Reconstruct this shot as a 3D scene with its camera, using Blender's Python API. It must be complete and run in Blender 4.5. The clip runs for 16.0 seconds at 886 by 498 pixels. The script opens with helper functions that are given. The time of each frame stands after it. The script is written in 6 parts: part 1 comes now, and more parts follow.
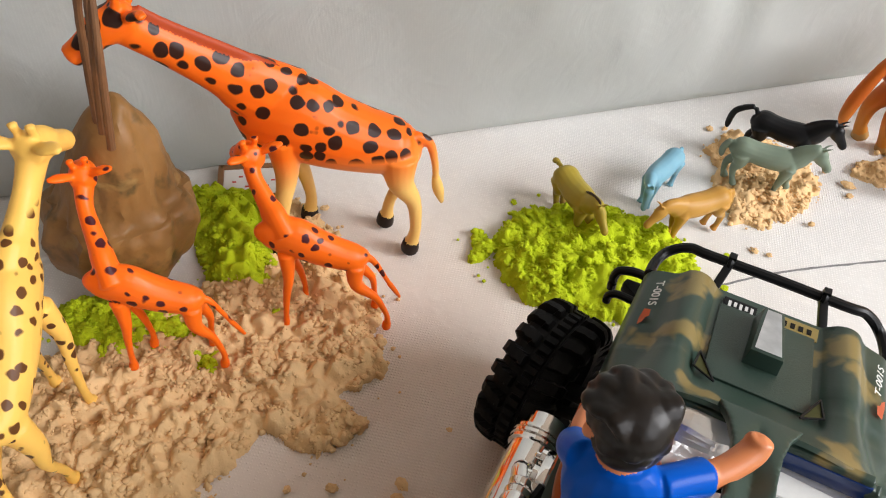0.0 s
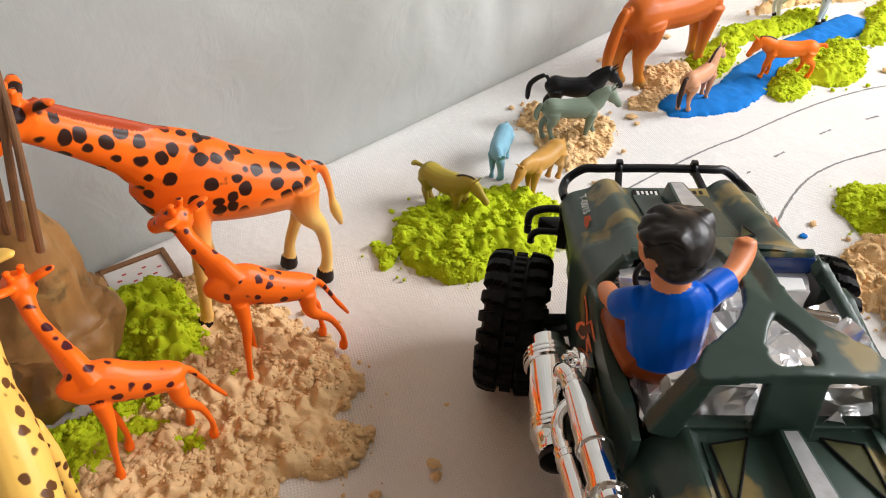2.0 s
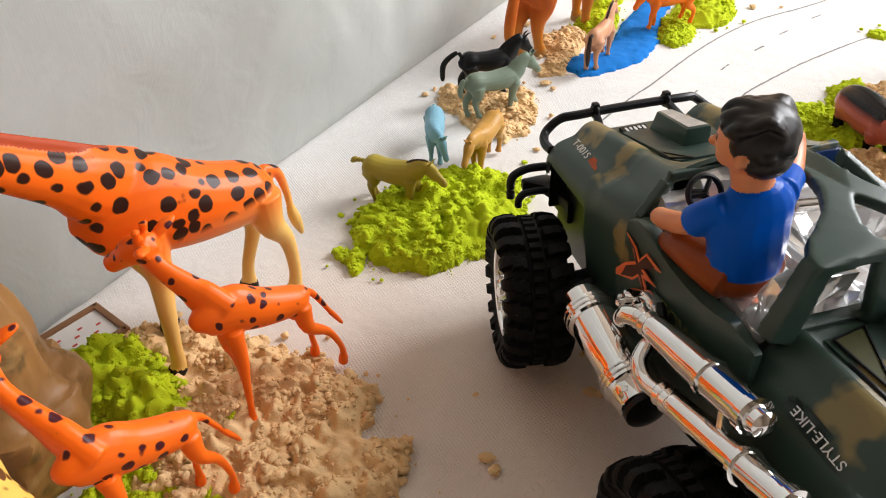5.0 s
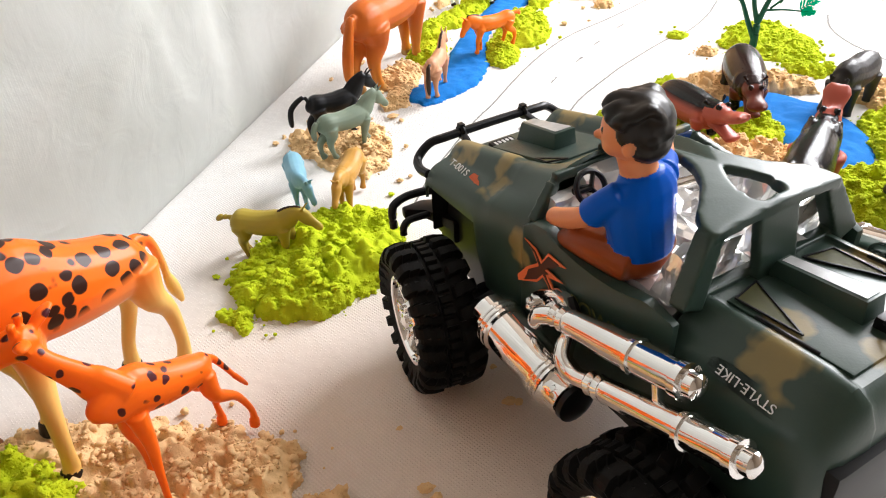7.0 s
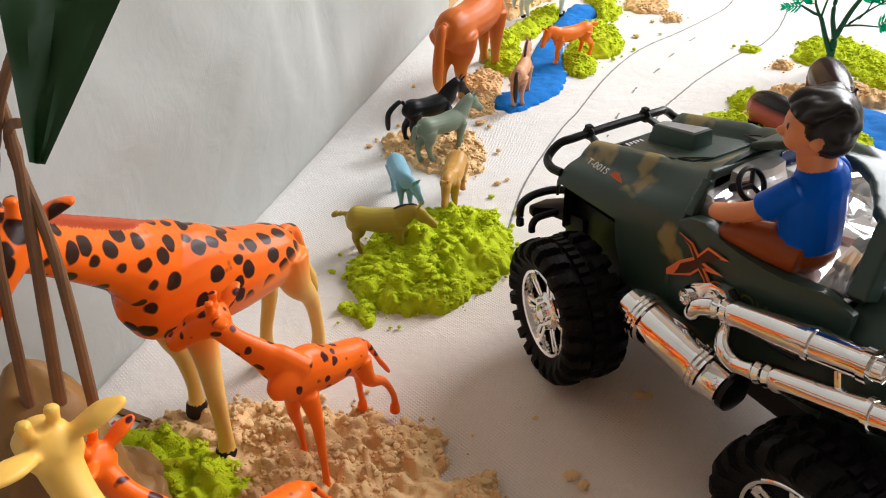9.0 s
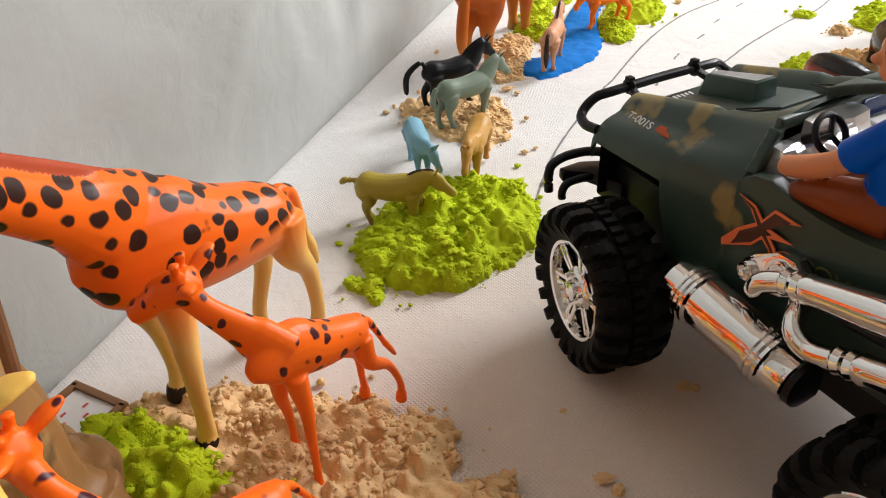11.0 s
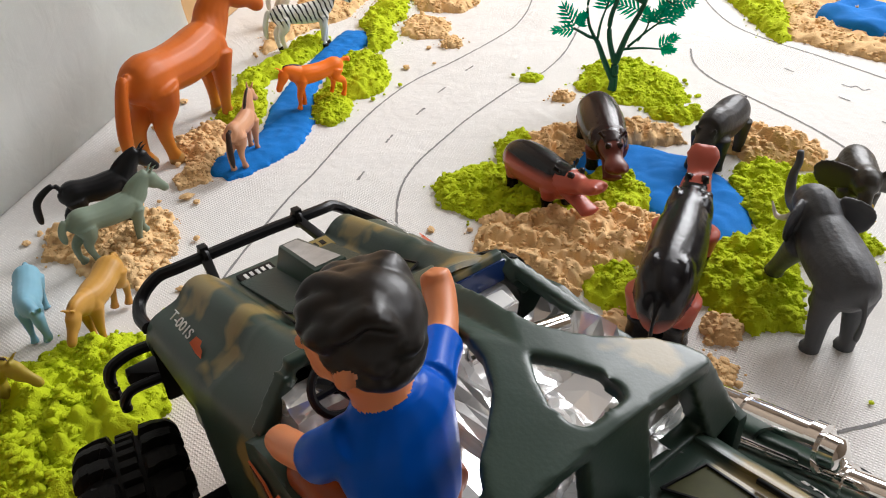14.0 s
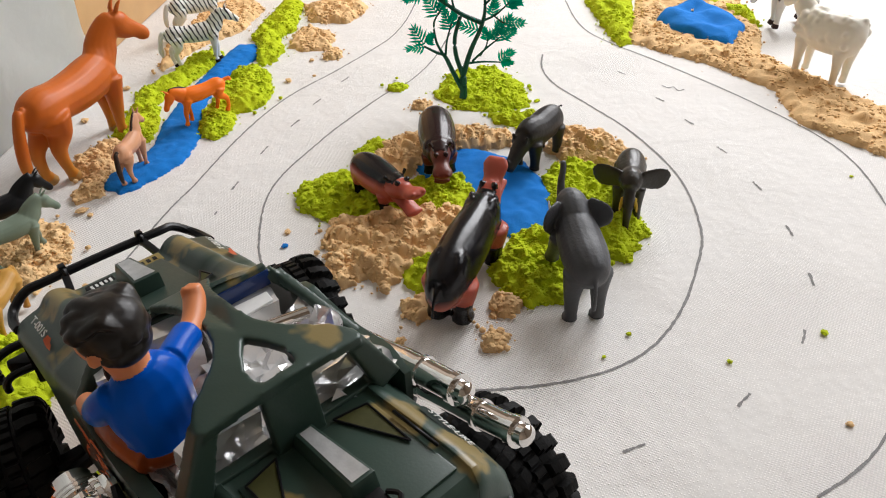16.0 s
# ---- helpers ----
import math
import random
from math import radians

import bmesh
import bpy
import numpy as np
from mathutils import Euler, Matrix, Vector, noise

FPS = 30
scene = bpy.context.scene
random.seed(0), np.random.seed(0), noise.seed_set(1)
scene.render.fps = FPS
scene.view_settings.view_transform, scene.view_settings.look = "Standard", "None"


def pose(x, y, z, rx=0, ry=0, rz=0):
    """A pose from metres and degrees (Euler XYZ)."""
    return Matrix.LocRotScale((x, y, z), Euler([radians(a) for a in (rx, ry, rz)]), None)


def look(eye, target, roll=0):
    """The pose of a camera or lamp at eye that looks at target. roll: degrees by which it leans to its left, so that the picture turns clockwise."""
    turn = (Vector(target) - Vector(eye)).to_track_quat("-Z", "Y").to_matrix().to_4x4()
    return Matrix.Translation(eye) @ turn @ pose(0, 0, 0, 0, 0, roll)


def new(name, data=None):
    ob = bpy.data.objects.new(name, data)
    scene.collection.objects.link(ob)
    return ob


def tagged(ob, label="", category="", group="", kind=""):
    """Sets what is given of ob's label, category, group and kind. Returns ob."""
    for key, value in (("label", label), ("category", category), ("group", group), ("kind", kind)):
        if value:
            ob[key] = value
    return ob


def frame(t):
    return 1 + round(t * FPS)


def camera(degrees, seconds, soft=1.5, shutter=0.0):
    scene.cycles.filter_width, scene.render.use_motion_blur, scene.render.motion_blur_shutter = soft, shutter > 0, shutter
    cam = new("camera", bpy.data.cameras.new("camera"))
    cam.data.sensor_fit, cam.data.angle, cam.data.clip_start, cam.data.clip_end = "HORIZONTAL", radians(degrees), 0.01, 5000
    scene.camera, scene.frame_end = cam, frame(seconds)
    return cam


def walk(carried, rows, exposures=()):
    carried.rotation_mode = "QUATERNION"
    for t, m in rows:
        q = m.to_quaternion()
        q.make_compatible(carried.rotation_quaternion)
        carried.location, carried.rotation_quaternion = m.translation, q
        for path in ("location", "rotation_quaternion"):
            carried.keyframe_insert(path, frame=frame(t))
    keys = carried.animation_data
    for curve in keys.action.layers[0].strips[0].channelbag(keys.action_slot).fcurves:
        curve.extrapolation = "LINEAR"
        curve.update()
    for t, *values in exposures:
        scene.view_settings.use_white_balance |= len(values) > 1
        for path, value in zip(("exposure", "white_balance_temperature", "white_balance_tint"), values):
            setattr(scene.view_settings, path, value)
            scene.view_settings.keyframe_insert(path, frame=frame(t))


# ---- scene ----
cam = camera(61.0, 16.0, soft=1.1)
METRES, EYE, TILT, LEAN, TURN = 0.8, 0.3697, -47.539, -3.117, -16.26
WINDOW, SIDE = 28.0, 67.0
ROWS = [
    (0.0, 0.0, 0.0, 0.0, 0.0, 0.0, -0.0),
    (0.5, -0.006, 0.0166, -0.0191, -10.08, -2.93, 12.73),
    (1.0, -0.0489, -0.0119, -0.0454, -12.35, 0.05, 15.25),
    (1.5, -0.0946, 0.0022, -0.0464, -15.86, 0.59, 17.7),
    (2.0, -0.1375, -0.0195, -0.041, -17.9, 2.67, 21.1),
    (2.5, -0.1707, -0.0355, -0.0456, -21.42, 3.3, 24.37),
    (3.0, -0.1771, -0.0322, -0.0471, -21.82, 5.19, 25.45),
    (3.5, -0.1741, -0.0116, -0.0483, -22.82, 3.3, 27.53),
    (6.0, -0.2248, 0.0904, -0.0152, -39.21, -4.34, 37.54),
    (6.5, -0.2221, 0.0941, -0.0164, -45.07, -7.38, 40.25),
    (7.0, -0.2326, 0.0812, -0.012, -45.21, -7.1, 42.39),
    (7.5, -0.2668, 0.0759, 0.0094, -45.54, -6.58, 42.64),
    (8.0, -0.2874, 0.0843, 0.0254, -44.61, -5.01, 42.2),
    (8.5, -0.3043, 0.1081, 0.0382, -43.62, -4.62, 40.86),
    (9.0, -0.296, 0.1193, 0.0358, -43.87, -5.04, 41.27),
    (11.5, -0.2262, 0.1819, 0.0187, -40.59, -3.71, 40.57),
    (12.0, -0.1777, 0.1767, 0.0152, -43.14, -4.89, 41.04),
    (12.5, -0.1357, 0.1678, 0.0016, -45.44, -6.58, 41.87),
    (13.0, -0.0999, 0.1552, -0.0119, -47.88, -8.06, 42.5),
    (13.5, -0.0619, 0.1365, -0.0262, -52.87, -11.15, 43.84),
    (14.0, -0.0544, 0.119, -0.0313, -56.0, -12.9, 44.93),
    (14.5, -0.057, 0.0807, -0.0416, -57.68, -13.82, 45.53),
    (15.0, -0.0676, 0.0456, -0.0517, -58.26, -14.71, 45.66),
    (15.5, -0.0707, 0.0011, -0.0601, -59.26, -15.71, 46.25),
    (16.0, -0.097, -0.0449, -0.0734, -60.98, -18.45, 46.53),
]
EXPOSURES = [(0.0, -0.17), (0.5, 0.30), (1.0, 0.12), (2.5, -0.12), (3.5, -0.12), (6.0, 0.08), (6.5, 0.26), (7.0, 0.30), (7.5, 0.06), (8.0, -0.06), (8.5, -0.16), (9.0, -0.19), (12.0, -0.19), (13.5, -0.24), (14.0, -0.5), (14.5, -0.66), (15.0, -0.70), (16.0, -0.64)]
walk(cam, [(t, pose(0, 0, EYE, TILT, LEAN, TURN) @ pose(METRES * x, METRES * y, METRES * z, 90 + pitch, roll, yaw)) for t, x, y, z, yaw, pitch, roll in ROWS], EXPOSURES)

# ---- world, window light ----
world = bpy.data.worlds.new("room_world")
scene.world = world
world.use_nodes = True
wn = world.node_tree.nodes
sky = wn.new("ShaderNodeTexSky")
sky.sky_type, sky.sun_disc = "NISHITA", False
sky.sun_elevation, sky.sun_rotation = radians(40), radians(135)
wn["Background"].inputs["Strength"].default_value = 0.12
world.node_tree.links.new(sky.outputs[0], wn["Background"].inputs["Color"])


def area_lamp(name, eye, target, w, h, power, color):
    data = bpy.data.lights.new(name, "AREA")
    data.shape, data.size, data.size_y, data.energy, data.color = "RECTANGLE", w, h, power, color
    ob = new(name, data)
    ob.matrix_world = look(eye, target)
    return ob


ROOM = dict(x0=-1.5, x1=1.9, y0=-1.7, y1=0.47, z1=2.4)
area_lamp("window_daylight", (1.0, -1.66, 1.25), (0.5, 0.0, 0.4), 1.3, 1.2, WINDOW, (0.98, 0.98, 1.0))
area_lamp("window_daylight_side", (1.86, -0.75, 1.2), (0.6, 0.0, 0.3), 0.9, 1.2, SIDE, (0.98, 0.98, 1.0))


# ---- materials ----
def material(name, color, rough=0.5, metal=0.0, vary=0.12, size=60.0, bump=0.0, bump_size=400.0, spec=0.5, sss=0.0, coat=0.0):
    """A surface with large soft variation, fine grain and relief."""
    m = bpy.data.materials.new(name)
    m.use_nodes = True
    nt = m.node_tree
    b = nt.nodes["Principled BSDF"]
    tc = nt.nodes.new("ShaderNodeTexCoord")
    n1 = nt.nodes.new("ShaderNodeTexNoise")
    n1.inputs["Scale"].default_value, n1.inputs["Detail"].default_value = size, 5
    nt.links.new(tc.outputs["Object"], n1.inputs["Vector"])
    ramp = nt.nodes.new("ShaderNodeMix")
    ramp.data_type = "RGBA"
    c = Vector(color)
    ramp.inputs["A"].default_value = (*[max(0, v * (1 - vary)) for v in c], 1)
    ramp.inputs["B"].default_value = (*[min(1, v * (1 + vary)) for v in c], 1)
    nt.links.new(n1.outputs["Fac"], ramp.inputs["Factor"])
    nt.links.new(ramp.outputs["Result"], b.inputs["Base Color"])
    b.inputs["Roughness"].default_value, b.inputs["Metallic"].default_value = rough, metal
    b.inputs["Specular IOR Level"].default_value = spec
    b.inputs["Coat Weight"].default_value = coat
    b.inputs["Coat Roughness"].default_value = 0.15
    if sss:
        b.inputs["Subsurface Weight"].default_value = sss
        b.inputs["Subsurface Radius"].default_value = (0.004, 0.002, 0.001)
        b.inputs["Subsurface Scale"].default_value = 0.5
    if bump:
        n2 = nt.nodes.new("ShaderNodeTexNoise")
        n2.inputs["Scale"].default_value, n2.inputs["Detail"].default_value = bump_size, 4
        nt.links.new(tc.outputs["Object"], n2.inputs["Vector"])
        bp = nt.nodes.new("ShaderNodeBump")
        bp.inputs["Strength"].default_value, bp.inputs["Distance"].default_value = bump, 0.001
        nt.links.new(n2.outputs["Fac"], bp.inputs["Height"])
        nt.links.new(bp.outputs["Normal"], b.inputs["Normal"])
    return m


def base_link(m):
    """The link that feeds the base colour, and the node tree."""
    nt = m.node_tree
    b = nt.nodes["Principled BSDF"]
    return nt, b, b.inputs["Base Color"].links[0].from_socket


def over(m, fac_socket, color):
    """Lay a second paint over a material where the factor is one."""
    nt, b, src = base_link(m)
    mix = nt.nodes.new("ShaderNodeMix")
    mix.data_type = "RGBA"
    nt.links.new(fac_socket, mix.inputs["Factor"])
    nt.links.new(src, mix.inputs["A"])
    mix.inputs["B"].default_value = (*color, 1)
    nt.links.new(mix.outputs["Result"], b.inputs["Base Color"])
    return m


def node(nt, kind, **values):
    n = nt.nodes.new(kind)
    for k, v in values.items():
        n.inputs[k].default_value = v
    return n


def ramp_of(nt, socket, lo, hi):
    n = node(nt, "ShaderNodeMapRange")
    n.inputs["From Min"].default_value, n.inputs["From Max"].default_value = lo, hi
    nt.links.new(socket, n.inputs["Value"])
    return n.outputs["Result"]


def math2(nt, op, a, b):
    n = nt.nodes.new("ShaderNodeMath")
    n.operation = op
    for i, v in enumerate((a, b)):
        if isinstance(v, (int, float)):
            n.inputs[i].default_value = v
        else:
            nt.links.new(v, n.inputs[i])
    return n.outputs[0]


def object_axis(nt, axis):
    tc = nt.nodes.new("ShaderNodeTexCoord")
    s = nt.nodes.new("ShaderNodeSeparateXYZ")
    nt.links.new(tc.outputs["Object"], s.inputs[0])
    return s.outputs[axis], tc


def spotted(m, cells, size, color, zmin=None, zmax=None, loose=0.75):
    """Brown patches on cells, fading out below a height in the toy's own frame."""
    nt = m.node_tree
    z, tc = object_axis(nt, 2)
    n = node(nt, "ShaderNodeTexNoise", Scale=cells * 0.8)
    nt.links.new(tc.outputs["Object"], n.inputs["Vector"])
    add = nt.nodes.new("ShaderNodeMix")
    add.data_type = "VECTOR"
    add.inputs["Factor"].default_value = 0.006
    nt.links.new(tc.outputs["Object"], add.inputs["A"])
    nt.links.new(n.outputs["Color"], add.inputs["B"])
    v = node(nt, "ShaderNodeTexVoronoi", Scale=cells, Randomness=loose)
    nt.links.new(add.outputs["Result"], v.inputs["Vector"])
    f = ramp_of(nt, v.outputs["Distance"], size + 0.03, size - 0.03)
    if zmin is not None:
        f = math2(nt, "MULTIPLY", f, ramp_of(nt, z, zmin, zmin + 0.004))
    if zmax is not None:
        f = math2(nt, "MULTIPLY", f, ramp_of(nt, z, zmax + 0.003, zmax))
    return over(m, f, color)


def banded(m, scale, color, tilt=0.35, lo=0.62, zmin=0.0):
    """Stripes across the body that lean forwards on the neck."""
    nt = m.node_tree
    tc = nt.nodes.new("ShaderNodeTexCoord")
    mp = nt.nodes.new("ShaderNodeMapping")
    mp.inputs["Rotation"].default_value = (0, tilt, 0)
    nt.links.new(tc.outputs["Object"], mp.inputs["Vector"])
    w = node(nt, "ShaderNodeTexWave", Scale=scale, Distortion=2.2, Detail=1.0)
    w.inputs["Detail Scale"].default_value = 2.0
    nt.links.new(mp.outputs["Vector"], w.inputs["Vector"])
    z, _ = object_axis(nt, 2)
    return over(m, math2(nt, "MULTIPLY", ramp_of(nt, w.outputs["Fac"], lo - 0.07, lo + 0.07), ramp_of(nt, z, zmin, zmin + .006)), color)


def low_paint(m, z0, z1, color):
    """Paint sprayed on the lower part, with a soft edge."""
    nt = m.node_tree
    z, _ = object_axis(nt, 2)
    return over(m, ramp_of(nt, z, z1, z0), color)


def cloth(name, color, lattice=1.0):
    """White non-woven sheet: pressed dot lattice, fibres and faint stains."""
    m = material(name, color, 0.85, vary=0.05, size=9, spec=0.25)
    nt = m.node_tree
    b = nt.nodes["Principled BSDF"]
    tc = nt.nodes.new("ShaderNodeTexCoord")
    mp = nt.nodes.new("ShaderNodeMapping")
    mp.inputs["Rotation"].default_value = (0.0, 0.0, 0.5)
    nt.links.new(tc.outputs["Object"], mp.inputs["Vector"])
    vor = node(nt, "ShaderNodeTexVoronoi", Scale=560.0, Randomness=0.15)
    nt.links.new(mp.outputs["Vector"], vor.inputs["Vector"])
    fib = node(nt, "ShaderNodeTexNoise", Scale=130.0, Detail=6.0)
    nt.links.new(tc.outputs["Object"], fib.inputs["Vector"])
    big = node(nt, "ShaderNodeTexNoise", Scale=7.0, Detail=3.0)
    nt.links.new(tc.outputs["Object"], big.inputs["Vector"])
    h = math2(nt, "ADD", ramp_of(nt, vor.outputs["Distance"], 0.50, 0.20), math2(nt, "MULTIPLY", fib.outputs["Fac"], 0.9))
    b1 = node(nt, "ShaderNodeBump", Strength=0.7 * lattice, Distance=0.0006)
    nt.links.new(h, b1.inputs["Height"])
    b2 = node(nt, "ShaderNodeBump", Strength=0.25, Distance=0.02)
    nt.links.new(big.outputs["Fac"], b2.inputs["Height"])
    nt.links.new(b1.outputs["Normal"], b2.inputs["Normal"])
    nt.links.new(b2.outputs["Normal"], b.inputs["Normal"])
    wr = node(nt, "ShaderNodeTexNoise", Scale=28.0, Detail=3.0)
    wr.inputs["Distortion"].default_value = 1.2
    nt.links.new(tc.outputs["Object"], wr.inputs["Vector"])
    b3 = node(nt, "ShaderNodeBump", Strength=0.15, Distance=0.006)
    nt.links.new(wr.outputs["Fac"], b3.inputs["Height"])
    nt.links.new(b2.outputs["Normal"], b3.inputs["Normal"])
    nt.links.new(b3.outputs["Normal"], b.inputs["Normal"])
    over(m, math2(nt, "MULTIPLY", ramp_of(nt, vor.outputs["Distance"], 0.40, 0.56), min(0.6, 0.45 * lattice)), [v * 0.74 for v in color])
    over(m, math2(nt, "MULTIPLY", ramp_of(nt, fib.outputs["Fac"], 0.55, 0.72), 0.25), [min(1, v * 1.08) for v in color])
    return m


def tinted(m, cx, cy, radius, color, amount):
    """A warm tint blended into the cloth colour around a place, with a ragged edge."""
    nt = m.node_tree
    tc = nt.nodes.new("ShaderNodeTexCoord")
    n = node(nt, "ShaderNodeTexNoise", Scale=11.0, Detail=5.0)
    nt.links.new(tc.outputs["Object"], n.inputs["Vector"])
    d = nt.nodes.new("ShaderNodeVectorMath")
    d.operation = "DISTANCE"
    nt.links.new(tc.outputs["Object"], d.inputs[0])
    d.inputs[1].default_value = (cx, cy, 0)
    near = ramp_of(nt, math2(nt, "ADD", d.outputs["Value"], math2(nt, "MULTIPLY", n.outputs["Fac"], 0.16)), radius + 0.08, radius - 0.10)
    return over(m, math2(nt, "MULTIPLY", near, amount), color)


M = {
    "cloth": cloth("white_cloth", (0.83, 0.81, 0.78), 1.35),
    "sheet": cloth("white_sheet", (0.785, 0.80, 0.765), 0.07),
    "plaster": material("warm_plaster", (0.27, 0.215, 0.165), 0.9, vary=0.08, size=3),
    "ceiling": material("ceiling_paint", (0.55, 0.52, 0.48), 0.9, vary=0.04, size=3),
    "wood": material("pale_wood", (0.50, 0.30, 0.13), 0.55, vary=0.3, size=16, bump=0.1),
    "sand": material("kinetic_sand", (0.76, 0.51, 0.26), 0.95, vary=0.14, size=120, bump=0.55, bump_size=900, spec=0.15),
    "green": material("green_sand", (0.50, 0.595, 0.014), 0.95, vary=0.22, size=150, bump=0.9, bump_size=1300, spec=0.2),
    "blue": material("blue_sand", (0.004, 0.17, 0.56), 0.9, vary=0.15, size=90, bump=0.6, bump_size=900, spec=0.25),
    "pencil": material("pencil_line", (0.22, 0.215, 0.21), 0.9, vary=0.6, size=700),
    "jeep": material("camouflage_paint", (0.025, 0.048, 0.036), 0.36, vary=0.15, size=30, bump=0.05, bump_size=900, spec=0.42),
    "jeep_panel": material("ribbed_green_panel", (0.022, 0.042, 0.032), 0.42, vary=0.12, size=40, bump=0.25, bump_size=1200),
    "black": material("black_plastic", (0.006, 0.006, 0.007), 0.36, vary=0.2, size=80, spec=0.22),
    "rubber": material("tyre_rubber", (0.006, 0.0058, 0.0056), 0.55, spec=0.10, vary=0.35, size=120, bump=0.2, bump_size=900),
    "chrome": material("chrome_plating", (0.82, 0.80, 0.78), 0.07, 1.0, vary=0.05, size=80),
    "foil": material("crumpled_chrome", (1.0, 1.0, 0.99), 0.12, 0.64, vary=0.05, size=50, bump=0.3, bump_size=90),
    "silver": material("silver_decal", (0.90, 0.91, 0.91), 0.25, 0.2, vary=0.45, size=130, bump=0.5, bump_size=160),
    "tan": material("tan_camouflage", (0.26, 0.19, 0.055), 0.45, vary=0.15, size=60),
    "white_ink": material("white_ink", (0.72, 0.72, 0.70), 0.5, vary=0.1, size=300),
    "orange_ink": material("orange_ink", (0.75, 0.16, 0.05), 0.5, vary=0.1, size=300),
    "navy": material("navy_strip", (0.01, 0.03, 0.12), 0.15, vary=0.2, size=60),
    "brown_ink": material("brown_ink", (0.06, 0.015, 0.006), 0.5, vary=0.1, size=300),
    "moss_ink": material("moss_ink", (0.10, 0.10, 0.025), 0.6, vary=0.2, size=300),
    "rock": material("brown_painted_rock", (0.25, 0.125, 0.038), 0.48, spec=0.3, vary=0.7, size=26, bump=0.7, bump_size=90),
    "bark": material("brown_stem", (0.17, 0.075, 0.028), 0.6, vary=0.5, size=90, bump=0.5, bump_size=200),
    "young_leaf": material("bright_green_leaf", (0.04, 0.16, 0.018), 0.45, vary=0.3, size=40, bump=0.1, bump_size=90),
    "leaf": material("dark_green_leaf", (0.022, 0.07, 0.022), 0.45, vary=0.4, size=25, bump=0.1, bump_size=90),
    "tree_leaf": material("teal_plastic_leaf", (0.0, 0.50, 0.33), 0.7, vary=0.2, size=80, spec=0.05),
    "tree": material("green_plastic_tree", (0.004, 0.085, 0.050), 0.5, vary=0.2, size=80, spec=0.25),
    "card": material("white_printed_card", (0.68, 0.64, 0.6), 0.7, vary=0.1, size=60),
    "red_ink": material("red_ink", (0.5, 0.06, 0.04), 0.6, vary=0.3, size=200),
    "frame_wood": material("brown_frame", (0.2, 0.09, 0.035), 0.5, vary=0.3, size=50),
}
# Warm tints by the giraffe pile and the jeep, mixed into the cloth colour.
tinted(M["cloth"], 0.06, 0.20, 0.30, (0.80, 0.64, 0.53), 0.48)
tinted(M["cloth"], 0.095, 0.145, 0.105, (0.60, 0.36, 0.20), 0.38)
# sprayed tan patches on the jeep: (x, y, z, radius) in the jeep's own frame
CAMO = [(-.024, .030, .1085, .0100), (-.034, .037, .1105, .0070), (-.070, .052, .1085, .0045), (-.071, .043, .1140, .0060), (-.067, .033, .1215, .0080), (-.063, .024, .1150, .0055), (-.098, .022, .1310, .0080), (-.108, .058, .100, .0080),
        (-.034, -.034, .1125, .0110), (-.050, -.041, .1130, .0085), (-.042, -.022, .1095, .0050), (-.103, -.030, .1330, .0085), (-.216, -.035, .121, .0110), (-.246, -.040, .117, .0110), (-.230, .040, .118, .0115), (-.222, .024, .121, .0070), (-.250, .010, .124, .0080), (-.180, -.026, .147, .0085)]
nt = M["jeep"].node_tree
tcj = nt.nodes.new("ShaderNodeTexCoord")
nz = node(nt, "ShaderNodeTexNoise", Scale=75.0, Detail=2.0)
nt.links.new(tcj.outputs["Object"], nz.inputs["Vector"])
mixv = nt.nodes.new("ShaderNodeMix")
mixv.data_type = "VECTOR"
mixv.inputs["Factor"].default_value = 0.022
nt.links.new(tcj.outputs["Object"], mixv.inputs["A"])
nt.links.new(nz.outputs["Color"], mixv.inputs["B"])
patch = None
for cx, cy, cz, cr in CAMO:
    vd = nt.nodes.new("ShaderNodeVectorMath")
    vd.operation = "DISTANCE"
    nt.links.new(mixv.outputs["Result"], vd.inputs[0])
    vd.inputs[1].default_value = (cx * .978 + .011, cy * .978 + .011, cz * .978 + .011)
    f = ramp_of(nt, vd.outputs["Value"], cr + .0018, cr - .0014)
    patch = f if patch is None else math2(nt, "MAXIMUM", patch, f)
over(M["jeep"], patch, (0.20, 0.15, 0.052))
ntr = M["rock"].node_tree
tcr = ntr.nodes.new("ShaderNodeTexCoord")
nr = node(ntr, "ShaderNodeTexNoise", Scale=55.0, Detail=5.0)
ntr.links.new(tcr.outputs["Object"], nr.inputs["Vector"])
over(M["rock"], ramp_of(ntr, nr.outputs["Fac"], 0.56, 0.70), (0.075, 0.052, 0.018))
nr2 = node(ntr, "ShaderNodeTexNoise", Scale=38.0, Detail=4.0)
nr2.inputs["Distortion"].default_value = 0.8
ntr.links.new(tcr.outputs["Object"], nr2.inputs["Vector"])
over(M["rock"], ramp_of(ntr, nr2.outputs["Fac"], 0.60, 0.68), (0.30, 0.18, 0.06))


# ---- building helpers ----
def finish(bm, name, mats, smooth=True):
    me = bpy.data.meshes.new(name)
    bmesh.ops.recalc_face_normals(bm, faces=bm.faces)
    if smooth:
        for e in bm.edges:
            if len(e.link_faces) == 2 and e.calc_face_angle(0) > 0.6:
                e.smooth = False
    bm.to_mesh(me)
    bm.free()
    for m in (mats if isinstance(mats, (list, tuple)) else [mats]):
        me.materials.append(m)
    if smooth:
        for p in me.polygons:
            p.use_smooth = True
    return me


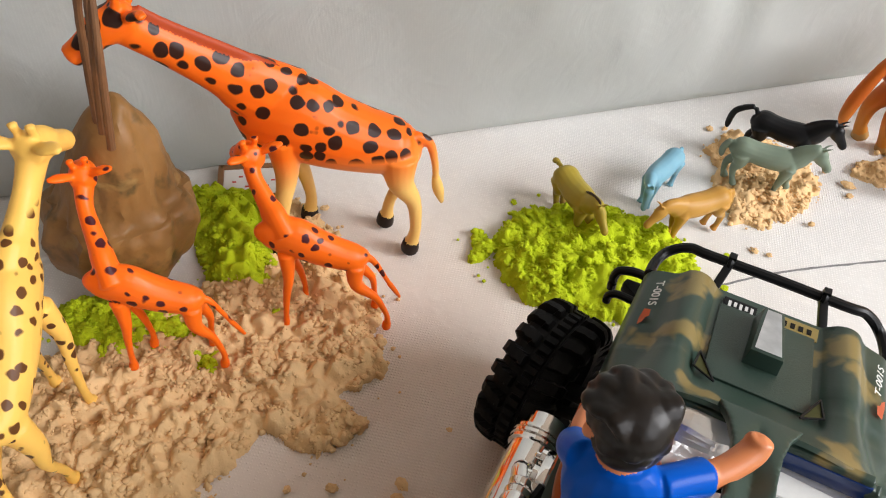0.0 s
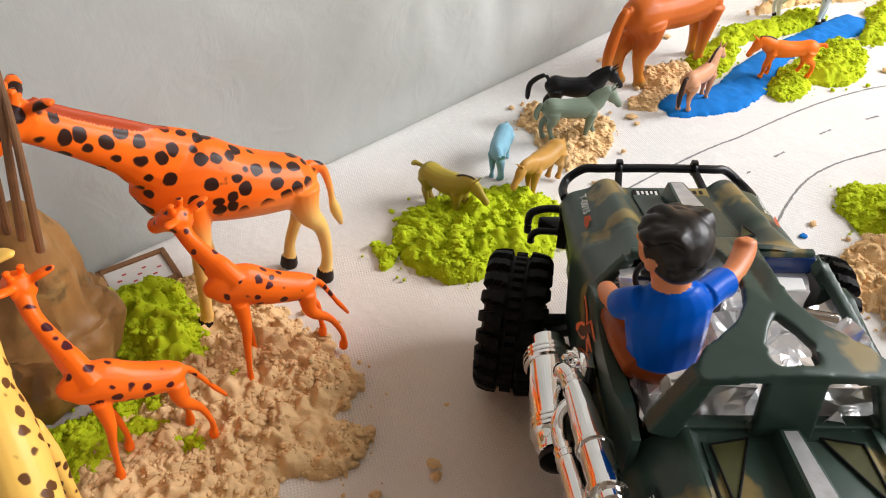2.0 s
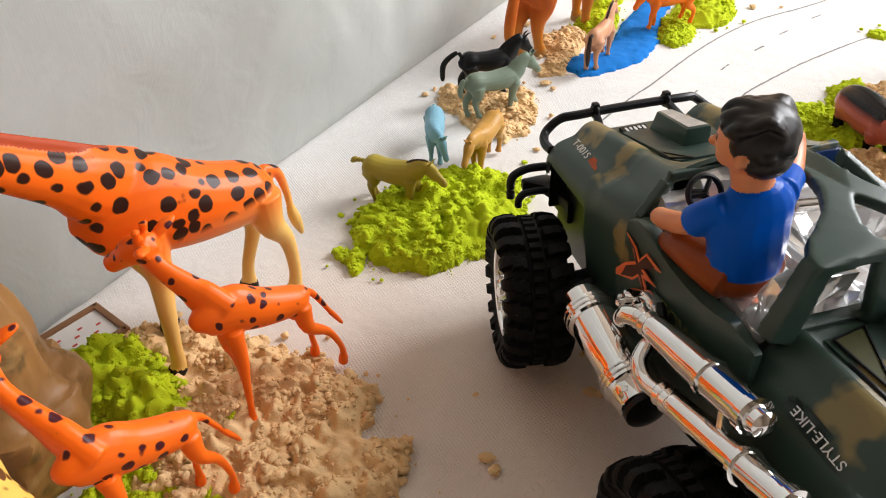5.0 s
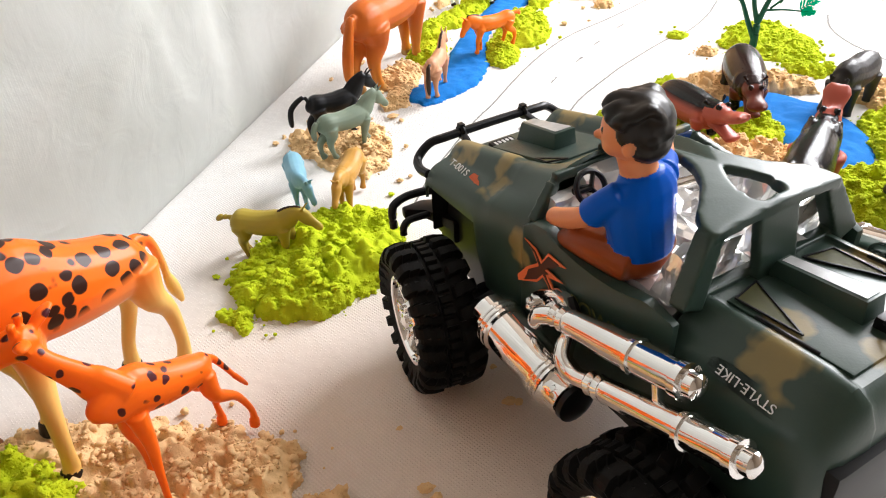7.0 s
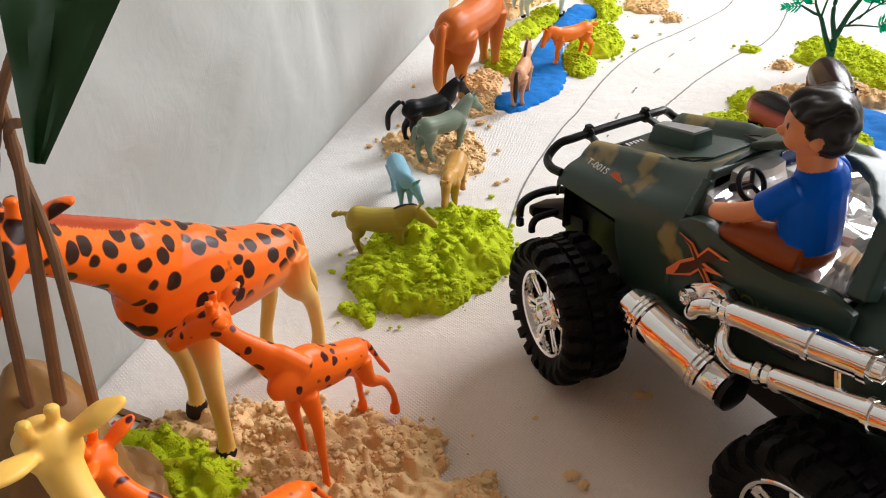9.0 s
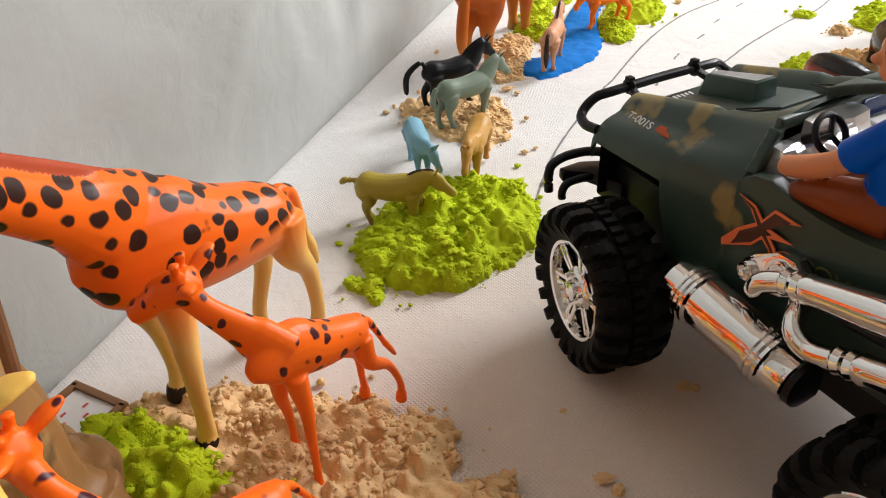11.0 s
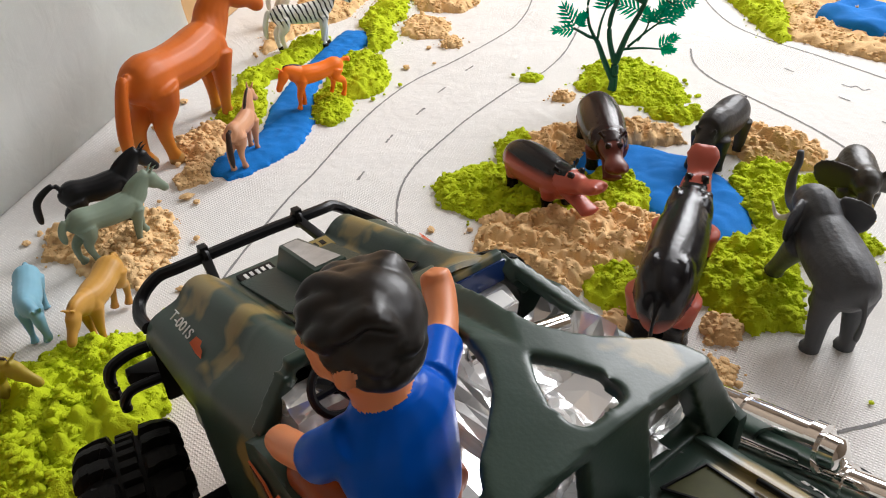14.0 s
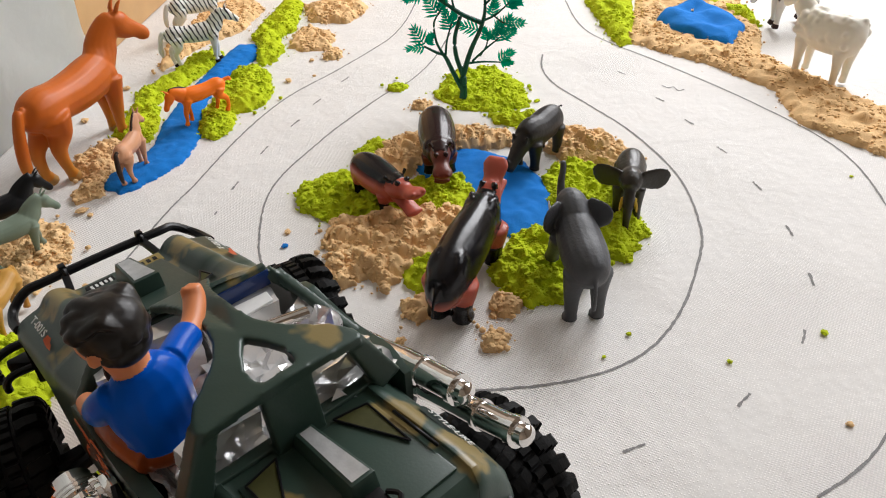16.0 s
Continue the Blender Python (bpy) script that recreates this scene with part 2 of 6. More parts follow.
def part(name, bm, mat, parent, label="", smooth=True, at=None):
    ob = new(name, finish(bm, name, mat, smooth) if isinstance(bm, bmesh.types.BMesh) else bm)
    ob.parent = parent
    if at is not None:
        ob.matrix_basis = at
    if label:
        ob["label"] = label
    return ob


def thing(name, bm, mat, m, label, category, group="", kind="", smooth=True):
    ob = new(name, finish(bm, name, mat, smooth) if isinstance(bm, bmesh.types.BMesh) else bm)
    ob.matrix_basis = m
    return tagged(ob, label, category, group, kind)


def empty(name, m, label, category, group=""):
    ob = new(name)
    ob.empty_display_size = 0.01
    ob.matrix_basis = m
    return tagged(ob, label, category, group)


def box(bm, x0, x1, y0, y1, z0, z1, bevel=0.0, seg=2):
    r = bmesh.ops.create_cube(bm, size=1.0)
    for v in r["verts"]:
        v.co = Vector(((x0 + x1) / 2 + v.co.x * (x1 - x0), (y0 + y1) / 2 + v.co.y * (y1 - y0), (z0 + z1) / 2 + v.co.z * (z1 - z0)))
    if bevel:
        es = list({e for v in r["verts"] for e in v.link_edges})
        bmesh.ops.bevel(bm, geom=es, offset=bevel, segments=seg, profile=0.7, affect="EDGES")


def loft(bm, stations, seg=12, up=(0, 0, 1), power=1.0):
    """Rings (centre, half width, half height) joined into one closed skin, with rounded ends."""
    pts = [Vector(s[0]) for s in stations]
    rings = []
    upv = Vector(up)
    for i, s in enumerate(stations):
        t = (pts[min(i + 1, len(pts) - 1)] - pts[max(i - 1, 0)]).normalized()
        side = t.cross(upv)
        if side.length < 1e-3:
            side = t.cross(Vector((1, 0, 0)))
        side.normalize()
        nrm = side.cross(t).normalized()
        ring = []
        for k in range(seg):
            a = 2 * math.pi * k / seg
            ca, sa = math.cos(a), math.sin(a)
            ca, sa = (math.copysign(abs(ca) ** power, ca), math.copysign(abs(sa) ** power, sa))
            ring.append(bm.verts.new(pts[i] + side * ca * s[1] + nrm * sa * s[2]))
        rings.append(ring)
    for a, b in zip(rings, rings[1:]):
        for k in range(seg):
            bm.faces.new((a[k], a[(k + 1) % seg], b[(k + 1) % seg], b[k]))
    for ring, p, q in ((rings[0], pts[0], pts[1]), (rings[-1], pts[-1], pts[-2])):
        size = sum((v.co - p).length for v in ring) / seg
        tip = bm.verts.new(p + (p - q).normalized() * size * 0.45)
        for k in range(seg):
            bm.faces.new((ring[k], ring[(k + 1) % seg], tip))


def tube(bm, pts, radii, seg=10):
    if isinstance(radii, (int, float)):
        radii = [radii] * len(pts)
    loft(bm, [(p, r, r) for p, r in zip(pts, radii)], seg, up=(0.013, 0.021, 1))


def smooth_path(pts, n=8):
    """Points on a soft curve through the given ones."""
    p = [Vector(q) for q in pts]
    out = []
    for i in range(len(p) - 1):
        a, b, c, d = p[max(i - 1, 0)], p[i], p[i + 1], p[min(i + 2, len(p) - 1)]
        for k in range(n):
            t = k / n
            out.append(0.5 * ((2 * b) + (c - a) * t + (2 * a - 5 * b + 4 * c - d) * t * t + (3 * b - a - 3 * c + d) * t ** 3))
    return out + [p[-1]]


def ring(bm, centre, axis, R, r, seg=24, sub=8):
    """A torus round an axis."""
    ax = Vector(axis).normalized()
    s = ax.orthogonal().normalized()
    t = ax.cross(s)
    vs = []
    for i in range(seg):
        a = 2 * math.pi * i / seg
        d = s * math.cos(a) + t * math.sin(a)
        vs.append([bm.verts.new(Vector(centre) + d * (R + r * math.cos(b)) + ax * r * math.sin(b)) for b in [2 * math.pi * j / sub for j in range(sub)]])
    for i in range(seg):
        for j in range(sub):
            bm.faces.new((vs[i][j], vs[(i + 1) % seg][j], vs[(i + 1) % seg][(j + 1) % sub], vs[i][(j + 1) % sub]))


def prism(bm, outline, axis, lo, hi, bevel=0.0):
    """A flat outline pushed through from lo to hi along x, y or z."""
    def at(u, v, w):
        return {"x": (w, u, v), "y": (u, w, v), "z": (u, v, w)}[axis]
    a = [bm.verts.new(at(u, v, lo)) for u, v in outline]
    b = [bm.verts.new(at(u, v, hi)) for u, v in outline]
    n = len(a)
    fs = [bm.faces.new(a), bm.faces.new(b)]
    for i in range(n):
        fs.append(bm.faces.new((a[i], a[(i + 1) % n], b[(i + 1) % n], b[i])))
    if bevel:
        es = list({e for f in fs for e in f.edges})
        bmesh.ops.bevel(bm, geom=es, offset=bevel, segments=2, profile=0.6, affect="EDGES")


def beam(bm, p, q, width, height, up=(0, 0, 1), bevel=0.0015, width2=None):
    """A bevelled bar from p to q."""
    p, q = Vector(p), Vector(q)
    t = (q - p).normalized()
    s = t.cross(Vector(up)).normalized()
    n = s.cross(t)
    vs = []
    for c, w in ((p, width), (q, width2 or width)):
        vs.append([bm.verts.new(c + s * w / 2 * i + n * height / 2 * j) for i, j in ((-1, -1), (1, -1), (1, 1), (-1, 1))])
    fs = [bm.faces.new(vs[0]), bm.faces.new(vs[1])]
    for k in range(4):
        fs.append(bm.faces.new((vs[0][k], vs[0][(k + 1) % 4], vs[1][(k + 1) % 4], vs[1][k])))
    if bevel:
        bmesh.ops.bevel(bm, geom=list({e for f in fs for e in f.edges}), offset=bevel, segments=2, profile=0.6, affect="EDGES")


def writing(text, size, mat, parent, m, name="lettering"):
    cu = bpy.data.curves.new(name, "FONT")
    cu.body, cu.size, cu.extrude, cu.align_x, cu.align_y = text, size, 0.00012, "CENTER", "CENTER"
    tmp = new("tmp_text", cu)
    dg = bpy.context.evaluated_depsgraph_get()
    me = bpy.data.meshes.new_from_object(tmp.evaluated_get(dg))
    bpy.data.objects.remove(tmp)
    me.materials.clear()
    me.materials.append(mat)
    ob = new(name, me)
    ob.parent, ob.matrix_basis = parent, m
    return ob


class Toy:
    """A moulded figure: skins of several paints, fused into one plain mesh."""

    def __init__(self, voxel):
        self.voxel, self.skins, self.mats = voxel, {}, []

    def paint(self, mat):
        if mat not in self.mats:
            self.mats.append(mat)
            self.skins[len(self.mats) - 1] = bmesh.new()
        self.now = self.mats.index(mat)
        self.bm = self.skins[self.now]
        return self

    def skin(self, stations, seg=20, up=(0, 0, 1), fine=4):
        """Rings on a soft curve through the stations."""
        c = smooth_path([q[0] for q in stations], fine)
        r = smooth_path([(q[1], q[2], 0) for q in stations], fine)
        loft(self.bm, [(p, max(1e-4, w.x), max(1e-4, w.y)) for p, w in zip(c, r)], max(seg, 16), up)
        return self

    def bar(self, p, q, width, height, width2=None, up=(0, 0, 1)):
        beam(self.bm, p, q, width, height, up, 0, width2)
        return self

    def ball(self, c, rx, ry=None, rz=None, turn=None):
        r = bmesh.ops.create_icosphere(self.bm, subdivisions=3, radius=1.0)
        for v in r["verts"]:
            p = Vector((v.co.x * rx, v.co.y * (ry or rx), v.co.z * (rz or rx)))
            v.co = (turn @ p if turn else p) + Vector(c)
        return self

    def done(self, name, relax=6):
        from mathutils import bvhtree
        whole = bmesh.new()
        trees = []
        for i in range(len(self.mats)):
            b = self.skins[i]
            bmesh.ops.recalc_face_normals(b, faces=b.faces)
            trees.append(bvhtree.BVHTree.FromBMesh(b))
            me = bpy.data.meshes.new("skin")
            b.to_mesh(me)
            b.free()
            whole.from_mesh(me)
            bpy.data.meshes.remove(me)
        raw = bpy.data.meshes.new("raw")
        whole.to_mesh(raw)
        whole.free()
        tmp = new("tmp_toy", raw)
        mod = tmp.modifiers.new("fuse", "REMESH")
        mod.mode, mod.voxel_size = "VOXEL", self.voxel
        me = bpy.data.meshes.new_from_object(tmp.evaluated_get(bpy.context.evaluated_depsgraph_get()))
        index = [0] * len(me.polygons)
        for k, p in enumerate(me.polygons):
            best = 9.0
            for i, tree in enumerate(trees):
                dist = tree.find_nearest(p.center)[3]
                if dist is not None and dist < best - 2e-5:
                    best, index[k] = dist, i
        tmp.modifiers.clear()
        old, tmp.data = tmp.data, me
        sm = tmp.modifiers.new("soft", "SMOOTH")
        sm.factor, sm.iterations = 0.5, relax
        out = bpy.data.meshes.new_from_object(tmp.evaluated_get(bpy.context.evaluated_depsgraph_get()))
        bpy.data.objects.remove(tmp)
        bpy.data.meshes.remove(old)
        out.name = name
        out.materials.clear()
        for m in self.mats:
            out.materials.append(m)
        for k, p in enumerate(out.polygons):
            p.use_smooth = True
            p.material_index = index[k]
        return out


# ---- the setting ----
R_ = ROOM


def setting(name, bm, mat, label, category, smooth=False):
    return thing(name, bm, mat, Matrix(), label, category, kind="structure", smooth=smooth)


bm = bmesh.new()
bmesh.ops.create_grid(bm, x_segments=170, y_segments=110, size=1.0)
for v in bm.verts:
    v.co.x, v.co.y = 0.2 + v.co.x * 1.7, -0.615 + v.co.y * 1.085
    q = Vector((v.co.x, v.co.y, 0))
    v.co.z = -0.0008 + 0.0008 * noise.noise(q * 6)
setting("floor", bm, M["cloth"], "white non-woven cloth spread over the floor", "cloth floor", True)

bm = bmesh.new()
NX, NZ = 220, 60
grid = []
for i in range(NX + 1):
    col = []
    for j in range(NZ + 1):
        x, z = -1.45 + 2.19 * i / NX, 0.0012 + 0.62 * (j / NZ) ** 1.3
        if i == NX:
            x -= 0.32 * max(0.0, z - 0.02)
        fold = 0.011 * noise.noise(Vector((x * 5, 0, z * 3.5))) + 0.0036 * noise.noise(Vector((x * 16 + z * 9, 3, z * 11))) + 0.006 * math.exp(-((x - 0.37 - 0.06 * z) / 0.02) ** 2) * min(1, z * 12)
        fold += 0.004 * math.exp(-((x + 0.02 + 0.3 * z) / 0.03) ** 2)
        # sharp creases where the sheet was folded
        for cx, lean, amp in ((0.155, 0.55, 0.0032), (0.300, -0.25, 0.0040), (0.395, 0.10, 0.0030), (-0.10, 0.35, 0.0030), (0.530, 0.30, 0.0034)):
            fold -= amp * math.exp(-abs(x - cx - lean * z) / 0.022)
        fold -= 0.0030 * math.exp(-abs(z - 0.115 - 0.10 * x) / 0.016)
        col.append(bm.verts.new((x, 0.4315 + fold * min(1, z * 14) + 0.004 * math.exp(-z / 0.004) - 0.012 * z, z)))
    grid.append(col)
for i in range(NX):
    for j in range(NZ):
        bm.faces.new((grid[i][j], grid[i + 1][j], grid[i + 1][j + 1], grid[i][j + 1]))
bmesh.ops.solidify(bm, geom=bm.faces[:], thickness=0.0015)
setting("backdrop", bm, M["sheet"], "white non-woven sheet hung upright behind the toys", "sheet", True)

for name, b, mat in (("wall_north", (R_["x0"], R_["x1"], 0.47, 0.55, 0, 2.4), "plaster"), ("wall_west", (R_["x0"] - 0.08, R_["x0"], R_["y0"], 0.55, 0, 2.4), "plaster")):
    bm = bmesh.new()
    box(bm, *b)
    setting(name, bm, M[mat], "warm plastered room wall", "wall")
bm = bmesh.new()
box(bm, R_["x0"], R_["x1"], R_["y0"], 0.55, 2.4, 2.48)
setting("ceiling", bm, M["ceiling"], "plain pale room ceiling", "ceiling")


def wall_with_window(name, axis, at, lo, hi, w0, w1, z0, z1):
    bm = bmesh.new()
    for a, b, c, d in ((lo, w0, 0, 2.4), (w1, hi, 0, 2.4), (w0, w1, 0, z0), (w0, w1, z1, 2.4)):
        if axis == "y":
            box(bm, a, b, at - 0.1, at, c, d)
        else:
            box(bm, at, at + 0.1, a, b, c, d)
    setting(name, bm, M["plaster"], "warm plastered room wall with a window opening", "wall")


wall_with_window("wall_south", "y", R_["y0"], R_["x0"], R_["x1"], 0.3, 1.7, 0.6, 1.9)
wall_with_window("wall_east", "x", R_["x1"], R_["y0"], 0.55, -1.25, -0.25, 0.55, 1.85)

bm = bmesh.new()
prism(bm, [(0.70, 0.436), (1.7, 0.436), (1.7, 0.468), (0.70, 0.468)], "z", 0.0, 0.5, 0.002)
thing("wooden_cabinet", bm, M["wood"], Matrix(), "pale wooden cabinet side standing behind the hung sheet", "cabinet", smooth=False)


# ---- drawn road ----
def stroke(name, pts, width, label, group="", ragged=0.25, soft=6):
    p = smooth_path([(x, y, 0) for x, y in pts], soft)
    bm = bmesh.new()
    prev = None
    for i, c in enumerate(p):
        t = (p[min(i + 1, len(p) - 1)] - p[max(i - 1, 0)]).normalized()
        s = Vector((-t.y, t.x, 0))
        w = width * (0.5 + ragged * noise.noise(c * 300))
        j = s * width * 0.3 * noise.noise(c * 170 + Vector((5, 0, 0)))
        up = Vector((0, 0, 0.0003 - 0.0008 + 0.0008 * noise.noise(c * 6)))
        pair = [bm.verts.new(c + s * w + j + up), bm.verts.new(c - s * w + j + up)]
        if prev:
            bm.faces.new((prev[0], prev[1], pair[1], pair[0]))
        prev = pair
    thing(name, bm, M["pencil"], Matrix(), label, "drawn line", group, "structure", smooth=False)


LINE = "grey pencil line of a road drawn on white cloth"
stroke("road_line", [(0.340, 0.124), (0.372, 0.139), (0.403, 0.147), (0.440, 0.153), (0.472, 0.153), (0.506, 0.146), (0.553, 0.129), (0.592, 0.113), (0.667, 0.076), (0.699, 0.053), (0.760, 0.030), (0.850, 0.012)], 0.0017, LINE, "road lines", soft=16)
stroke("road_line", [(0.779, -0.102), (0.735, -0.1), (0.690, -0.113), (0.634, -0.148), (0.578, -0.181), (0.498, -0.209), (0.418, -0.212), (0.366, -0.199), (0.307, -0.173), (0.268, -0.141), (0.246, -0.098), (0.235, -0.038), (0.24, 0.0)], 0.0020, LINE, "road lines", soft=16)
stroke("road_line", [(0.974, -0.143), (0.853, -0.163), (0.753, -0.238), (0.648, -0.313), (0.551, -0.365), (0.454, -0.371), (0.33, -0.352), (0.207, -0.273), (0.163, -0.220)], 0.0017, LINE, "road lines", soft=16)
stroke("road_line", [(0.255, 0.245), (0.33, 0.247), (0.427, 0.236), (0.476, 0.226), (0.549, 0.214), (0.608, 0.200), (0.668, 0.178), (0.736, 0.138), (0.816, 0.096), (0.857, 0.082), (0.908, 0.073), (0.968, 0.068)], 0.0017, LINE, "road lines", soft=16)
for x, y, a, l in ((0.475, 0.188, -8, 14), (0.541, 0.178, -12, 16), (0.598, 0.160, -20, 16), (0.648, 0.147, -22, 16), (0.707, 0.126, -25, 16), (0.43, 0.192, 0, 5),
                   (0.724, -0.189, 40, 11), (0.654, -0.220, 38, 12), (0.602, -0.240, 30, 13), (0.545, -0.259, 26, 14), (0.481, -0.274, 14, 15),
                   (0.414, -0.281, 4, 15), (0.352, -0.278, -6, 15), (0.290, -0.253, -24, 15), (0.232, -0.199, -42, 15), (0.193, -0.127, -65, 15)):
    d = Vector((math.cos(radians(a)), math.sin(radians(a)))) * l / 2000
    stroke("road_dash", [(x - d.x, y - d.y), (x, y), (x + d.x, y + d.y)], 0.0017, "short grey pencil dash in the middle of the drawn road", "road dashes", 0.45, 5)
stroke("pencil_scribble", [(0.690, -0.228), (0.683, -0.234), (0.686, -0.240), (0.676, -0.243), (0.679, -0.250)], 0.0016, "small grey pencil scribble beside the drawn road", "", 0.4)


# ---- coloured sand ----
SPILL = {"green": [], "sand": [], "blue": []}


def clod_shapes():
    """A few lumpy grain shapes to scatter over the piles."""
    shapes, fans = [], []
    for k in range(16):
        g = bmesh.new()
        bmesh.ops.create_icosphere(g, subdivisions=2 if k < 8 else 1, radius=1.0)
        off = Vector((k * 5.1, 2.0, k * 1.7))
        V = [v.co * (1 + 0.55 * noise.noise(v.co * 1.5 + off) + 0.42 * noise.noise(v.co * 3.1 + off)) for v in g.verts]
        shapes.append(np.array([tuple(v) for v in V]))
        fans.append([[v.index for v in f.verts] for f in g.faces])
        g.free()
    return shapes, fans


CLOD_V, CLOD_F = clod_shapes()


def clods(verts, faces, X, Y, H, res, seed, crumbs):
    """Crumbs of many sizes sitting half sunk all over a pile, in looser and denser patches."""
    rng = np.random.default_rng(seed)
    ii, jj = np.nonzero(H > 0.0012)
    far = res > 0.0015
    count = int(crumbs * len(ii) * res * res / (2.0e-5 if far else 0.50e-5))
    for k in rng.integers(0, len(ii), count):
        i, j = ii[k], jj[k]
        x, y = X[i, j] + rng.uniform(-.5, .5) * res, Y[i, j] + rng.uniform(-.5, .5) * res
        loose = noise.noise(Vector((x * 38, y * 38, seed * 1.9)))
        if loose < rng.uniform(-.55, .15):
            continue
        r = (0.0014 if far else 0.0007) + min(0.0014, rng.exponential(0.0006)) * (0.7 + max(0.0, loose))
        a = rng.uniform(0, 6.283)
        sx, sy, sz = r * rng.uniform(0.9, 1.8), r * rng.uniform(0.8, 1.2), r * rng.uniform(0.5, 0.9)
        kind = int(rng.integers(0, 8)) + (8 if r < 0.0013 or far else 0)
        V = CLOD_V[kind]
        c, s = math.cos(a), math.sin(a)
        px, py, pz = V[:, 0] * sx, V[:, 1] * sy, V[:, 2] * sz
        out = np.stack([x + px * c - py * s, y + px * s + py * c, H[i, j] + pz + r * rng.uniform(-.35, .2)], 1)
        o = len(verts)
        verts.extend(map(tuple, out))
        faces.extend([[o + q for q in f] for f in CLOD_F[kind]])


def mound(name, poly, height, mat, label, seed, edge=0.010, lump=0.6, cell=0.012, rough=0.0045, res=0.0012, category="sand pile", group="", blur=1, crumbs=1.0):
    """A crumbly pile over an outline: ragged edge, domed clods, no underside in view."""
    SPILL[mat].append(poly)
    P = np.array(poly)
    x0, y0 = P.min(0) - 0.006
    x1, y1 = P.max(0) + 0.006
    nx, ny = int((x1 - x0) / res) + 1, int((y1 - y0) / res) + 1
    X, Y = np.meshgrid(np.linspace(x0, x1, nx), np.linspace(y0, y1, ny), indexing="ij")
    inside, dist = np.zeros(X.shape, bool), np.full(X.shape, 9.0)
    for (ax, ay), (bx, by) in zip(P, np.roll(P, -1, 0)):
        cross = ((ay > Y) != (by > Y)) & (X < (bx - ax) * (Y - ay) / (by - ay + 1e-12) + ax)
        inside ^= cross
        t = np.clip(((X - ax) * (bx - ax) + (Y - ay) * (by - ay)) / ((bx - ax) ** 2 + (by - ay) ** 2), 0, 1)
        dist = np.minimum(dist, np.hypot(X - ax - t * (bx - ax), Y - ay - t * (by - ay)))
    d = np.where(inside, dist, -dist)
    H = np.zeros(X.shape)
    off = Vector((seed * 3.7, seed * 1.3, seed * 2.1))
    for i in range(nx):
        for j in range(ny):
            if d[i, j] < -0.007:
                H[i, j] = -1
                continue
            p = Vector((X[i, j], Y[i, j], 0)) + off
            e = d[i, j] + rough * noise.noise(p * 90) + 0.5 * rough * noise.noise(p * 260)
            if e <= 0:
                H[i, j] = -1
                continue
            q = p + 0.006 * Vector((noise.noise(p * 120), noise.noise(p * 120 + Vector((9, 0, 0))), 0))
            f1 = noise.voronoi(q / cell)[0]
            f2 = noise.voronoi((q + Vector((0, 0, .3))) / (cell * 0.42))[0]
            clod = max(0.0, 1 - (f1[0] / .75) ** 2) * .7 + min(0.4, f1[1] - f1[0]) * .75
            small = max(0.0, 1 - (f2[0] / .62) ** 2)
            prof = min(1.0, e / edge)
            prof = prof ** 0.42 * (0.68 + 0.32 * min(1.0, e / (edge * 3.2)))
            big = 0.8 + 0.55 * noise.noise(p * 30)
            H[i, j] = max(0.0009, height * prof * (big * (1 - lump) + lump * (0.25 + 0.85 * clod)) + lump * min(1, e / .0025) * (0.0062 * small * (.3 + .7 * clod) + 0.0075 * (noise.turbulence(p * 95, 2, True) - .45)))
    K = H > 0
    for _ in range(blur):
        acc, cnt = np.zeros(H.shape), np.zeros(H.shape)
        Hp, Kp = np.pad(np.where(K, H, 0), 1), np.pad(K, 1)
        for di in (0, 1, 2):
            for dj in (0, 1, 2):
                wgt = (1, 2, 1)[di] * (1, 2, 1)[dj]
                acc += wgt * Hp[di:di + nx, dj:dj + ny]
                cnt += wgt * Kp[di:di + nx, dj:dj + ny]
        H = np.where(K, acc / np.maximum(cnt, 1), H)
    ids, verts, faces = -np.ones(X.shape, int), [], []
    for i in range(nx - 1):
        for j in range(ny - 1):
            quad = [(i, j), (i + 1, j), (i + 1, j + 1), (i, j + 1)]
            if not any(H[q] > 0 for q in quad):
                continue
            for q in quad:
                if ids[q] < 0:
                    ids[q] = len(verts)
                    verts.append((X[q], Y[q], H[q] if H[q] > 0 else -0.0015))
            faces.append([ids[q] for q in quad])
    if mat != "blue":
        clods(verts, faces, X, Y, H, res, seed, crumbs)
    me = bpy.data.meshes.new(name)
    me.from_pydata(verts, [], faces)
    me.materials.append(M[mat])
    for p in me.polygons:
        p.use_smooth = True
    return thing(name, me, M[mat], Matrix(), label, category, group, "stuff")


def blob(cx, cy, rx, ry, n=12, turn=0.0, seed=0):
    """An uneven round outline."""
    rnd = random.Random(seed)
    out = []
    for k in range(n):
        a = 2 * math.pi * k / n
        r = 1 + rnd.uniform(-0.16, 0.16)
        u, v = rx * r * math.cos(a), ry * r * math.sin(a)
        out.append((cx + u * math.cos(turn) - v * math.sin(turn), cy + u * math.sin(turn) + v * math.cos(turn)))
    return out


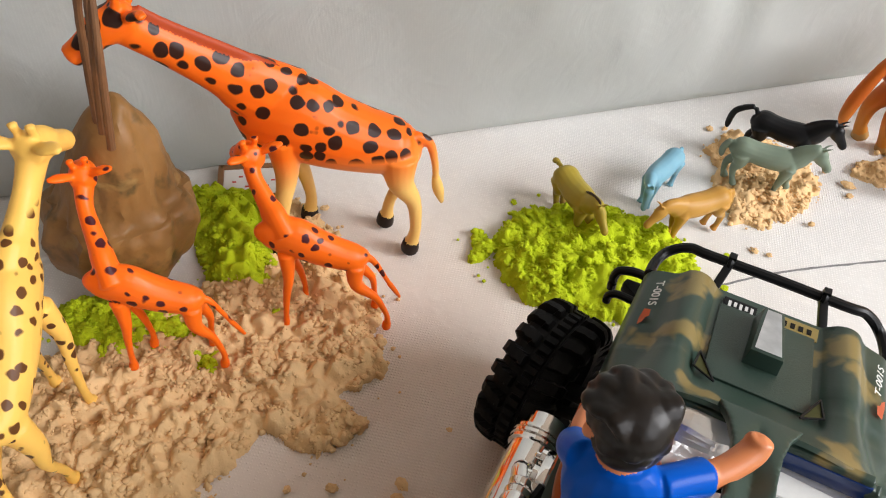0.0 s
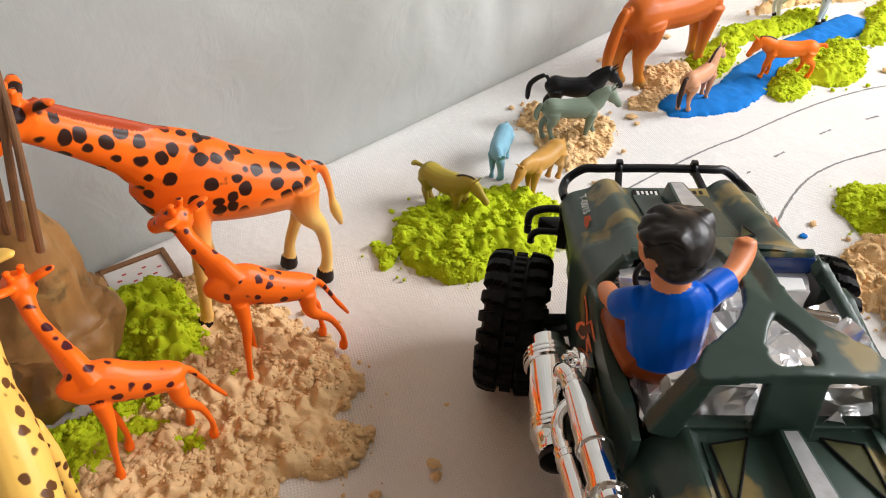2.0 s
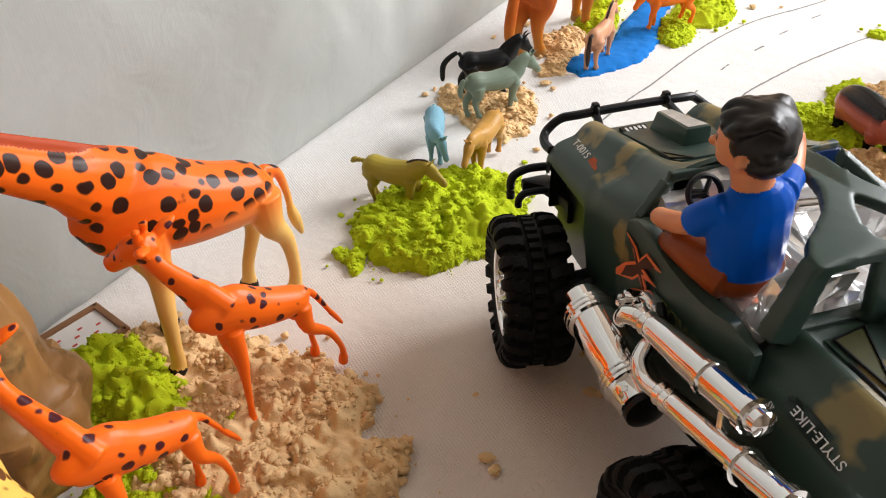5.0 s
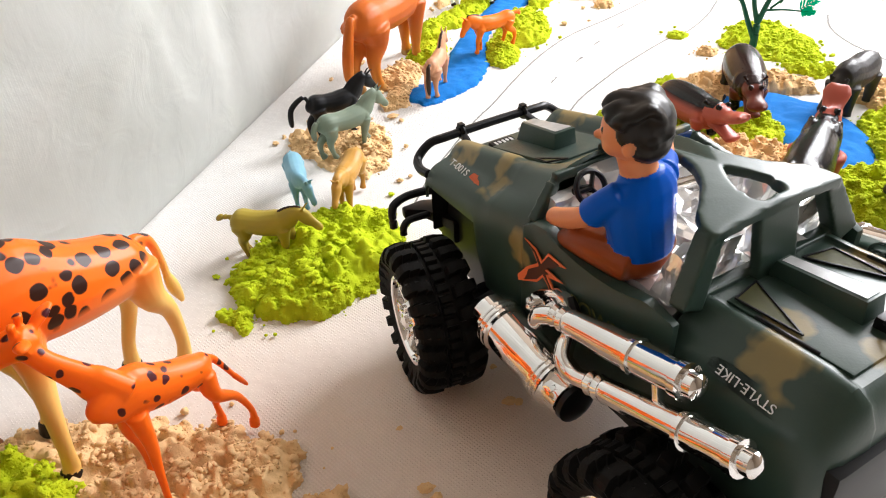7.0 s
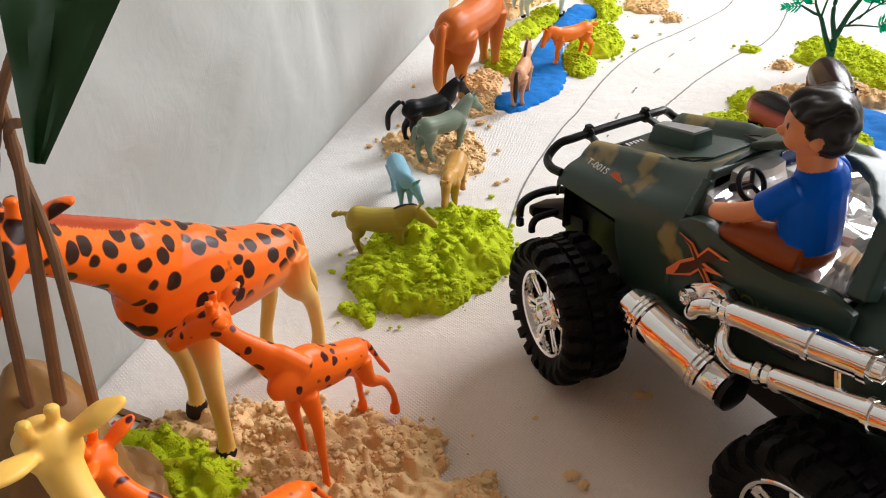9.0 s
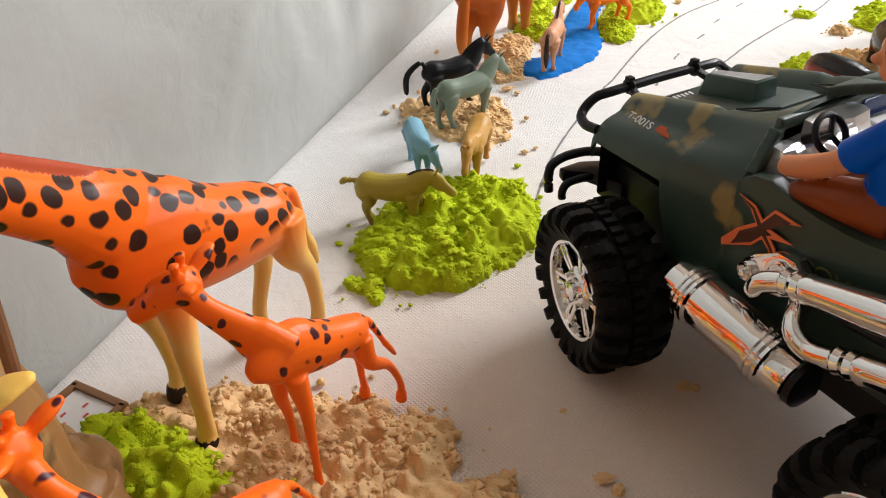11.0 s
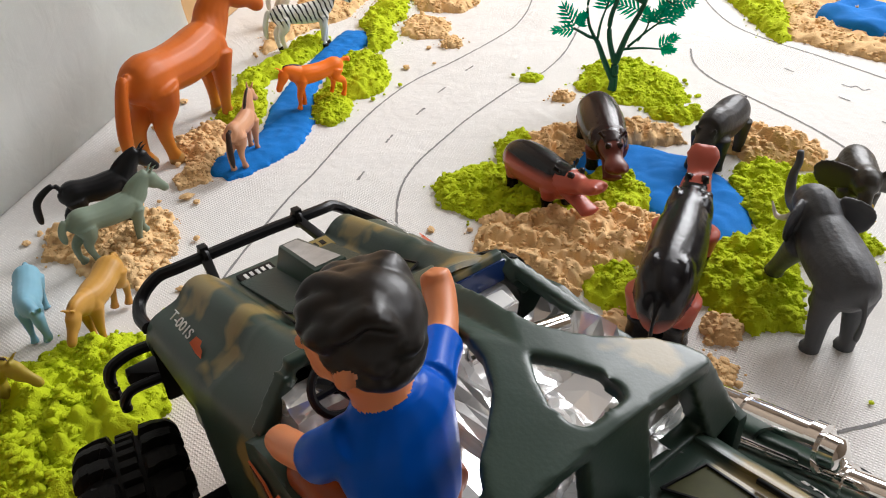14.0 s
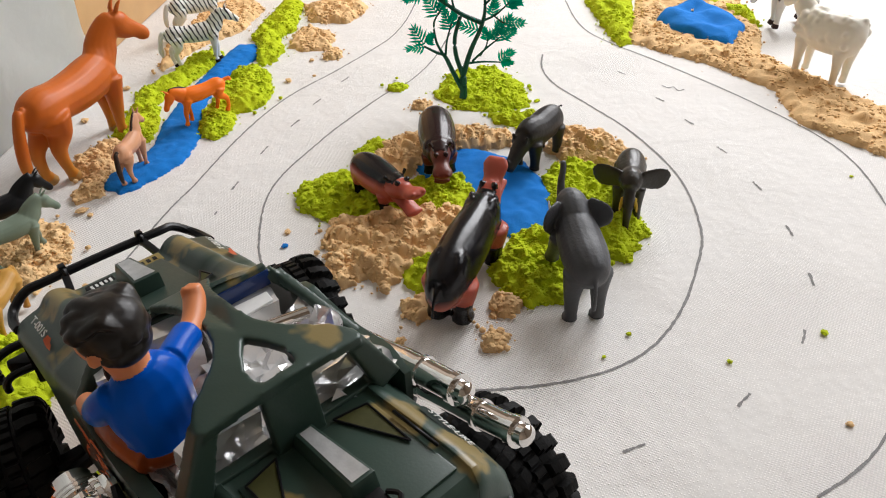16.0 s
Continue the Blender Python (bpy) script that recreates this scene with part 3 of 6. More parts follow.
GREEN, SAND, BLUE = "bright green moulding sand pressed into crumbly grass", "beige moulding sand heaped in crumbly clods", "bright blue moulding sand pressed flat as water"
mound("sand_pile", [(0.020, 0.390), (0.046, 0.350), (0.058, 0.285), (0.056, 0.235), (0.030, 0.226), (0.034, 0.202), (0.008, 0.192), (-0.018, 0.214), (-0.045, 0.190), (-0.072, 0.182), (-0.150, 0.200), (-0.165, 0.262), (-0.120, 0.292), (-0.060, 0.310), (-0.020, 0.335), (0.0, 0.372)], 0.012, "sand", SAND + " under the giraffes", 1, edge=0.008, lump=0.66, cell=0.0135, rough=0.0085, res=0.0010, crumbs=0.8)
mound("green_pile", [(-0.050, 0.412), (-0.020, 0.408), (0.012, 0.394), (0.022, 0.370), (0.015, 0.340), (0.000, 0.316), (-0.016, 0.306), (-0.036, 0.330), (-0.046, 0.370)], 0.026, "green", GREEN + " beside the brown rock", 2, edge=0.014)
mound("green_pile", [(-0.131, 0.317), (-0.111, 0.331), (-0.080, 0.322), (-0.048, 0.316), (-0.028, 0.293), (-0.034, 0.262), (-0.060, 0.272), (-0.088, 0.276), (-0.123, 0.300)], 0.016, "green", GREEN + " under the small giraffe", 3, edge=0.009)
mound("green_tuft", blob(0.001, 0.289, 0.010, 0.013, seed=3), 0.012, "green", "small tuft of bright green moulding sand", 4, edge=0.006, cell=0.007)
mound("green_tuft", blob(-0.038, 0.262, 0.010, 0.009, seed=4), 0.012, "green", "small tuft of bright green moulding sand", 5, edge=0.006, cell=0.007)
mound("green_pile", [(0.176, 0.340), (0.152, 0.322), (0.143, 0.295), (0.152, 0.262), (0.178, 0.247), (0.206, 0.232), (0.243, 0.238), (0.275, 0.262), (0.276, 0.292), (0.250, 0.320), (0.220, 0.338)], 0.020, "green", GREEN + " in front of the small horses", 6, edge=0.016)
mound("green_crumb", [(0.141, 0.331), (0.150, 0.312), (0.140, 0.304), (0.129, 0.306), (0.133, 0.318)], 0.007, "green", "flat crumb of bright green moulding sand on the cloth", 7, edge=0.004, cell=0.006)
mound("sand_pile", [(0.373, 0.388), (0.345, 0.372), (0.330, 0.325), (0.318, 0.300), (0.345, 0.288), (0.380, 0.296), (0.402, 0.309), (0.415, 0.345), (0.400, 0.372)], 0.009, "sand", SAND + " under two small horses", 8, edge=0.008, lump=0.68, cell=0.012, rough=0.009, crumbs=0.9)
mound("sand_pile", [(0.495, 0.346), (0.517, 0.354), (0.541, 0.350), (0.562, 0.336), (0.545, 0.316), (0.504, 0.308), (0.473, 0.308), (0.458, 0.301), (0.441, 0.322), (0.453, 0.332), (0.481, 0.329)], 0.010, "sand", SAND + " beside the blue stream", 9, edge=0.008)
mound("blue_stream", [(0.488, 0.315), (0.468, 0.306), (0.459, 0.289), (0.469, 0.277), (0.481, 0.269), (0.501, 0.258), (0.515, 0.251), (0.535, 0.249), (0.566, 0.250), (0.595, 0.260), (0.640, 0.268), (0.700, 0.268), (0.741, 0.252), (0.776, 0.243), (0.813, 0.258), (0.810, 0.280), (0.767, 0.288), (0.701, 0.294), (0.663, 0.298), (0.627, 0.299), (0.583, 0.297), (0.546, 0.290), (0.514, 0.293), (0.502, 0.306)], 0.006, "blue", BLUE + " of a stream", 10, edge=0.008, lump=0.2, cell=0.03, rough=0.002, res=0.0018, category="sand stream")
mound("green_pile", [(0.652, 0.353), (0.676, 0.351), (0.705, 0.336), (0.775, 0.322), (0.800, 0.304), (0.775, 0.287), (0.728, 0.292), (0.700, 0.303), (0.673, 0.305), (0.660, 0.320), (0.625, 0.322), (0.632, 0.342)], 0.013, "green", GREEN + " along the blue stream", 11, res=0.0016, edge=0.008)
mound("green_pile", [(0.562, 0.340), (0.589, 0.342), (0.636, 0.346), (0.630, 0.316), (0.600, 0.304), (0.570, 0.298), (0.546, 0.302), (0.555, 0.325)], 0.012, "green", GREEN + " along the blue stream", 34, res=0.0014, edge=0.008)
mound("green_pile", [(0.586, 0.259), (0.622, 0.263), (0.688, 0.260), (0.722, 0.260), (0.748, 0.240), (0.707, 0.212), (0.660, 0.200), (0.630, 0.208), (0.616, 0.227), (0.584, 0.222), (0.561, 0.232), (0.566, 0.248)], 0.014, "green", GREEN + " along the blue stream", 12, res=0.0015, edge=0.009)
mound("green_pile", [(0.740, 0.230), (0.789, 0.214), (0.831, 0.232), (0.862, 0.219), (0.965, 0.230), (0.995, 0.254), (0.910, 0.264), (0.830, 0.268), (0.805, 0.252), (0.765, 0.243)], 0.014, "green", GREEN + " along the blue stream", 35, res=0.002, edge=0.009)
mound("sand_pile", [(0.847, 0.214), (0.872, 0.201), (0.842, 0.162), (0.797, 0.160), (0.790, 0.188), (0.803, 0.212)], 0.011, "sand", SAND, 13, res=0.0018)
mound("sand_pile", [(0.954, 0.224), (0.977, 0.185), (0.985, 0.153), (0.941, 0.132), (0.886, 0.152), (0.895, 0.205)], 0.014, "sand", SAND, 14, res=0.002)
mound("sand_pile", blob(0.777, 0.152, 0.015, 0.013, seed=10), 0.009, "sand", "small heap of beige moulding sand on the cloth", 15)
mound("sand_pile", [(0.72, 0.350), (0.80, 0.330), (0.86, 0.290), (0.95, 0.280), (1.0, 0.33), (0.93, 0.36), (0.82, 0.372)], 0.013, "sand", SAND + " behind the zebras", 16, res=0.0024)
mound("green_tuft", blob(0.683, 0.063, 0.012, 0.010, seed=31), 0.006, "green", "small tuft of bright green moulding sand on the road", 41, edge=0.005, cell=0.007)
mound("sand_pile", blob(0.637, 0.033, 0.012, 0.010, seed=32), 0.007, "sand", "small heap of beige moulding sand by the tree", 42, edge=0.005, cell=0.007)
# the round island
mound("blue_pond", [(0.505, 0.028), (0.470, -0.004), (0.420, -0.045), (0.392, -0.062), (0.410, -0.092), (0.468, -0.098), (0.522, -0.070), (0.545, -0.020), (0.535, 0.02)], 0.006, "blue", BLUE + " of a pond", 17, edge=0.008, lump=0.2, cell=0.03, rough=0.002, res=0.002, category="sand pond")
mound("green_pile", [(0.466, 0.130), (0.436, 0.122), (0.416, 0.090), (0.412, 0.050), (0.428, 0.020), (0.430, -0.020), (0.452, -0.030), (0.488, -0.022), (0.490, 0.006), (0.478, 0.044), (0.500, 0.095)], 0.014, "green", GREEN + " round the pond", 18)
mound("green_tuft", [(0.505, 0.085), (0.535, 0.088), (0.562, 0.064), (0.540, 0.055), (0.512, 0.062)], 0.013, "green", "tuft of bright green moulding sand beside the pond", 19, edge=0.007)
mound("sand_pile", [(0.500, 0.075), (0.540, 0.066), (0.574, 0.030), (0.580, -0.058), (0.550, -0.066), (0.536, -0.010), (0.512, 0.020), (0.484, 0.036), (0.480, 0.060)], 0.018, "sand", SAND + " behind the pond", 20)
mound("sand_pile", [(0.545, -0.092), (0.580, -0.115), (0.572, -0.150), (0.540, -0.172), (0.512, -0.160), (0.520, -0.110)], 0.017, "sand", SAND + " behind the pond", 21)
mound("green_pile", [(0.477, -0.086), (0.510, -0.098), (0.520, -0.120), (0.490, -0.160), (0.445, -0.165), (0.405, -0.168), (0.370, -0.148), (0.372, -0.130), (0.410, -0.100)], 0.014, "green", GREEN + " round the pond", 22)
mound("green_pile", [(0.355, -0.040), (0.395, -0.060), (0.418, -0.094), (0.400, -0.112), (0.360, -0.110), (0.322, -0.098), (0.314, -0.074), (0.335, -0.050)], 0.017, "green", GREEN + " under the large hippo", 23)
mound("green_pile", [(0.352, 0.028), (0.372, 0.012), (0.370, -0.010), (0.345, -0.016), (0.316, -0.004), (0.330, 0.012)], 0.015, "green", GREEN, 24, edge=0.008)
mound("sand_pile", [(0.416, 0.088), (0.428, 0.040), (0.436, -0.020), (0.412, -0.044), (0.376, -0.020), (0.352, 0.016), (0.330, 0.034), (0.345, 0.050), (0.328, 0.068), (0.338, 0.094), (0.360, 0.080), (0.380, 0.082), (0.396, 0.094)], 0.018, "sand", SAND + " in front of the pond", 25, lump=0.68, cell=0.013, rough=0.008, crumbs=0.9)
mound("sand_pile", [(0.314, 0.022), (0.328, 0.000), (0.310, -0.010), (0.293, 0.008)], 0.011, "sand", "small heap of beige moulding sand behind the large hippo", 26, edge=0.006)
mound("sand_pile", [(0.325, -0.046), (0.320, -0.066), (0.300, -0.060), (0.305, -0.048), (0.290, -0.036), (0.286, -0.058), (0.266, -0.050), (0.274, -0.038)], 0.010, "sand", "small heap of beige moulding sand behind the large hippo", 27, edge=0.005)
mound("green_pile", [(0.662, 0.022), (0.690, 0.016), (0.722, 0.004), (0.738, -0.046), (0.690, -0.076), (0.634, -0.082), (0.622, -0.040), (0.630, -0.008)], 0.010, "green", GREEN + " round the foot of the plastic tree", 28, edge=0.012)
mound("green_pile", [(0.616, -0.038), (0.624, -0.082), (0.600, -0.088), (0.588, -0.074), (0.594, -0.046)], 0.010, "green", GREEN, 29, edge=0.007)
# the far bank
mound("sand_pile", [(0.820, -0.205), (0.870, -0.220), (0.960, -0.240), (1.05, -0.270), (1.05, -0.36), (0.95, -0.38), (0.840, -0.375), (0.768, -0.352), (0.70, -0.40), (0.622, -0.440), (0.56, -0.455), (0.525, -0.410), (0.560, -0.378), (0.600, -0.345), (0.675, -0.345), (0.740, -0.296)], 0.012, "sand", SAND + " round the second pond", 30, res=0.0026)
mound("blue_pond", [(0.872, -0.250), (0.914, -0.268), (0.930, -0.320), (0.880, -0.352), (0.840, -0.358), (0.780, -0.324), (0.800, -0.290), (0.835, -0.262)], 0.0225, "blue", BLUE + " of a second pond", 31, edge=0.006, lump=0.1, cell=0.03, rough=0.002, res=0.0024, category="sand pond")
mound("green_pile", [(0.980, -0.170), (0.880, -0.182), (0.800, -0.196), (0.812, -0.212), (0.860, -0.222), (0.950, -0.232), (1.02, -0.225)], 0.019, "green", GREEN + " beside the second pond", 32, res=0.0024)
mound("green_pile", [(0.93, -0.335), (0.96, -0.33), (0.92, -0.375), (0.86, -0.380), (0.86, -0.366)], 0.019, "green", GREEN + " beside the second pond", 33, res=0.0024, edge=0.007)


def crumb(x, y, size, mat, name, label, seed, z=0.0):
    bm = bmesh.new()
    bmesh.ops.create_icosphere(bm, subdivisions=3, radius=1.0)
    rnd = random.Random(seed)
    sx, sy = size * rnd.uniform(0.8, 1.5), size * rnd.uniform(0.7, 1.1)
    for v in bm.verts:
        k = 1 + 0.4 * noise.noise(v.co * 1.8 + Vector((seed * 3.1, 0, 0))) + 0.28 * noise.noise(v.co * 5 + Vector((seed * 3.1, 0, 4)))
        v.co = Vector((v.co.x * sx * k, v.co.y * sy * k, max(-0.75, v.co.z) * size * 0.5 * k))
    lift = -min(v.co.z for v in bm.verts)
    thing(name, bm, M[mat], pose(x, y, z + lift - 0.0004, 0, 0, rnd.uniform(0, 180)), label, "crumb", "stray crumbs")


for k, (x, y, s, c) in enumerate(((0.176, 0.351, 0.0028, "green"), (0.264, -0.198, 0.0026, "green"), (0.293, -0.267, 0.0030, "green"),
                                  (0.214, -0.255, 0.0024, "sand"), (0.288, -0.137, 0.0028, "green"), (0.266, -0.118, 0.0018, "green"), (0.497, -0.359, 0.002, "green"), (0.276, 0.017, 0.0042, "sand"),
                                  (0.383, 0.121, 0.0028, "blue"), (0.402, 0.123, 0.0030, "sand"), (0.047, 0.166, 0.0036, "sand"), (0.043, 0.159, 0.0032, "sand"), (0.111, 0.138, 0.0034, "sand"), (0.112, 0.133, 0.0028, "sand"),
                                  (0.600, -0.098, 0.0036, "green"), (0.648, -0.090, 0.004, "green"), (0.300, 0.268, 0.0034, "green"), (0.283, 0.243, 0.0036, "green"), (0.33, 0.262, 0.0022, "sand"), (0.322, 0.268, 0.0026, "sand"),
                                  (0.43, 0.31, 0.004, "sand"), (0.424, 0.30, 0.003, "sand"), (0.50, 0.40, 0.003, "sand"), (0.545, 0.385, 0.0045, "sand"), (0.60, 0.385, 0.004, "sand"), (0.68, 0.372, 0.004, "sand"),
                                  (0.70, 0.19, 0.004, "sand"), (0.76, 0.175, 0.003, "sand"), (0.715, 0.163, 0.0025, "sand"), (0.0, 0.405, 0.004, "sand"), (0.045, 0.375, 0.003, "sand"), (0.075, 0.285, 0.002, "sand"),
                                  (-0.01, 0.178, 0.0028, "sand"), (0.012, 0.173, 0.003, "sand"), (0.08, 0.19, 0.0016, "sand"), (0.135, 0.152, 0.0018, "sand"), (0.36, 0.395, 0.003, "sand"), (0.51, 0.07, 0.0026, "green"))):
    label = {"green": "stray crumb of bright green sand on the cloth", "sand": "stray crumb of beige sand on the cloth", "blue": "stray crumb of bright blue sand on the cloth"}[c]
    crumb(x, y, s * (0.7 if c == "green" else 0.9), c, "sand_crumb", label, k)


def spill(mat, seed, every=0.0060):
    """Loose grains fallen round the edges of the piles of one colour."""
    rnd = random.Random(seed)
    base = bmesh.new()
    bmesh.ops.create_icosphere(base, subdivisions=1, radius=1.0)
    V = [v.co.copy() for v in base.verts]
    F = [[v.index for v in f.verts] for f in base.faces]
    base.free()
    verts, faces = [], []
    for poly in SPILL[mat]:
        for (ax, ay), (bx, by) in zip(poly, poly[1:] + poly[:1]):
            L = math.hypot(bx - ax, by - ay)
            for k in range(int(L / every) + 1):
                t = rnd.random()
                nx, ny = (by - ay) / L, -(bx - ax) / L
                side = 1 if rnd.random() < .5 else -1
                d = rnd.expovariate(1 / .0042) * side
                x, y = ax + (bx - ax) * t + nx * d, ay + (by - ay) * t + ny * d
                r = min(.0026, .0006 + rnd.expovariate(1 / .0007))
                o = len(verts)
                j = Vector((rnd.random() * 9, rnd.random() * 9, 0))
                for c in V:
                    q = c * r * (1 + .4 * noise.noise(c * 1.7 + j))
                    verts.append((x + q.x, y + q.y, q.z * .75 + r * .5))
                faces += [[o + i for i in f] for f in F]
    me = bpy.data.meshes.new("loose_grains")
    me.from_pydata(verts, [], faces)
    for p in me.polygons:
        p.use_smooth = True
    me.materials.append(M[mat])
    colour = {"green": "bright green", "sand": "beige"}[mat]
    thing("loose_grains", me, None, Matrix(), colour + " sand grains spilt round the piles on the cloth", "sand grains", kind="stuff")


spill("sand", 21)
spill("green", 22)


# ---- the toy jeep: x forwards, y to its left ----
JEEP = pose(0.231, 0.173, 0, 0, 0, 46.82)
jeep = empty("toy_jeep", JEEP, "dark green camouflage toy jeep with big black tyres and chrome pipes", "toy car")


def shell(bm, stations, thickness=0.0018):
    """Cross sections (x, half profile of (y, z) from the middle outwards), mirrored and skinned."""
    rows = []
    for x, half in stations:
        half = [(p.y, p.z) for p in smooth_path([(0, y, z) for y, z in half], 3)]
        prof = [(-b, z) for b, z in reversed(half)] + [(b, z) for b, z in half[1:]]
        rows.append([bm.verts.new((x, b, z)) for b, z in prof])
    for a, b in zip(rows, rows[1:]):
        for i in range(len(a) - 1):
            bm.faces.new((a[i], a[i + 1], b[i + 1], b[i]))
    bmesh.ops.recalc_face_normals(bm, faces=bm.faces)
    bmesh.ops.solidify(bm, geom=bm.faces[:], thickness=thickness)
    return rows


def blend(a, b, t):
    return [(p[0] + (q[0] - p[0]) * t, p[1] + (q[1] - p[1]) * t) for p, q in zip(a, b)]


front = [(0, .1045), (.010, .1045), (.018, .1045), (.0235, .1047), (.0255, .1065), (.0290, .1095), (.0335, .1108), (.0380, .1092), (.0415, .1052), (.0440, .1036), (.0515, .1012), (.0552, .0980), (.0568, .0935), (.0568, .0900)]
mid = [(0, .1155), (.010, .1155), (.018, .1155), (.0235, .1157), (.0255, .1178), (.0290, .1212), (.0335, .1226), (.0380, .1208), (.0418, .1155), (.0448, .1122), (.0530, .1088), (.0565, .1040), (.0580, .0970), (.0580, .0920)]
side = mid[:-2] + [(.0585, .085), (.058, .058)]
brow = [(0, .1385), (.010, .1383), (.018, .1380), (.0235, .1375), (.0270, .1369), (.0320, .1358), (.0370, .1340), (.0415, .1314), (.0455, .1276), (.0490, .1228), (.0525, .1165), (.0558, .1085), (.0580, .094), (.058, .058)]
st = [(-.0150, [(b * .985, z - .010) for b, z in front]), (-.0160, [(b, z - .004) for b, z in front]), (-.019, front)]
for k in range(1, 9):
    t = k / 8
    st.append((-.019 - .048 * t, blend(front, mid, t)))
st.append((-.0690, blend(mid, side, .35)))
st.append((-.0740, blend(mid, side, .7)))
for k in range(0, 13):
    t = k / 12
    st.append((-.078 - .030 * t, blend([(b, z + .0020) if z > .1 else (b, z) for b, z in side], brow, t ** 1.15)))
st.append((-.1095, [(y * .985, z - .0012) for y, z in brow]))
bm = bmesh.new()
shell(bm, st)
hood = part("hood", bm, M["jeep"], jeep, "dark green hood with tan camouflage patches")

bm = bmesh.new()
prism(bm, [(-.083, -.021), (-.030, -.021), (-.030, .021), (-.083, .021)], "z", .096, .1079, .0008)
for v in bm.verts:
    if v.co.z > .102:
        v.co.z += .0136 * (-.030 - v.co.x) / .053
part("hood_panel", bm, M["jeep_panel"], hood)

bm = bmesh.new()
prism(bm, [(-.024, -.058), (-.012, -.040), (-.012, .040), (-.024, .058)], "z", .062, .094, .002)
part("front_face", bm, M["black"], jeep, "black radiator front")


def scoop(x0, x1, w0, w1, z0, z1, low):
    bm = bmesh.new()
    top = [bm.verts.new(p) for p in ((x0, -w0, z0), (x0, w0, z0), (x1, w1, z1), (x1, -w1, z1))]
    bot = [bm.verts.new(p) for p in ((x0 + .003, -w0 - .0015, low), (x0 + .003, w0 + .0015, low), (x1 - .002, w1 + .0015, low), (x1 - .002, -w1 - .0015, low))]
    fs = [bm.faces.new(top), bm.faces.new(bot)] + [bm.faces.new((top[i], top[(i + 1) % 4], bot[(i + 1) % 4], bot[i])) for i in range(4)]
    bmesh.ops.bevel(bm, geom=list({e for f in fs for e in f.edges}), offset=.0012, segments=2, profile=.6, affect="EDGES")
    ob = part("scoop", bm, M["jeep"], jeep, "raised scoop with a silver top")
    bm = bmesh.new()
    i = .0014
    v = [bm.verts.new((x, y, z + .0003)) for x, y, z in ((x0 - i, -w0 + i, z0), (x0 - i, w0 - i, z0), (x1 + i, w1 - i, z1), (x1 + i, -w1 + i, z1))]
    bm.faces.new(v)
    bmesh.ops.solidify(bm, geom=bm.faces[:], thickness=.0002)
    part("silver_sticker", bm, M["silver"], ob, "", False)


scoop(-.034, -.066, .0044, .0068, .1195, .1262, .106)


def tri_vent(parent, pts, z, tilt=0.0):
    """A small three-cornered vent: dark rim and sunken tan face."""
    bm = bmesh.new()
    n = len(pts)
    p = [Vector((x, y, z + (x - pts[0][0]) * tilt)) for x, y in pts]
    for i in range(n):
        tube(bm, [p[i], p[(i + 1) % n]], .0005, 6)
    ob = part("vent", bm, M["black"], parent)
    bm = bmesh.new()
    bm.faces.new([bm.verts.new(q - Vector((0, 0, .0002))) for q in p])
    bmesh.ops.solidify(bm, geom=bm.faces[:], thickness=.0004)
    part("vent_face", bm, M["moss_ink"], ob, "", False)


for s in (1, -1):
    tri_vent(hood, [(-.0725, s * .0240), (-.0835, s * .0252), (-.0885, s * .0165)], .1206, -.30)

bm = bmesh.new()
box(bm, -.0320, -.0240, -.022, -.005, .1055, .1080, .0006)
plate = part("number_plate", bm, M["tan"], hood, "small tan plate with dark bars", False)
bm = bmesh.new()
for k in range(4):
    box(bm, -.0295, -.0265, -.019 + k * .0036, -.0170 + k * .0036, .1079, .1083)
part("plate_bar", bm, M["black"], plate, "", False)
bm = bmesh.new()
box(bm, -.0320, -.0250, .005, .020, .1055, .1078, .0006)
plate = part("side_plate", bm, M["black"], hood, "worn dark plate with silver bars", False)
bm = bmesh.new()
for k in range(5):
    box(bm, -.0305 + .0008 * (k % 2), -.0270, .0065 + k * .0025, .0078 + k * .0025, .1077, .1081)
part("plate_bar", bm, M["silver"], plate, "", False)

# roof rack bar over the nose
bm = bmesh.new()
path = smooth_path([(-.018, .055, .0960), (-.007, .0545, .0945), (.0015, .0505, .0960), (.0025, .042, .1022), (0.0, .032, .1045), (0, 0, .1050), (0, -.032, .1045), (.0025, -.042, .1022), (.0015, -.0505, .0960), (-.007, -.0545, .0945), (-.018, -.055, .0960)], 6)
tube(bm, path, .0026, 10)
rack = part("nose_bar", bm, M["black"], jeep, "black tubular bar across the nose")
for s in (.022, -.022):
    bm = bmesh.new()
    ring(bm, (0, s, .1048), (0, 1, 0), .0030, .0016, 16, 6)
    beam(bm, (-.001, s, .1045), (-.018, s * 1.15, .1000), .004, .003, bevel=.0006)
    box(bm, -.002, .002, s - .0018, s + .0018, .105, .1100, .0006)
    part("bar_clamp", bm, M["black"], rack)

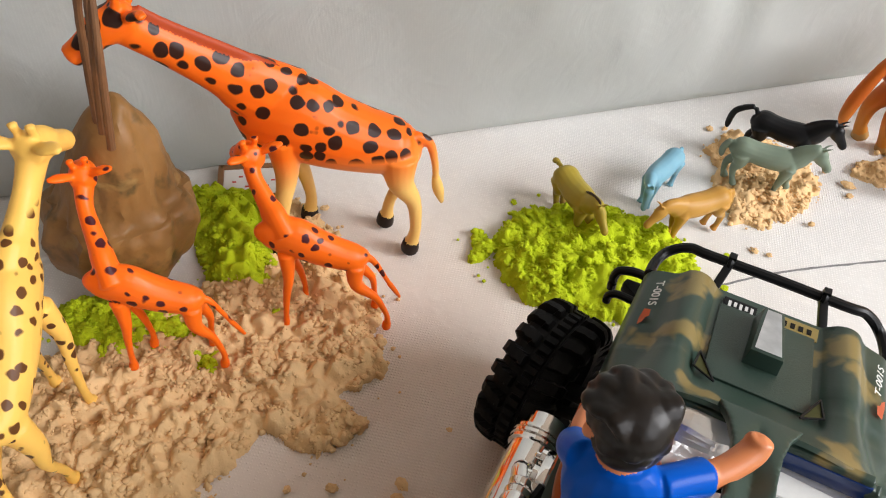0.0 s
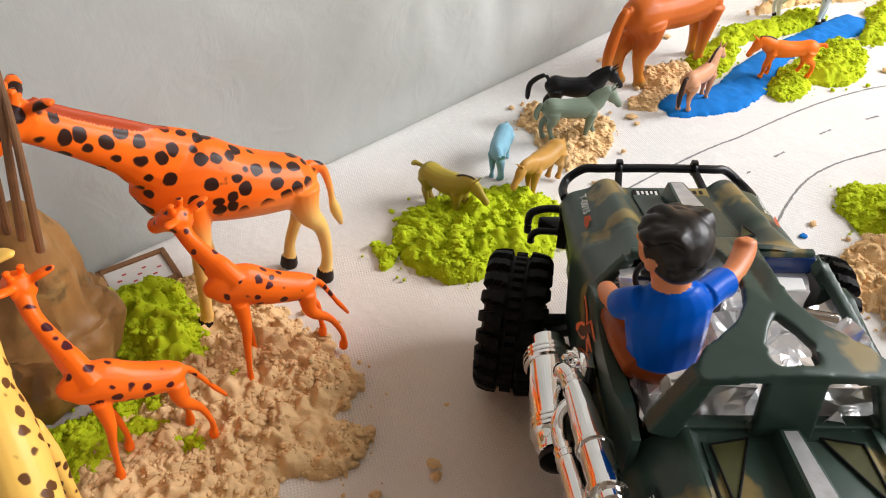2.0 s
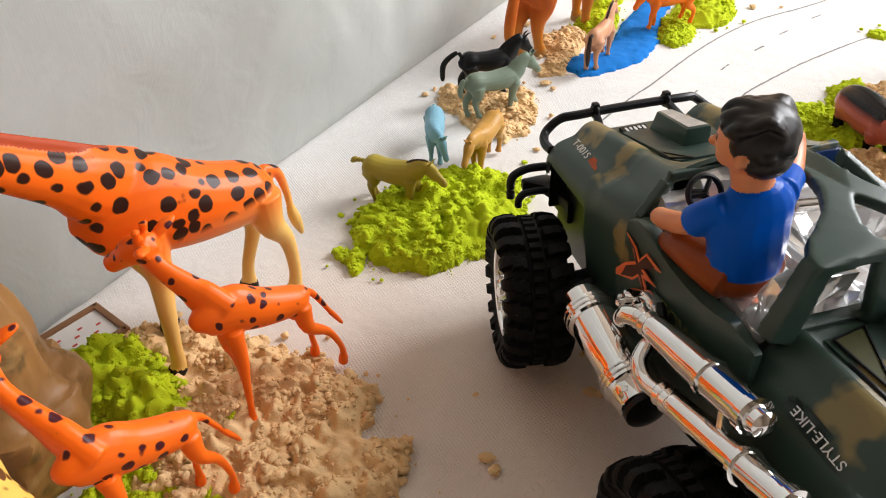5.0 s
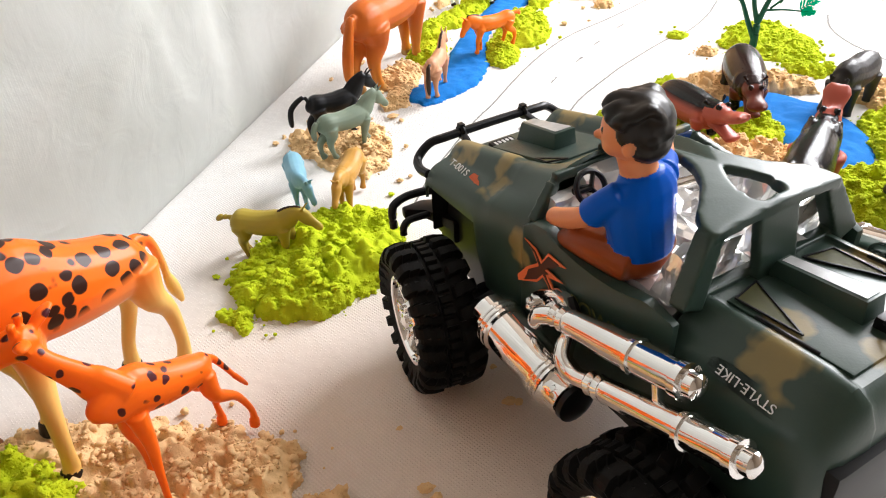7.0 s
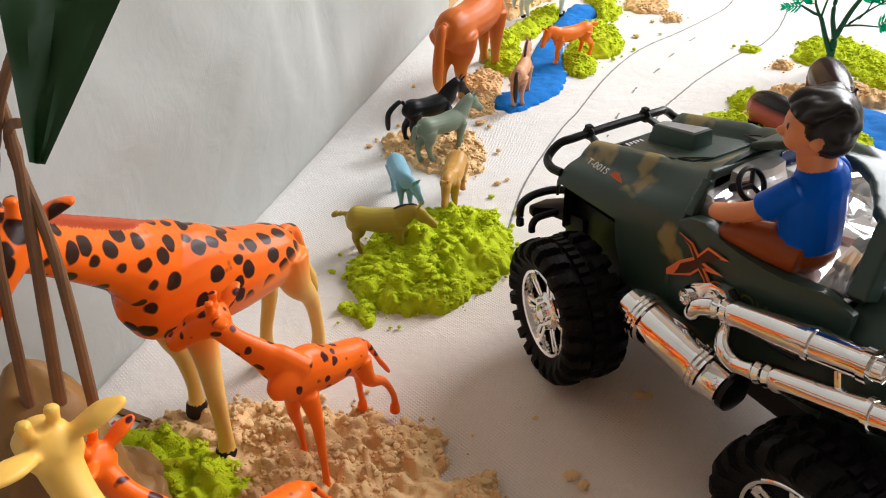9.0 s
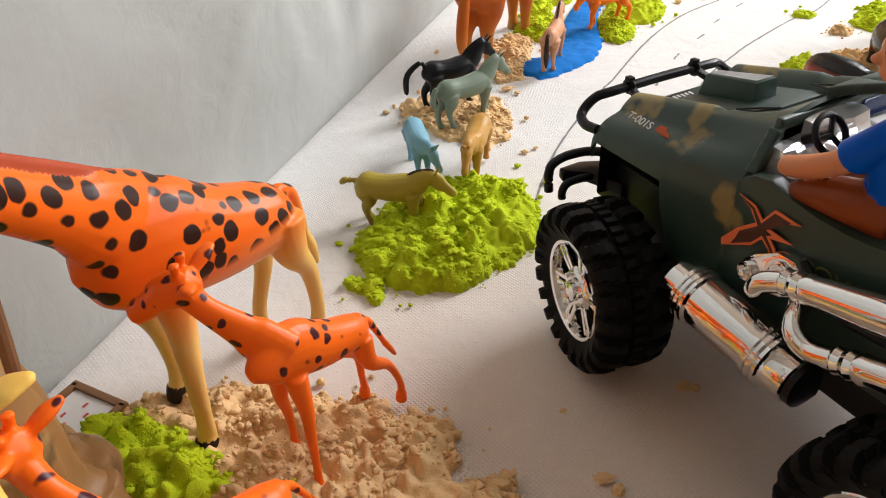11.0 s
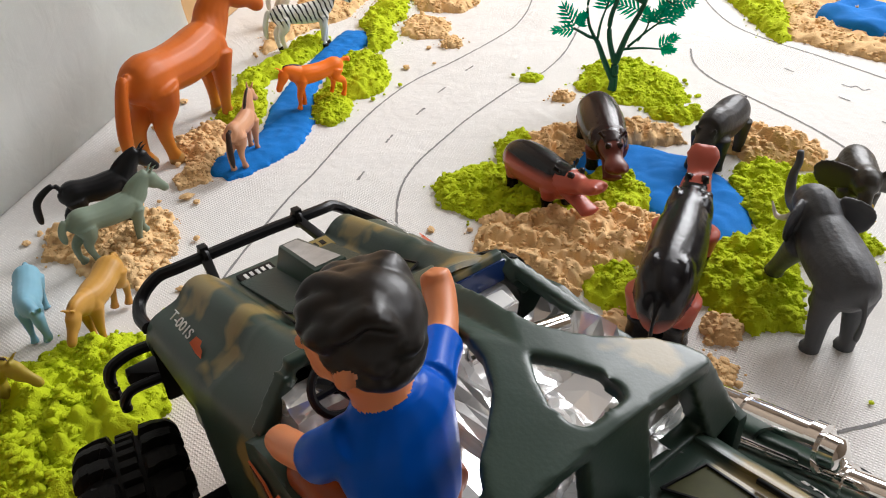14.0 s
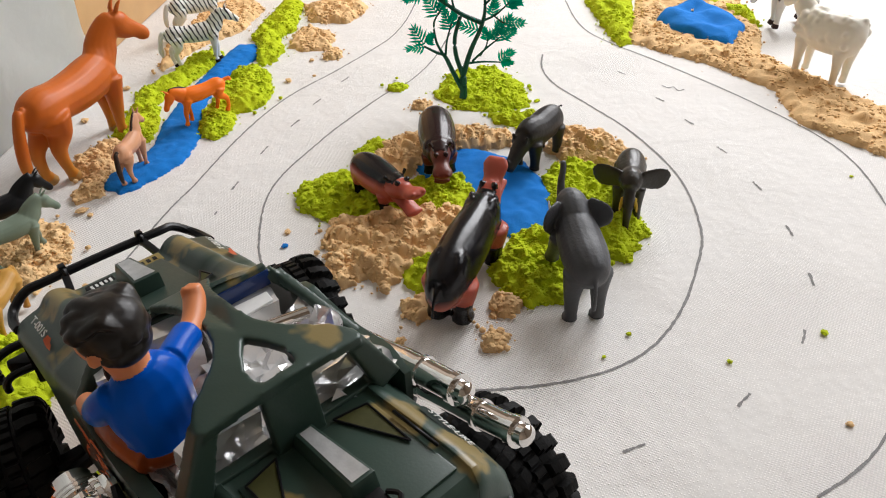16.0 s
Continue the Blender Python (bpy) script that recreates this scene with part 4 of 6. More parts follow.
# front bumper with curled hooks
for s in (1, -1):
    bm = bmesh.new()
    prism(bm, [(-.040, s * .026), (-.010, s * .034), (-.001, s * .052), (-.0015, s * .0655), (-.0070, s * .0665), (-.012, s * .054), (-.034, s * .050)], "z", .0640, .0700, .0016)
    prism(bm, [(-.040, s * .026), (-.022, s * .030), (-.014, s * .050), (-.034, s * .050)], "z", .0560, .0650, .0016)
    tube(bm, smooth_path([(-.026, s * .034, .0745), (-.006, s * .044, .0755), (-.0005, s * .058, .0750), (-.0005, s * .068, .0730), (-.0015, s * .0715, .0690), (-.0018, s * .0715, .0580)], 5), .0025, 10)
    tube(bm, smooth_path([(-.014, s * .054, .0675), (-.0125, s * .066, .0670), (-.0128, s * .0705, .0640), (-.0128, s * .0708, .0590)], 5), .0022, 10)
    part("bumper", bm, M["black"], jeep, "black front bumper end with curled hooks")

# door panels
outline = [(-.109, .060), (-.109, .1140), (-.116, .1190), (-.124, .1205), (-.134, .1175), (-.146, .1160), (-.158, .1158), (-.168, .1168), (-.176, .1185), (-.184, .1205), (-.198, .1170), (-.198, .060)]
for s in (1, -1):
    bm = bmesh.new()
    prism(bm, outline, "y", s * .0520, s * .0588, .0015)
    for v in bm.verts:
        if v.co.x < -.175 and abs(v.co.y) > .055:
            v.co.y = s * (.0588 - .0030 * min(1, (-.175 - v.co.x) / .02))
    part("door", bm, M["jeep"], jeep, "green door panel with an orange cross sticker" if s > 0 else "")
# under body
bm = bmesh.new()
box(bm, -.262, -.014, -.047, .047, .036, .080, .003)
part("chassis", bm, M["black"], jeep, "black plastic chassis")
for s in (1, -1):
    bm = bmesh.new()
    beam(bm, (-.063, s * .040, .041), (-.063, s * .090, .041), .007, .007, bevel=.001)
    part("axle", bm, M["black"], jeep)
    bm = bmesh.new()
    beam(bm, (-.084, s * .048, .058), (-.084, s * .075, .052), .004, .006, bevel=.001)
    part("steering_rod", bm, M["black"], jeep)
    bm = bmesh.new()
    beam(bm, (-.224, s * .040, .041), (-.224, s * .090, .041), .007, .007, bevel=.001)
    part("axle", bm, M["black"], jeep)

# chrome cabin
def crumple(bm, size, seed, cuts=3):
    """Dent a shape into flat facets, as thin plated plastic shows."""
    if cuts:
        bmesh.ops.subdivide_edges(bm, edges=bm.edges[:], cuts=cuts, use_grid_fill=True)
    for v in bm.verts:
        p = v.co * 125 + Vector((seed * 7.3, 0, 0))
        v.co += size * Vector((noise.noise(p), noise.noise(p + Vector((0, 31, 0))), 1.3 * noise.noise(p + Vector((0, 0, 17)))))
    bmesh.ops.triangulate(bm, faces=bm.faces[:])


bm = bmesh.new()
rows = []
for i in range(19):
    x = -.1935 + .0720 * i / 18
    row = []
    for j in range(27):
        y = -.0512 + .1024 * j / 26
        z = (.1030 if y > 0 else .1075) + .0130 * max(0, (-.178 - x) / .0150) ** 1.4 + .0150 * max(0, (abs(y) - .043) / .0085) ** 1.3
        z += .0035 * math.exp(-((abs(y) - .024) / .010) ** 2)
        row.append(bm.verts.new((x, y, min(z, .1205))))
    rows.append(row)
for p, q in zip(rows, rows[1:]):
    for k in range(26):
        bm.faces.new((p[k], p[k + 1], q[k + 1], q[k]))
crumple(bm, .0050, 1, 0)
part("cabin_tub", bm, M["foil"], jeep, "crumpled chrome-plated cabin tub", False)
bm = bmesh.new()
prism(bm, [(-.1205, .100), (-.1205, .1205), (-.1175, .1225), (-.110, .1225), (-.110, .100)], "y", -.040, -.002)
prism(bm, [(-.1215, .100), (-.1215, .1270), (-.1180, .1315), (-.110, .1330), (-.110, .100)], "y", .002, .030)
prism(bm, [(-.1215, .100), (-.1215, .1230), (-.1180, .1265), (-.110, .1265), (-.110, .100)], "y", .0305, .0470)
crumple(bm, .0016, 2, 2)
dash = part("dashboard", bm, M["foil"], jeep, "chrome-plated dashboard", False)
bm = bmesh.new()
box(bm, -.1112, -.1092, -.042, -.004, .1235, .1325, .0006)
part("screen_strip", bm, M["navy"], dash, "dark blue screen strip")
bm = bmesh.new()
prism(bm, [(-.1240, -.006), (-.1225, -.036), (-.1150, -.037), (-.1130, -.006)], "z", .1230, .1243, .0005)
part("dash_plate", bm, M["white_ink"], dash, "white plate on the dashboard", False)
for s in (1, -1):
    bm = bmesh.new()
    box(bm, -.184, -.150, s * .026 - .017, s * .026 + .017, .099, .1110)
    crumple(bm, .0028, 3 + s)
    seat = part("seat", bm, M["foil"], jeep, "chrome-plated bucket seat", False)
    bm = bmesh.new()
    prism(bm, [(-.184, .108), (-.172, .108), (-.180, .135), (-.1865, .135)], "y", s * .026 - .017, s * .026 + .017)
    crumple(bm, .0026, 8 + s)
    part("backrest", bm, M["foil"], seat, "", False)
bm = bmesh.new()
box(bm, -.176, -.126, -.006, .006, .100, .1130)
crumple(bm, .0026, 5)
part("console", bm, M["foil"], jeep, "chrome centre console", False)
bm = bmesh.new()
tube(bm, smooth_path([(-.131, -.008, .1215), (-.135, -.024, .1225), (-.138, -.044, .1205)], 5), .0030, 12)
part("grab_tube", bm, M["chrome"], jeep, "chrome tube before the passenger seat")
bm = bmesh.new()
ring(bm, (-.1270, .0360, .1345), (-.8, 0, .55), .0075, .0013, 24, 8)
tube(bm, [(-.1270, .0360, .1345), (-.117, .0360, .128)], .0020, 8)
for a in (0, 120, 240):
    d = Vector((.55 * math.sin(radians(a)), math.cos(radians(a)), .8 * math.sin(radians(a)))) * .0073
    tube(bm, [(-.1270, .0360, .1345), Vector((-.1270, .0360, .1345)) + d], .0011, 6)
part("steering_wheel", bm, M["black"], jeep, "black three-spoke steering wheel")

# roll cage
g = Toy(.0009)
g.paint(M["jeep"])
OUTER = [(-.106, .0150), (-.114, .0110), (-.124, .0085), (-.136, .0076), (-.148, .0078), (-.157, .0098), (-.166, .0150), (-.174, .0240), (-.1795, .0315), (-.1850, .0350), (-.1935, .0352)]
HOLE = [(-.162, 0), (-.171, .0050), (-.1795, .0090), (-.186, .0088), (-.1890, .0068), (-.1890, 0)]
for s in (1, -1):
    plate_bm = bmesh.new()
    prism(plate_bm, [(-.106, -.001 * s)] + [(-.162, -.001 * s)] + [(x, s * max(y, .0)) for x, y in HOLE[1:5]] + [(-.1890, -.001 * s), (-.1935, -.001 * s)] + [(x, s * y) for x, y in reversed(OUTER)], "z", .1462, .1508)
    for v in plate_bm.verts:
        v.co.z += .0006 - .0026 * min(1, abs(v.co.y) / .035) ** 2 - .0012 * max(0, (-.150 - v.co.x) / .043) - .0105 * max(0, (v.co.x + .142) / .036) ** 1.3
    bmesh.ops.triangulate(plate_bm, faces=plate_bm.faces[:])
    me = bpy.data.meshes.new("plate")
    plate_bm.to_mesh(me)
    plate_bm.free()
    g.bm.from_mesh(me)
    bpy.data.meshes.remove(me)
    g.bar((-.1885, s * .0325, .1455), (-.1935, s * .0455, .1180), .0085, .0080, .0125, (1, 0, 0))
    g.bar((-.1090, s * .0420, .1300), (-.1110, s * .0535, .1150), .0050, .0060)
g.bar((-.1905, 0, .1475), (-.1960, 0, .1180), .0225, .0048, .0225, (1, 0, 0))
g.bar((-.1915, .0470, .1185), (-.1915, -.0470, .1185), .0060, .0050)
g.bar((-.1085, .0420, .1325), (-.1085, -.0420, .1325), .0040, .0050)
g.bar((-.1090, -.0470, .1265), (-.1600, -.0555, .1140), .0050, .0050)
part("roll_cage", g.done("roll_cage", 3), None, jeep, "dark green moulded roll cage with three openings")

# rear deck
zc = .1190
deck_half = [(0, zc), (.012, zc), (.024, zc), (.033, zc), (.0345, zc + .0016), (.038, zc + .0006), (.043, zc - .0040), (.048, zc - .0090), (.053, zc - .0170), (.0555, zc - .030), (.056, zc - .045), (.055, .060)]
bm = bmesh.new()
st = []
for x, dz, dw in ((-.192, 0, 0), (-.205, .0004, 0), (-.225, .002, .0005), (-.245, .0035, .0005), (-.256, .0030, 0), (-.261, -.001, -.0015), (-.264, -.010, -.004), (-.265, -.030, -.006)):
    st.append((x, [(b * (1 + dw * 20), max(.058, z + dz) if z > .07 else z) for b, z in deck_half]))
shell(bm, st)
deck = part("rear_deck", bm, M["jeep"], jeep, "green rear deck with tan camouflage patches")
bm = bmesh.new()
box(bm, -.268, -.250, -.050, .050, .060, .100, .004)
part("rear_face", bm, M["black"], jeep, "black rear panel")
bm = bmesh.new()
prism(bm, [(-.252, -.031), (-.200, -.031), (-.200, .031), (-.252, .031)], "z", .110, .1200, .0008)
for v in bm.verts:
    v.co.z += .0036 * (-.200 - v.co.x) / .052
part("deck_panel", bm, M["jeep"], deck)
scoop(-.199, -.237, .0040, .0054, .1265, .1320, .117)
for s in (1, -1):
    tri_vent(deck, [(-.199, s * .0135), (-.202, s * .0285), (-.230, s * .0275)], .1206, -.075)
    bm = bmesh.new()
    beam(bm, (-.214, s * .0325, .1225), (-.240, s * .0325, .1245), .0012, .0012, bevel=0)
    part("deck_rib", bm, M["black"], deck)
bm = bmesh.new()
box(bm, -.248, -.240, -.004, .004, .1215, .1275, .0012)
tube(bm, smooth_path([(-.244, -.0045, .1275), (-.250, -.006, .130), (-.253, 0, .1285), (-.250, .006, .130), (-.244, .0045, .1275)], 4), .0011, 6)
part("deck_catch", bm, M["black"], deck, "small black catch behind the scoop")


# wheels
def wheel_meshes():
    bm = bmesh.new()
    across = [-.0185, -.0200, -.0214, -.0210, -.0196, -.0172, -.0150, -.0120, -.0085, -.0062, -.0058, -.0040, -.0038, .0, .0038, .0040, .0058, .0062, .0085, .0120, .0150, .0172, .0196, .0210, .0214, .0200, .0185]
    radius = [.0325, .0360, .0400, .0440, .0468, .0484, .0494, .0500, .0500, .0500, .0498, .0498, .0502, .0502, .0502, .0498, .0498, .0500, .0500, .0500, .0494, .0484, .0468, .0440, .0400, .0360, .0325]
    N, lugs = 252, 21
    vs = []
    for i in range(N):
        a = 2 * math.pi * i / N
        row = []
        for y, r in zip(across, radius):
            s = 1 if y > 0 else -1
            if abs(y) >= .0062 and r > .0395:
                # side lugs, staggered and skewed
                ph = (i / N * lugs + (.5 if s > 0 else 0) + (abs(y) - .0062) * 16) % 1
                if .20 < ph < .74:
                    y += s * (.0030 if r < .0485 else .0012)
                    r += .0046 if r > .047 else .0036
            elif abs(y) < .0039:
                ph = (i / N * 42) % 1
                r += .0030 if ph < .58 else 0
            row.append(bm.verts.new((r * math.cos(a), y, r * math.sin(a))))
        row += [bm.verts.new((.0315 * math.cos(a), y, .0315 * math.sin(a))) for y in (.010, -.010)]
        vs.append(row)
    for i in range(N):
        for j in range(len(vs[0])):
            k = (j + 1) % len(vs[0])
            bm.faces.new((vs[i][j], vs[i][k], vs[(i + 1) % N][k], vs[(i + 1) % N][j]))
    tyre = finish(bm, "tyre", M["rubber"], False)
    bm = bmesh.new()
    prof = [(.0185, .0335), (.0195, .0325), (.0188, .0305), (.0120, .0285), (-.010, .0280), (-.012, .0330)]
    vs = [[bm.verts.new((r * math.cos(2 * math.pi * i / 48), y, r * math.sin(2 * math.pi * i / 48))) for y, r in prof] for i in range(48)]
    for i in range(48):
        for j in range(len(prof) - 1):
            bm.faces.new((vs[i][j], vs[i][j + 1], vs[(i + 1) % 48][j + 1], vs[(i + 1) % 48][j]))
    bmesh.ops.recalc_face_normals(bm, faces=bm.faces)
    for i in range(6):
        a = 2 * math.pi * i / 6
        for d in (-.11, .11):
            p0 = Vector((.008 * math.cos(a + d * 2), .0125, .008 * math.sin(a + d * 2)))
            p1 = Vector((.0295 * math.cos(a + d), .0150, .0295 * math.sin(a + d)))
            beam(bm, p0, p1, .0036, .0045, (0, 1, 0), .0008)
        beam(bm, (.0255 * math.cos(a), .0148, .0255 * math.sin(a)), (.0300 * math.cos(a), .0155, .0300 * math.sin(a)), .006, .003, (0, 1, 0), .0008)
    rim = finish(bm, "rim", M["chrome"], False)
    bm = bmesh.new()
    loft(bm, [((0, .006, 0), .0155, .0155), ((0, .0140, 0), .0152, .0152), ((0, .0155, 0), .0135, .0135), ((0, .0172, 0), .0125, .0125), ((0, .0176, 0), .0070, .0070), ((0, .0205, 0), .0062, .0062), ((0, .0210, 0), .0040, .0040)], 20, (0, 0, 1))
    hub = finish(bm, "hub", M["chrome"], True)
    bm = bmesh.new()
    prof = [(-.003, .0), (-.003, .0282), (-.010, .0284)]
    vs = [[bm.verts.new((r * math.cos(2 * math.pi * i / 32), y, r * math.sin(2 * math.pi * i / 32))) for y, r in prof[1:]] for i in range(32)]
    bm.faces.new([v[0] for v in vs])
    for i in range(32):
        bm.faces.new((vs[i][0], vs[i][1], vs[(i + 1) % 32][1], vs[(i + 1) % 32][0]))
    back = finish(bm, "brake_disc", M["black"], False)
    bm = bmesh.new()
    loft(bm, [((0, .014, 0), .0018, .0018), ((0, .0198, 0), .0016, .0016)], 8)
    bolt = finish(bm, "bolt", M["chrome"], False)
    for me in (tyre, rim, hub, back, bolt):
        for v in me.vertices:
            v.co = Vector((v.co.x * .757, v.co.y * .76, v.co.z * .757))
    return tyre, rim, hub, back, bolt


TYRE, RIM, HUB, BACK, BOLT = wheel_meshes()
for x, s in ((-.063, 1), (-.063, -1), (-.224, 1), (-.224, -1)):
    w = new("wheel")
    w.empty_display_size = 0.01
    w.parent = jeep
    w.matrix_basis = pose(x, s * .0835, .0408, 0, 0, -11 if x > -.1 else 0) @ pose(0, 0, 0, 0, 17 if x > -.1 else 40, 0 if s > 0 else 180)
    part("tyre", TYRE, None, w, "black rubber tyre with deep tread lugs")
    part("rim", RIM, None, w, "chrome six-spoke rim")
    part("hub", HUB, None, w)
    part("brake_disc", BACK, None, w)
    for i in range(6):
        a = 2 * math.pi * i / 6
        part("bolt", BOLT, None, w, at=pose(.0077 * math.cos(a), 0, .0077 * math.sin(a)))


# chrome exhaust pipes on both flanks
def pipe(parent, name, p, q, radii, seg=18):
    """A turned pipe from p to q: (place along it, radius)."""
    bm = bmesh.new()
    p, q = Vector(p), Vector(q)
    loft(bm, [(p + (q - p) * t, r, r) for t, r in radii], seg, (0.1, 0.3, 1))
    return part(name, bm, M["chrome"], parent)


for s in (1, -1):
    ex = new("exhaust")
    ex.empty_display_size = 0.01
    ex.parent = jeep
    ex["label"] = "chrome exhaust pipes with ribbed collars"
    a, b = (-.0990, s * .0712, .0630), (-.1660, s * .0722, .0595)
    collar = lambda t: [(t, .0112), (t + .012, .0128), (t + .034, .0128), (t + .042, .0114), (t + .054, .0130), (t + .076, .0130), (t + .084, .0114), (t + .096, .0128), (t + .118, .0128), (t + .130, .0114)]
    pipe(ex, "drum", a, b, [(0, .0088), (.01, .0098), (.11, .0098)] + collar(.12) + [(.45, .0117), (.68, .0112)] + collar(.72) + [(.87, .0106), (.99, .0106), (1, .0098)], 26)
    bm = bmesh.new()
    loft(bm, [(Vector(b) + Vector((.002, 0, 0)), .0098, .0098), (Vector(b) + Vector((-.003, 0, 0)), .0096, .0096), (Vector(b) + Vector((-.0034, 0, 0)), .0088, .0088)], 20, (0.1, .3, 1))
    part("drum_cap", bm, M["black"], ex)
    a, b = (-.146, s * .068, .0920), (-.222, s * .0665, .1120)
    pipe(ex, "upper_pipe", a, b, [(0, .0046), (.02, .0056), (.05, .0048), (.08, .0058), (.11, .0050), (.14, .0060), (.18, .0056), (.45, .0068), (.60, .0068), (.602, .0078), (.63, .0078), (.632, .0068), (.88, .0066), (.885, .0074), (.93, .0074), (.935, .0052), (.99, .0050), (1, .0042)])
    a, b = (-.176, s * .0735, .0800), (-.252, s * .0715, .1060)
    pipe(ex, "lower_pipe", a, b, [(0, .0044), (.02, .0054), (.05, .0046), (.08, .0056), (.11, .0048), (.14, .0058), (.18, .0052), (.45, .0060), (.62, .0064), (.622, .0074), (.65, .0074), (.652, .0064), (.88, .0062), (.885, .0070), (.93, .0070), (.935, .0050), (.99, .0048), (1, .0040)])
    bm = bmesh.new()
    prism(bm, [(-.1215, .0800), (-.1245, .0880), (-.1280, .0915), (-.1380, .0985), (-.1460, .0985), (-.1520, .0930), (-.1540, .0880), (-.1430, .0800), (-.1300, .0760)], "y", s * .0585, s * .0645, .0014)
    flange = part("manifold_plate", bm, M["chrome"], ex)
    for x, z, r in ((-.1412, .0917, .0052), (-.1274, .0835, .0038)):
        bm = bmesh.new()
        loft(bm, [((x, s * .0640, z), r, r), ((x, s * .0665, z), r, r), ((x, s * .0668, z), r * .72, r * .72), ((x, s * .0655, z), r * .62, r * .62), ((x, s * .0655, z), r * .45, r * .45), ((x, s * .0685, z), r * .42, r * .42), ((x, s * .0690, z), r * .25, r * .25)], 18)
        part("boss", bm, M["chrome"], flange)
    bm = bmesh.new()
    beam(bm, (-.205, s * .069, .107), (-.212, s * .072, .090), .004, .003, (1, 0, 0), .0008)
    part("pipe_strut", bm, M["chrome"], ex)
    bm = bmesh.new()
    tube(bm, smooth_path([(-.1340, s * .0640, .0800), (-.1365, s * .0700, .0830), (-.1400, s * .0705, .0885), (-.1480, s * .0680, .0925)], 6), .0044, 12)
    tube(bm, smooth_path([(-.1520, s * .0640, .0840), (-.1580, s * .0725, .0790), (-.1670, s * .0738, .0765), (-.1780, s * .0735, .0805)], 6), .0042, 12)
    part("manifold", bm, M["chrome"], ex)
    bm = bmesh.new()
    tube(bm, smooth_path([(-.146, s * .060, .097), (-.158, s * .063, .091), (-.172, s * .063, .089), (-.184, s * .060, .088)], 6), .0026, 8)
    part("hose", bm, M["black"], ex, "black ribbed hose")

# stickers and lettering
bm = bmesh.new()
pts = [(-.1120, .1092), (-.1207, .1080), (-.1250, .1040), (-.1294, .1109), (-.1414, .1100), (-.1354, .1080), (-.1290, .1018), (-.1398, .1009), (-.1300, .0982), (-.1341, .0946), (-.1333, .0902), (-.1307, .0931), (-.1266, .0962), (-.1225, .0907), (-.1084, .0828), (-.1077, .0858), (-.1146, .0947), (-.1224, .1013), (-.1186, .1058)]
prism(bm, pts, "y", .0592, .0598)
badge = part("cross_sticker", bm, M["orange_ink"], jeep, "orange and dark brown cross-shaped sticker", False)
bm = bmesh.new()
mids = [(-.1135, .1087), (-.1203, .1070), (-.1249, .1022), (-.1298, .1095), (-.1372, .1092), (-.1350, .1068), (-.1274, .1006), (-.1304, .1000), (-.1282, .0985), (-.1320, .0944), (-.1325, .0925), (-.1306, .0945), (-.1266, .0978), (-.1224, .0923), (-.1130, .0862), (-.1150, .0905), (-.1160, .0940), (-.1238, .1006), (-.1200, .1060)]
prism(bm, mids, "y", .0594, .0601)
part("cross_face", bm, M["brown_ink"], badge, "", False)
flank = Matrix(((-1, 0, 0, 0), (0, 0, 1, 0), (0, 1, 0, 0), (0, 0, 0, 1)))
writing("POWER", .0105, M["moss_ink"], jeep, Matrix.Translation((-.163, .0591, .096)) @ flank @ pose(0, 0, 0, 0, 0, 4))
for s in (1, -1):
    # upper flank lettering: runs along the hood edge, read from outside
    out = Vector((0, s * .55, .84)).normalized()
    along = Vector((-s, 0, 0))
    up = out.cross(along)
    for text, x, y, z, size, mat in (("T-001S", -.0400, s * .0488, .1068, .0057, "white_ink"),):
        m = Matrix.Translation((x, y, z + .0016)) @ Matrix((along, up, out)).transposed().to_4x4()
        writing(text, size, M[mat], hood, m)
    bm = bmesh.new()
    c = Vector((-.0565, s * .0496, .1104))
    tri = [c + along * u + up * v for u, v in ((-.0040, -.0016), (.0020, -.0024), (.0060, -.0022), (.0040, -.0002), (.0016, .0004), (.0006, .0020), (-.0034, .0016))]
    bm.faces.new([bm.verts.new(p) for p in tri])
    bmesh.ops.solidify(bm, geom=bm.faces[:], thickness=.0003)
    part("flash_sticker", bm, M["orange_ink"], hood, "small orange flash", False)
    out = Vector((0, s * (.80 if s > 0 else .62), .60 if s > 0 else .78)).normalized()
    along = Vector((s, 0, 0))
    up = out.cross(along)
    base = Vector((-.229, .0500, .1085)) if s > 0 else Vector((-.232, -.0455, .1145))
    bm = bmesh.new()
    oval = [base + along * .0170 * math.copysign(abs(math.cos(a)) ** .6, math.cos(a)) + up * .0038 * math.copysign(abs(math.sin(a)) ** .6, math.sin(a)) for a in [2 * math.pi * k / 28 for k in range(28)]]
    bm.faces.new([bm.verts.new(p + out * .0012) for p in oval])
    bmesh.ops.solidify(bm, geom=bm.faces[:], thickness=.002)
    tag = part("name_tag", bm, M["jeep_panel"], deck, "dark green oval tag with white lettering", False)
    writing("STYLE-LIKE", .0051, M["white_ink"], tag, Matrix.Translation(base + out * .0020) @ Matrix((along, up, out)).transposed().to_4x4())


# ---- the driver doll ----
DOLL = {
    "skin": material("doll_skin", (0.63, 0.215, 0.080), 0.42, vary=0.06, size=70, sss=0.1),
    "hair": material("doll_hair", (0.010, 0.007, 0.005), 0.36, spec=0.26, vary=0.3, size=90, bump=0.15, bump_size=160),
    "shirt": material("doll_shirt", (0.0, 0.080, 0.46), 0.28, vary=0.1, size=70, spec=0.10),
    "trousers": material("doll_trousers", (0.24, 0.048, 0.010), 0.30, vary=0.15, size=70, spec=0.2),
    "eye": material("doll_eye", (0.015, 0.006, 0.004), 0.2),
}
d = Toy(0.0007)
FACE = Matrix.Rotation(radians(40), 3, "Z")          # the head is turned to its left
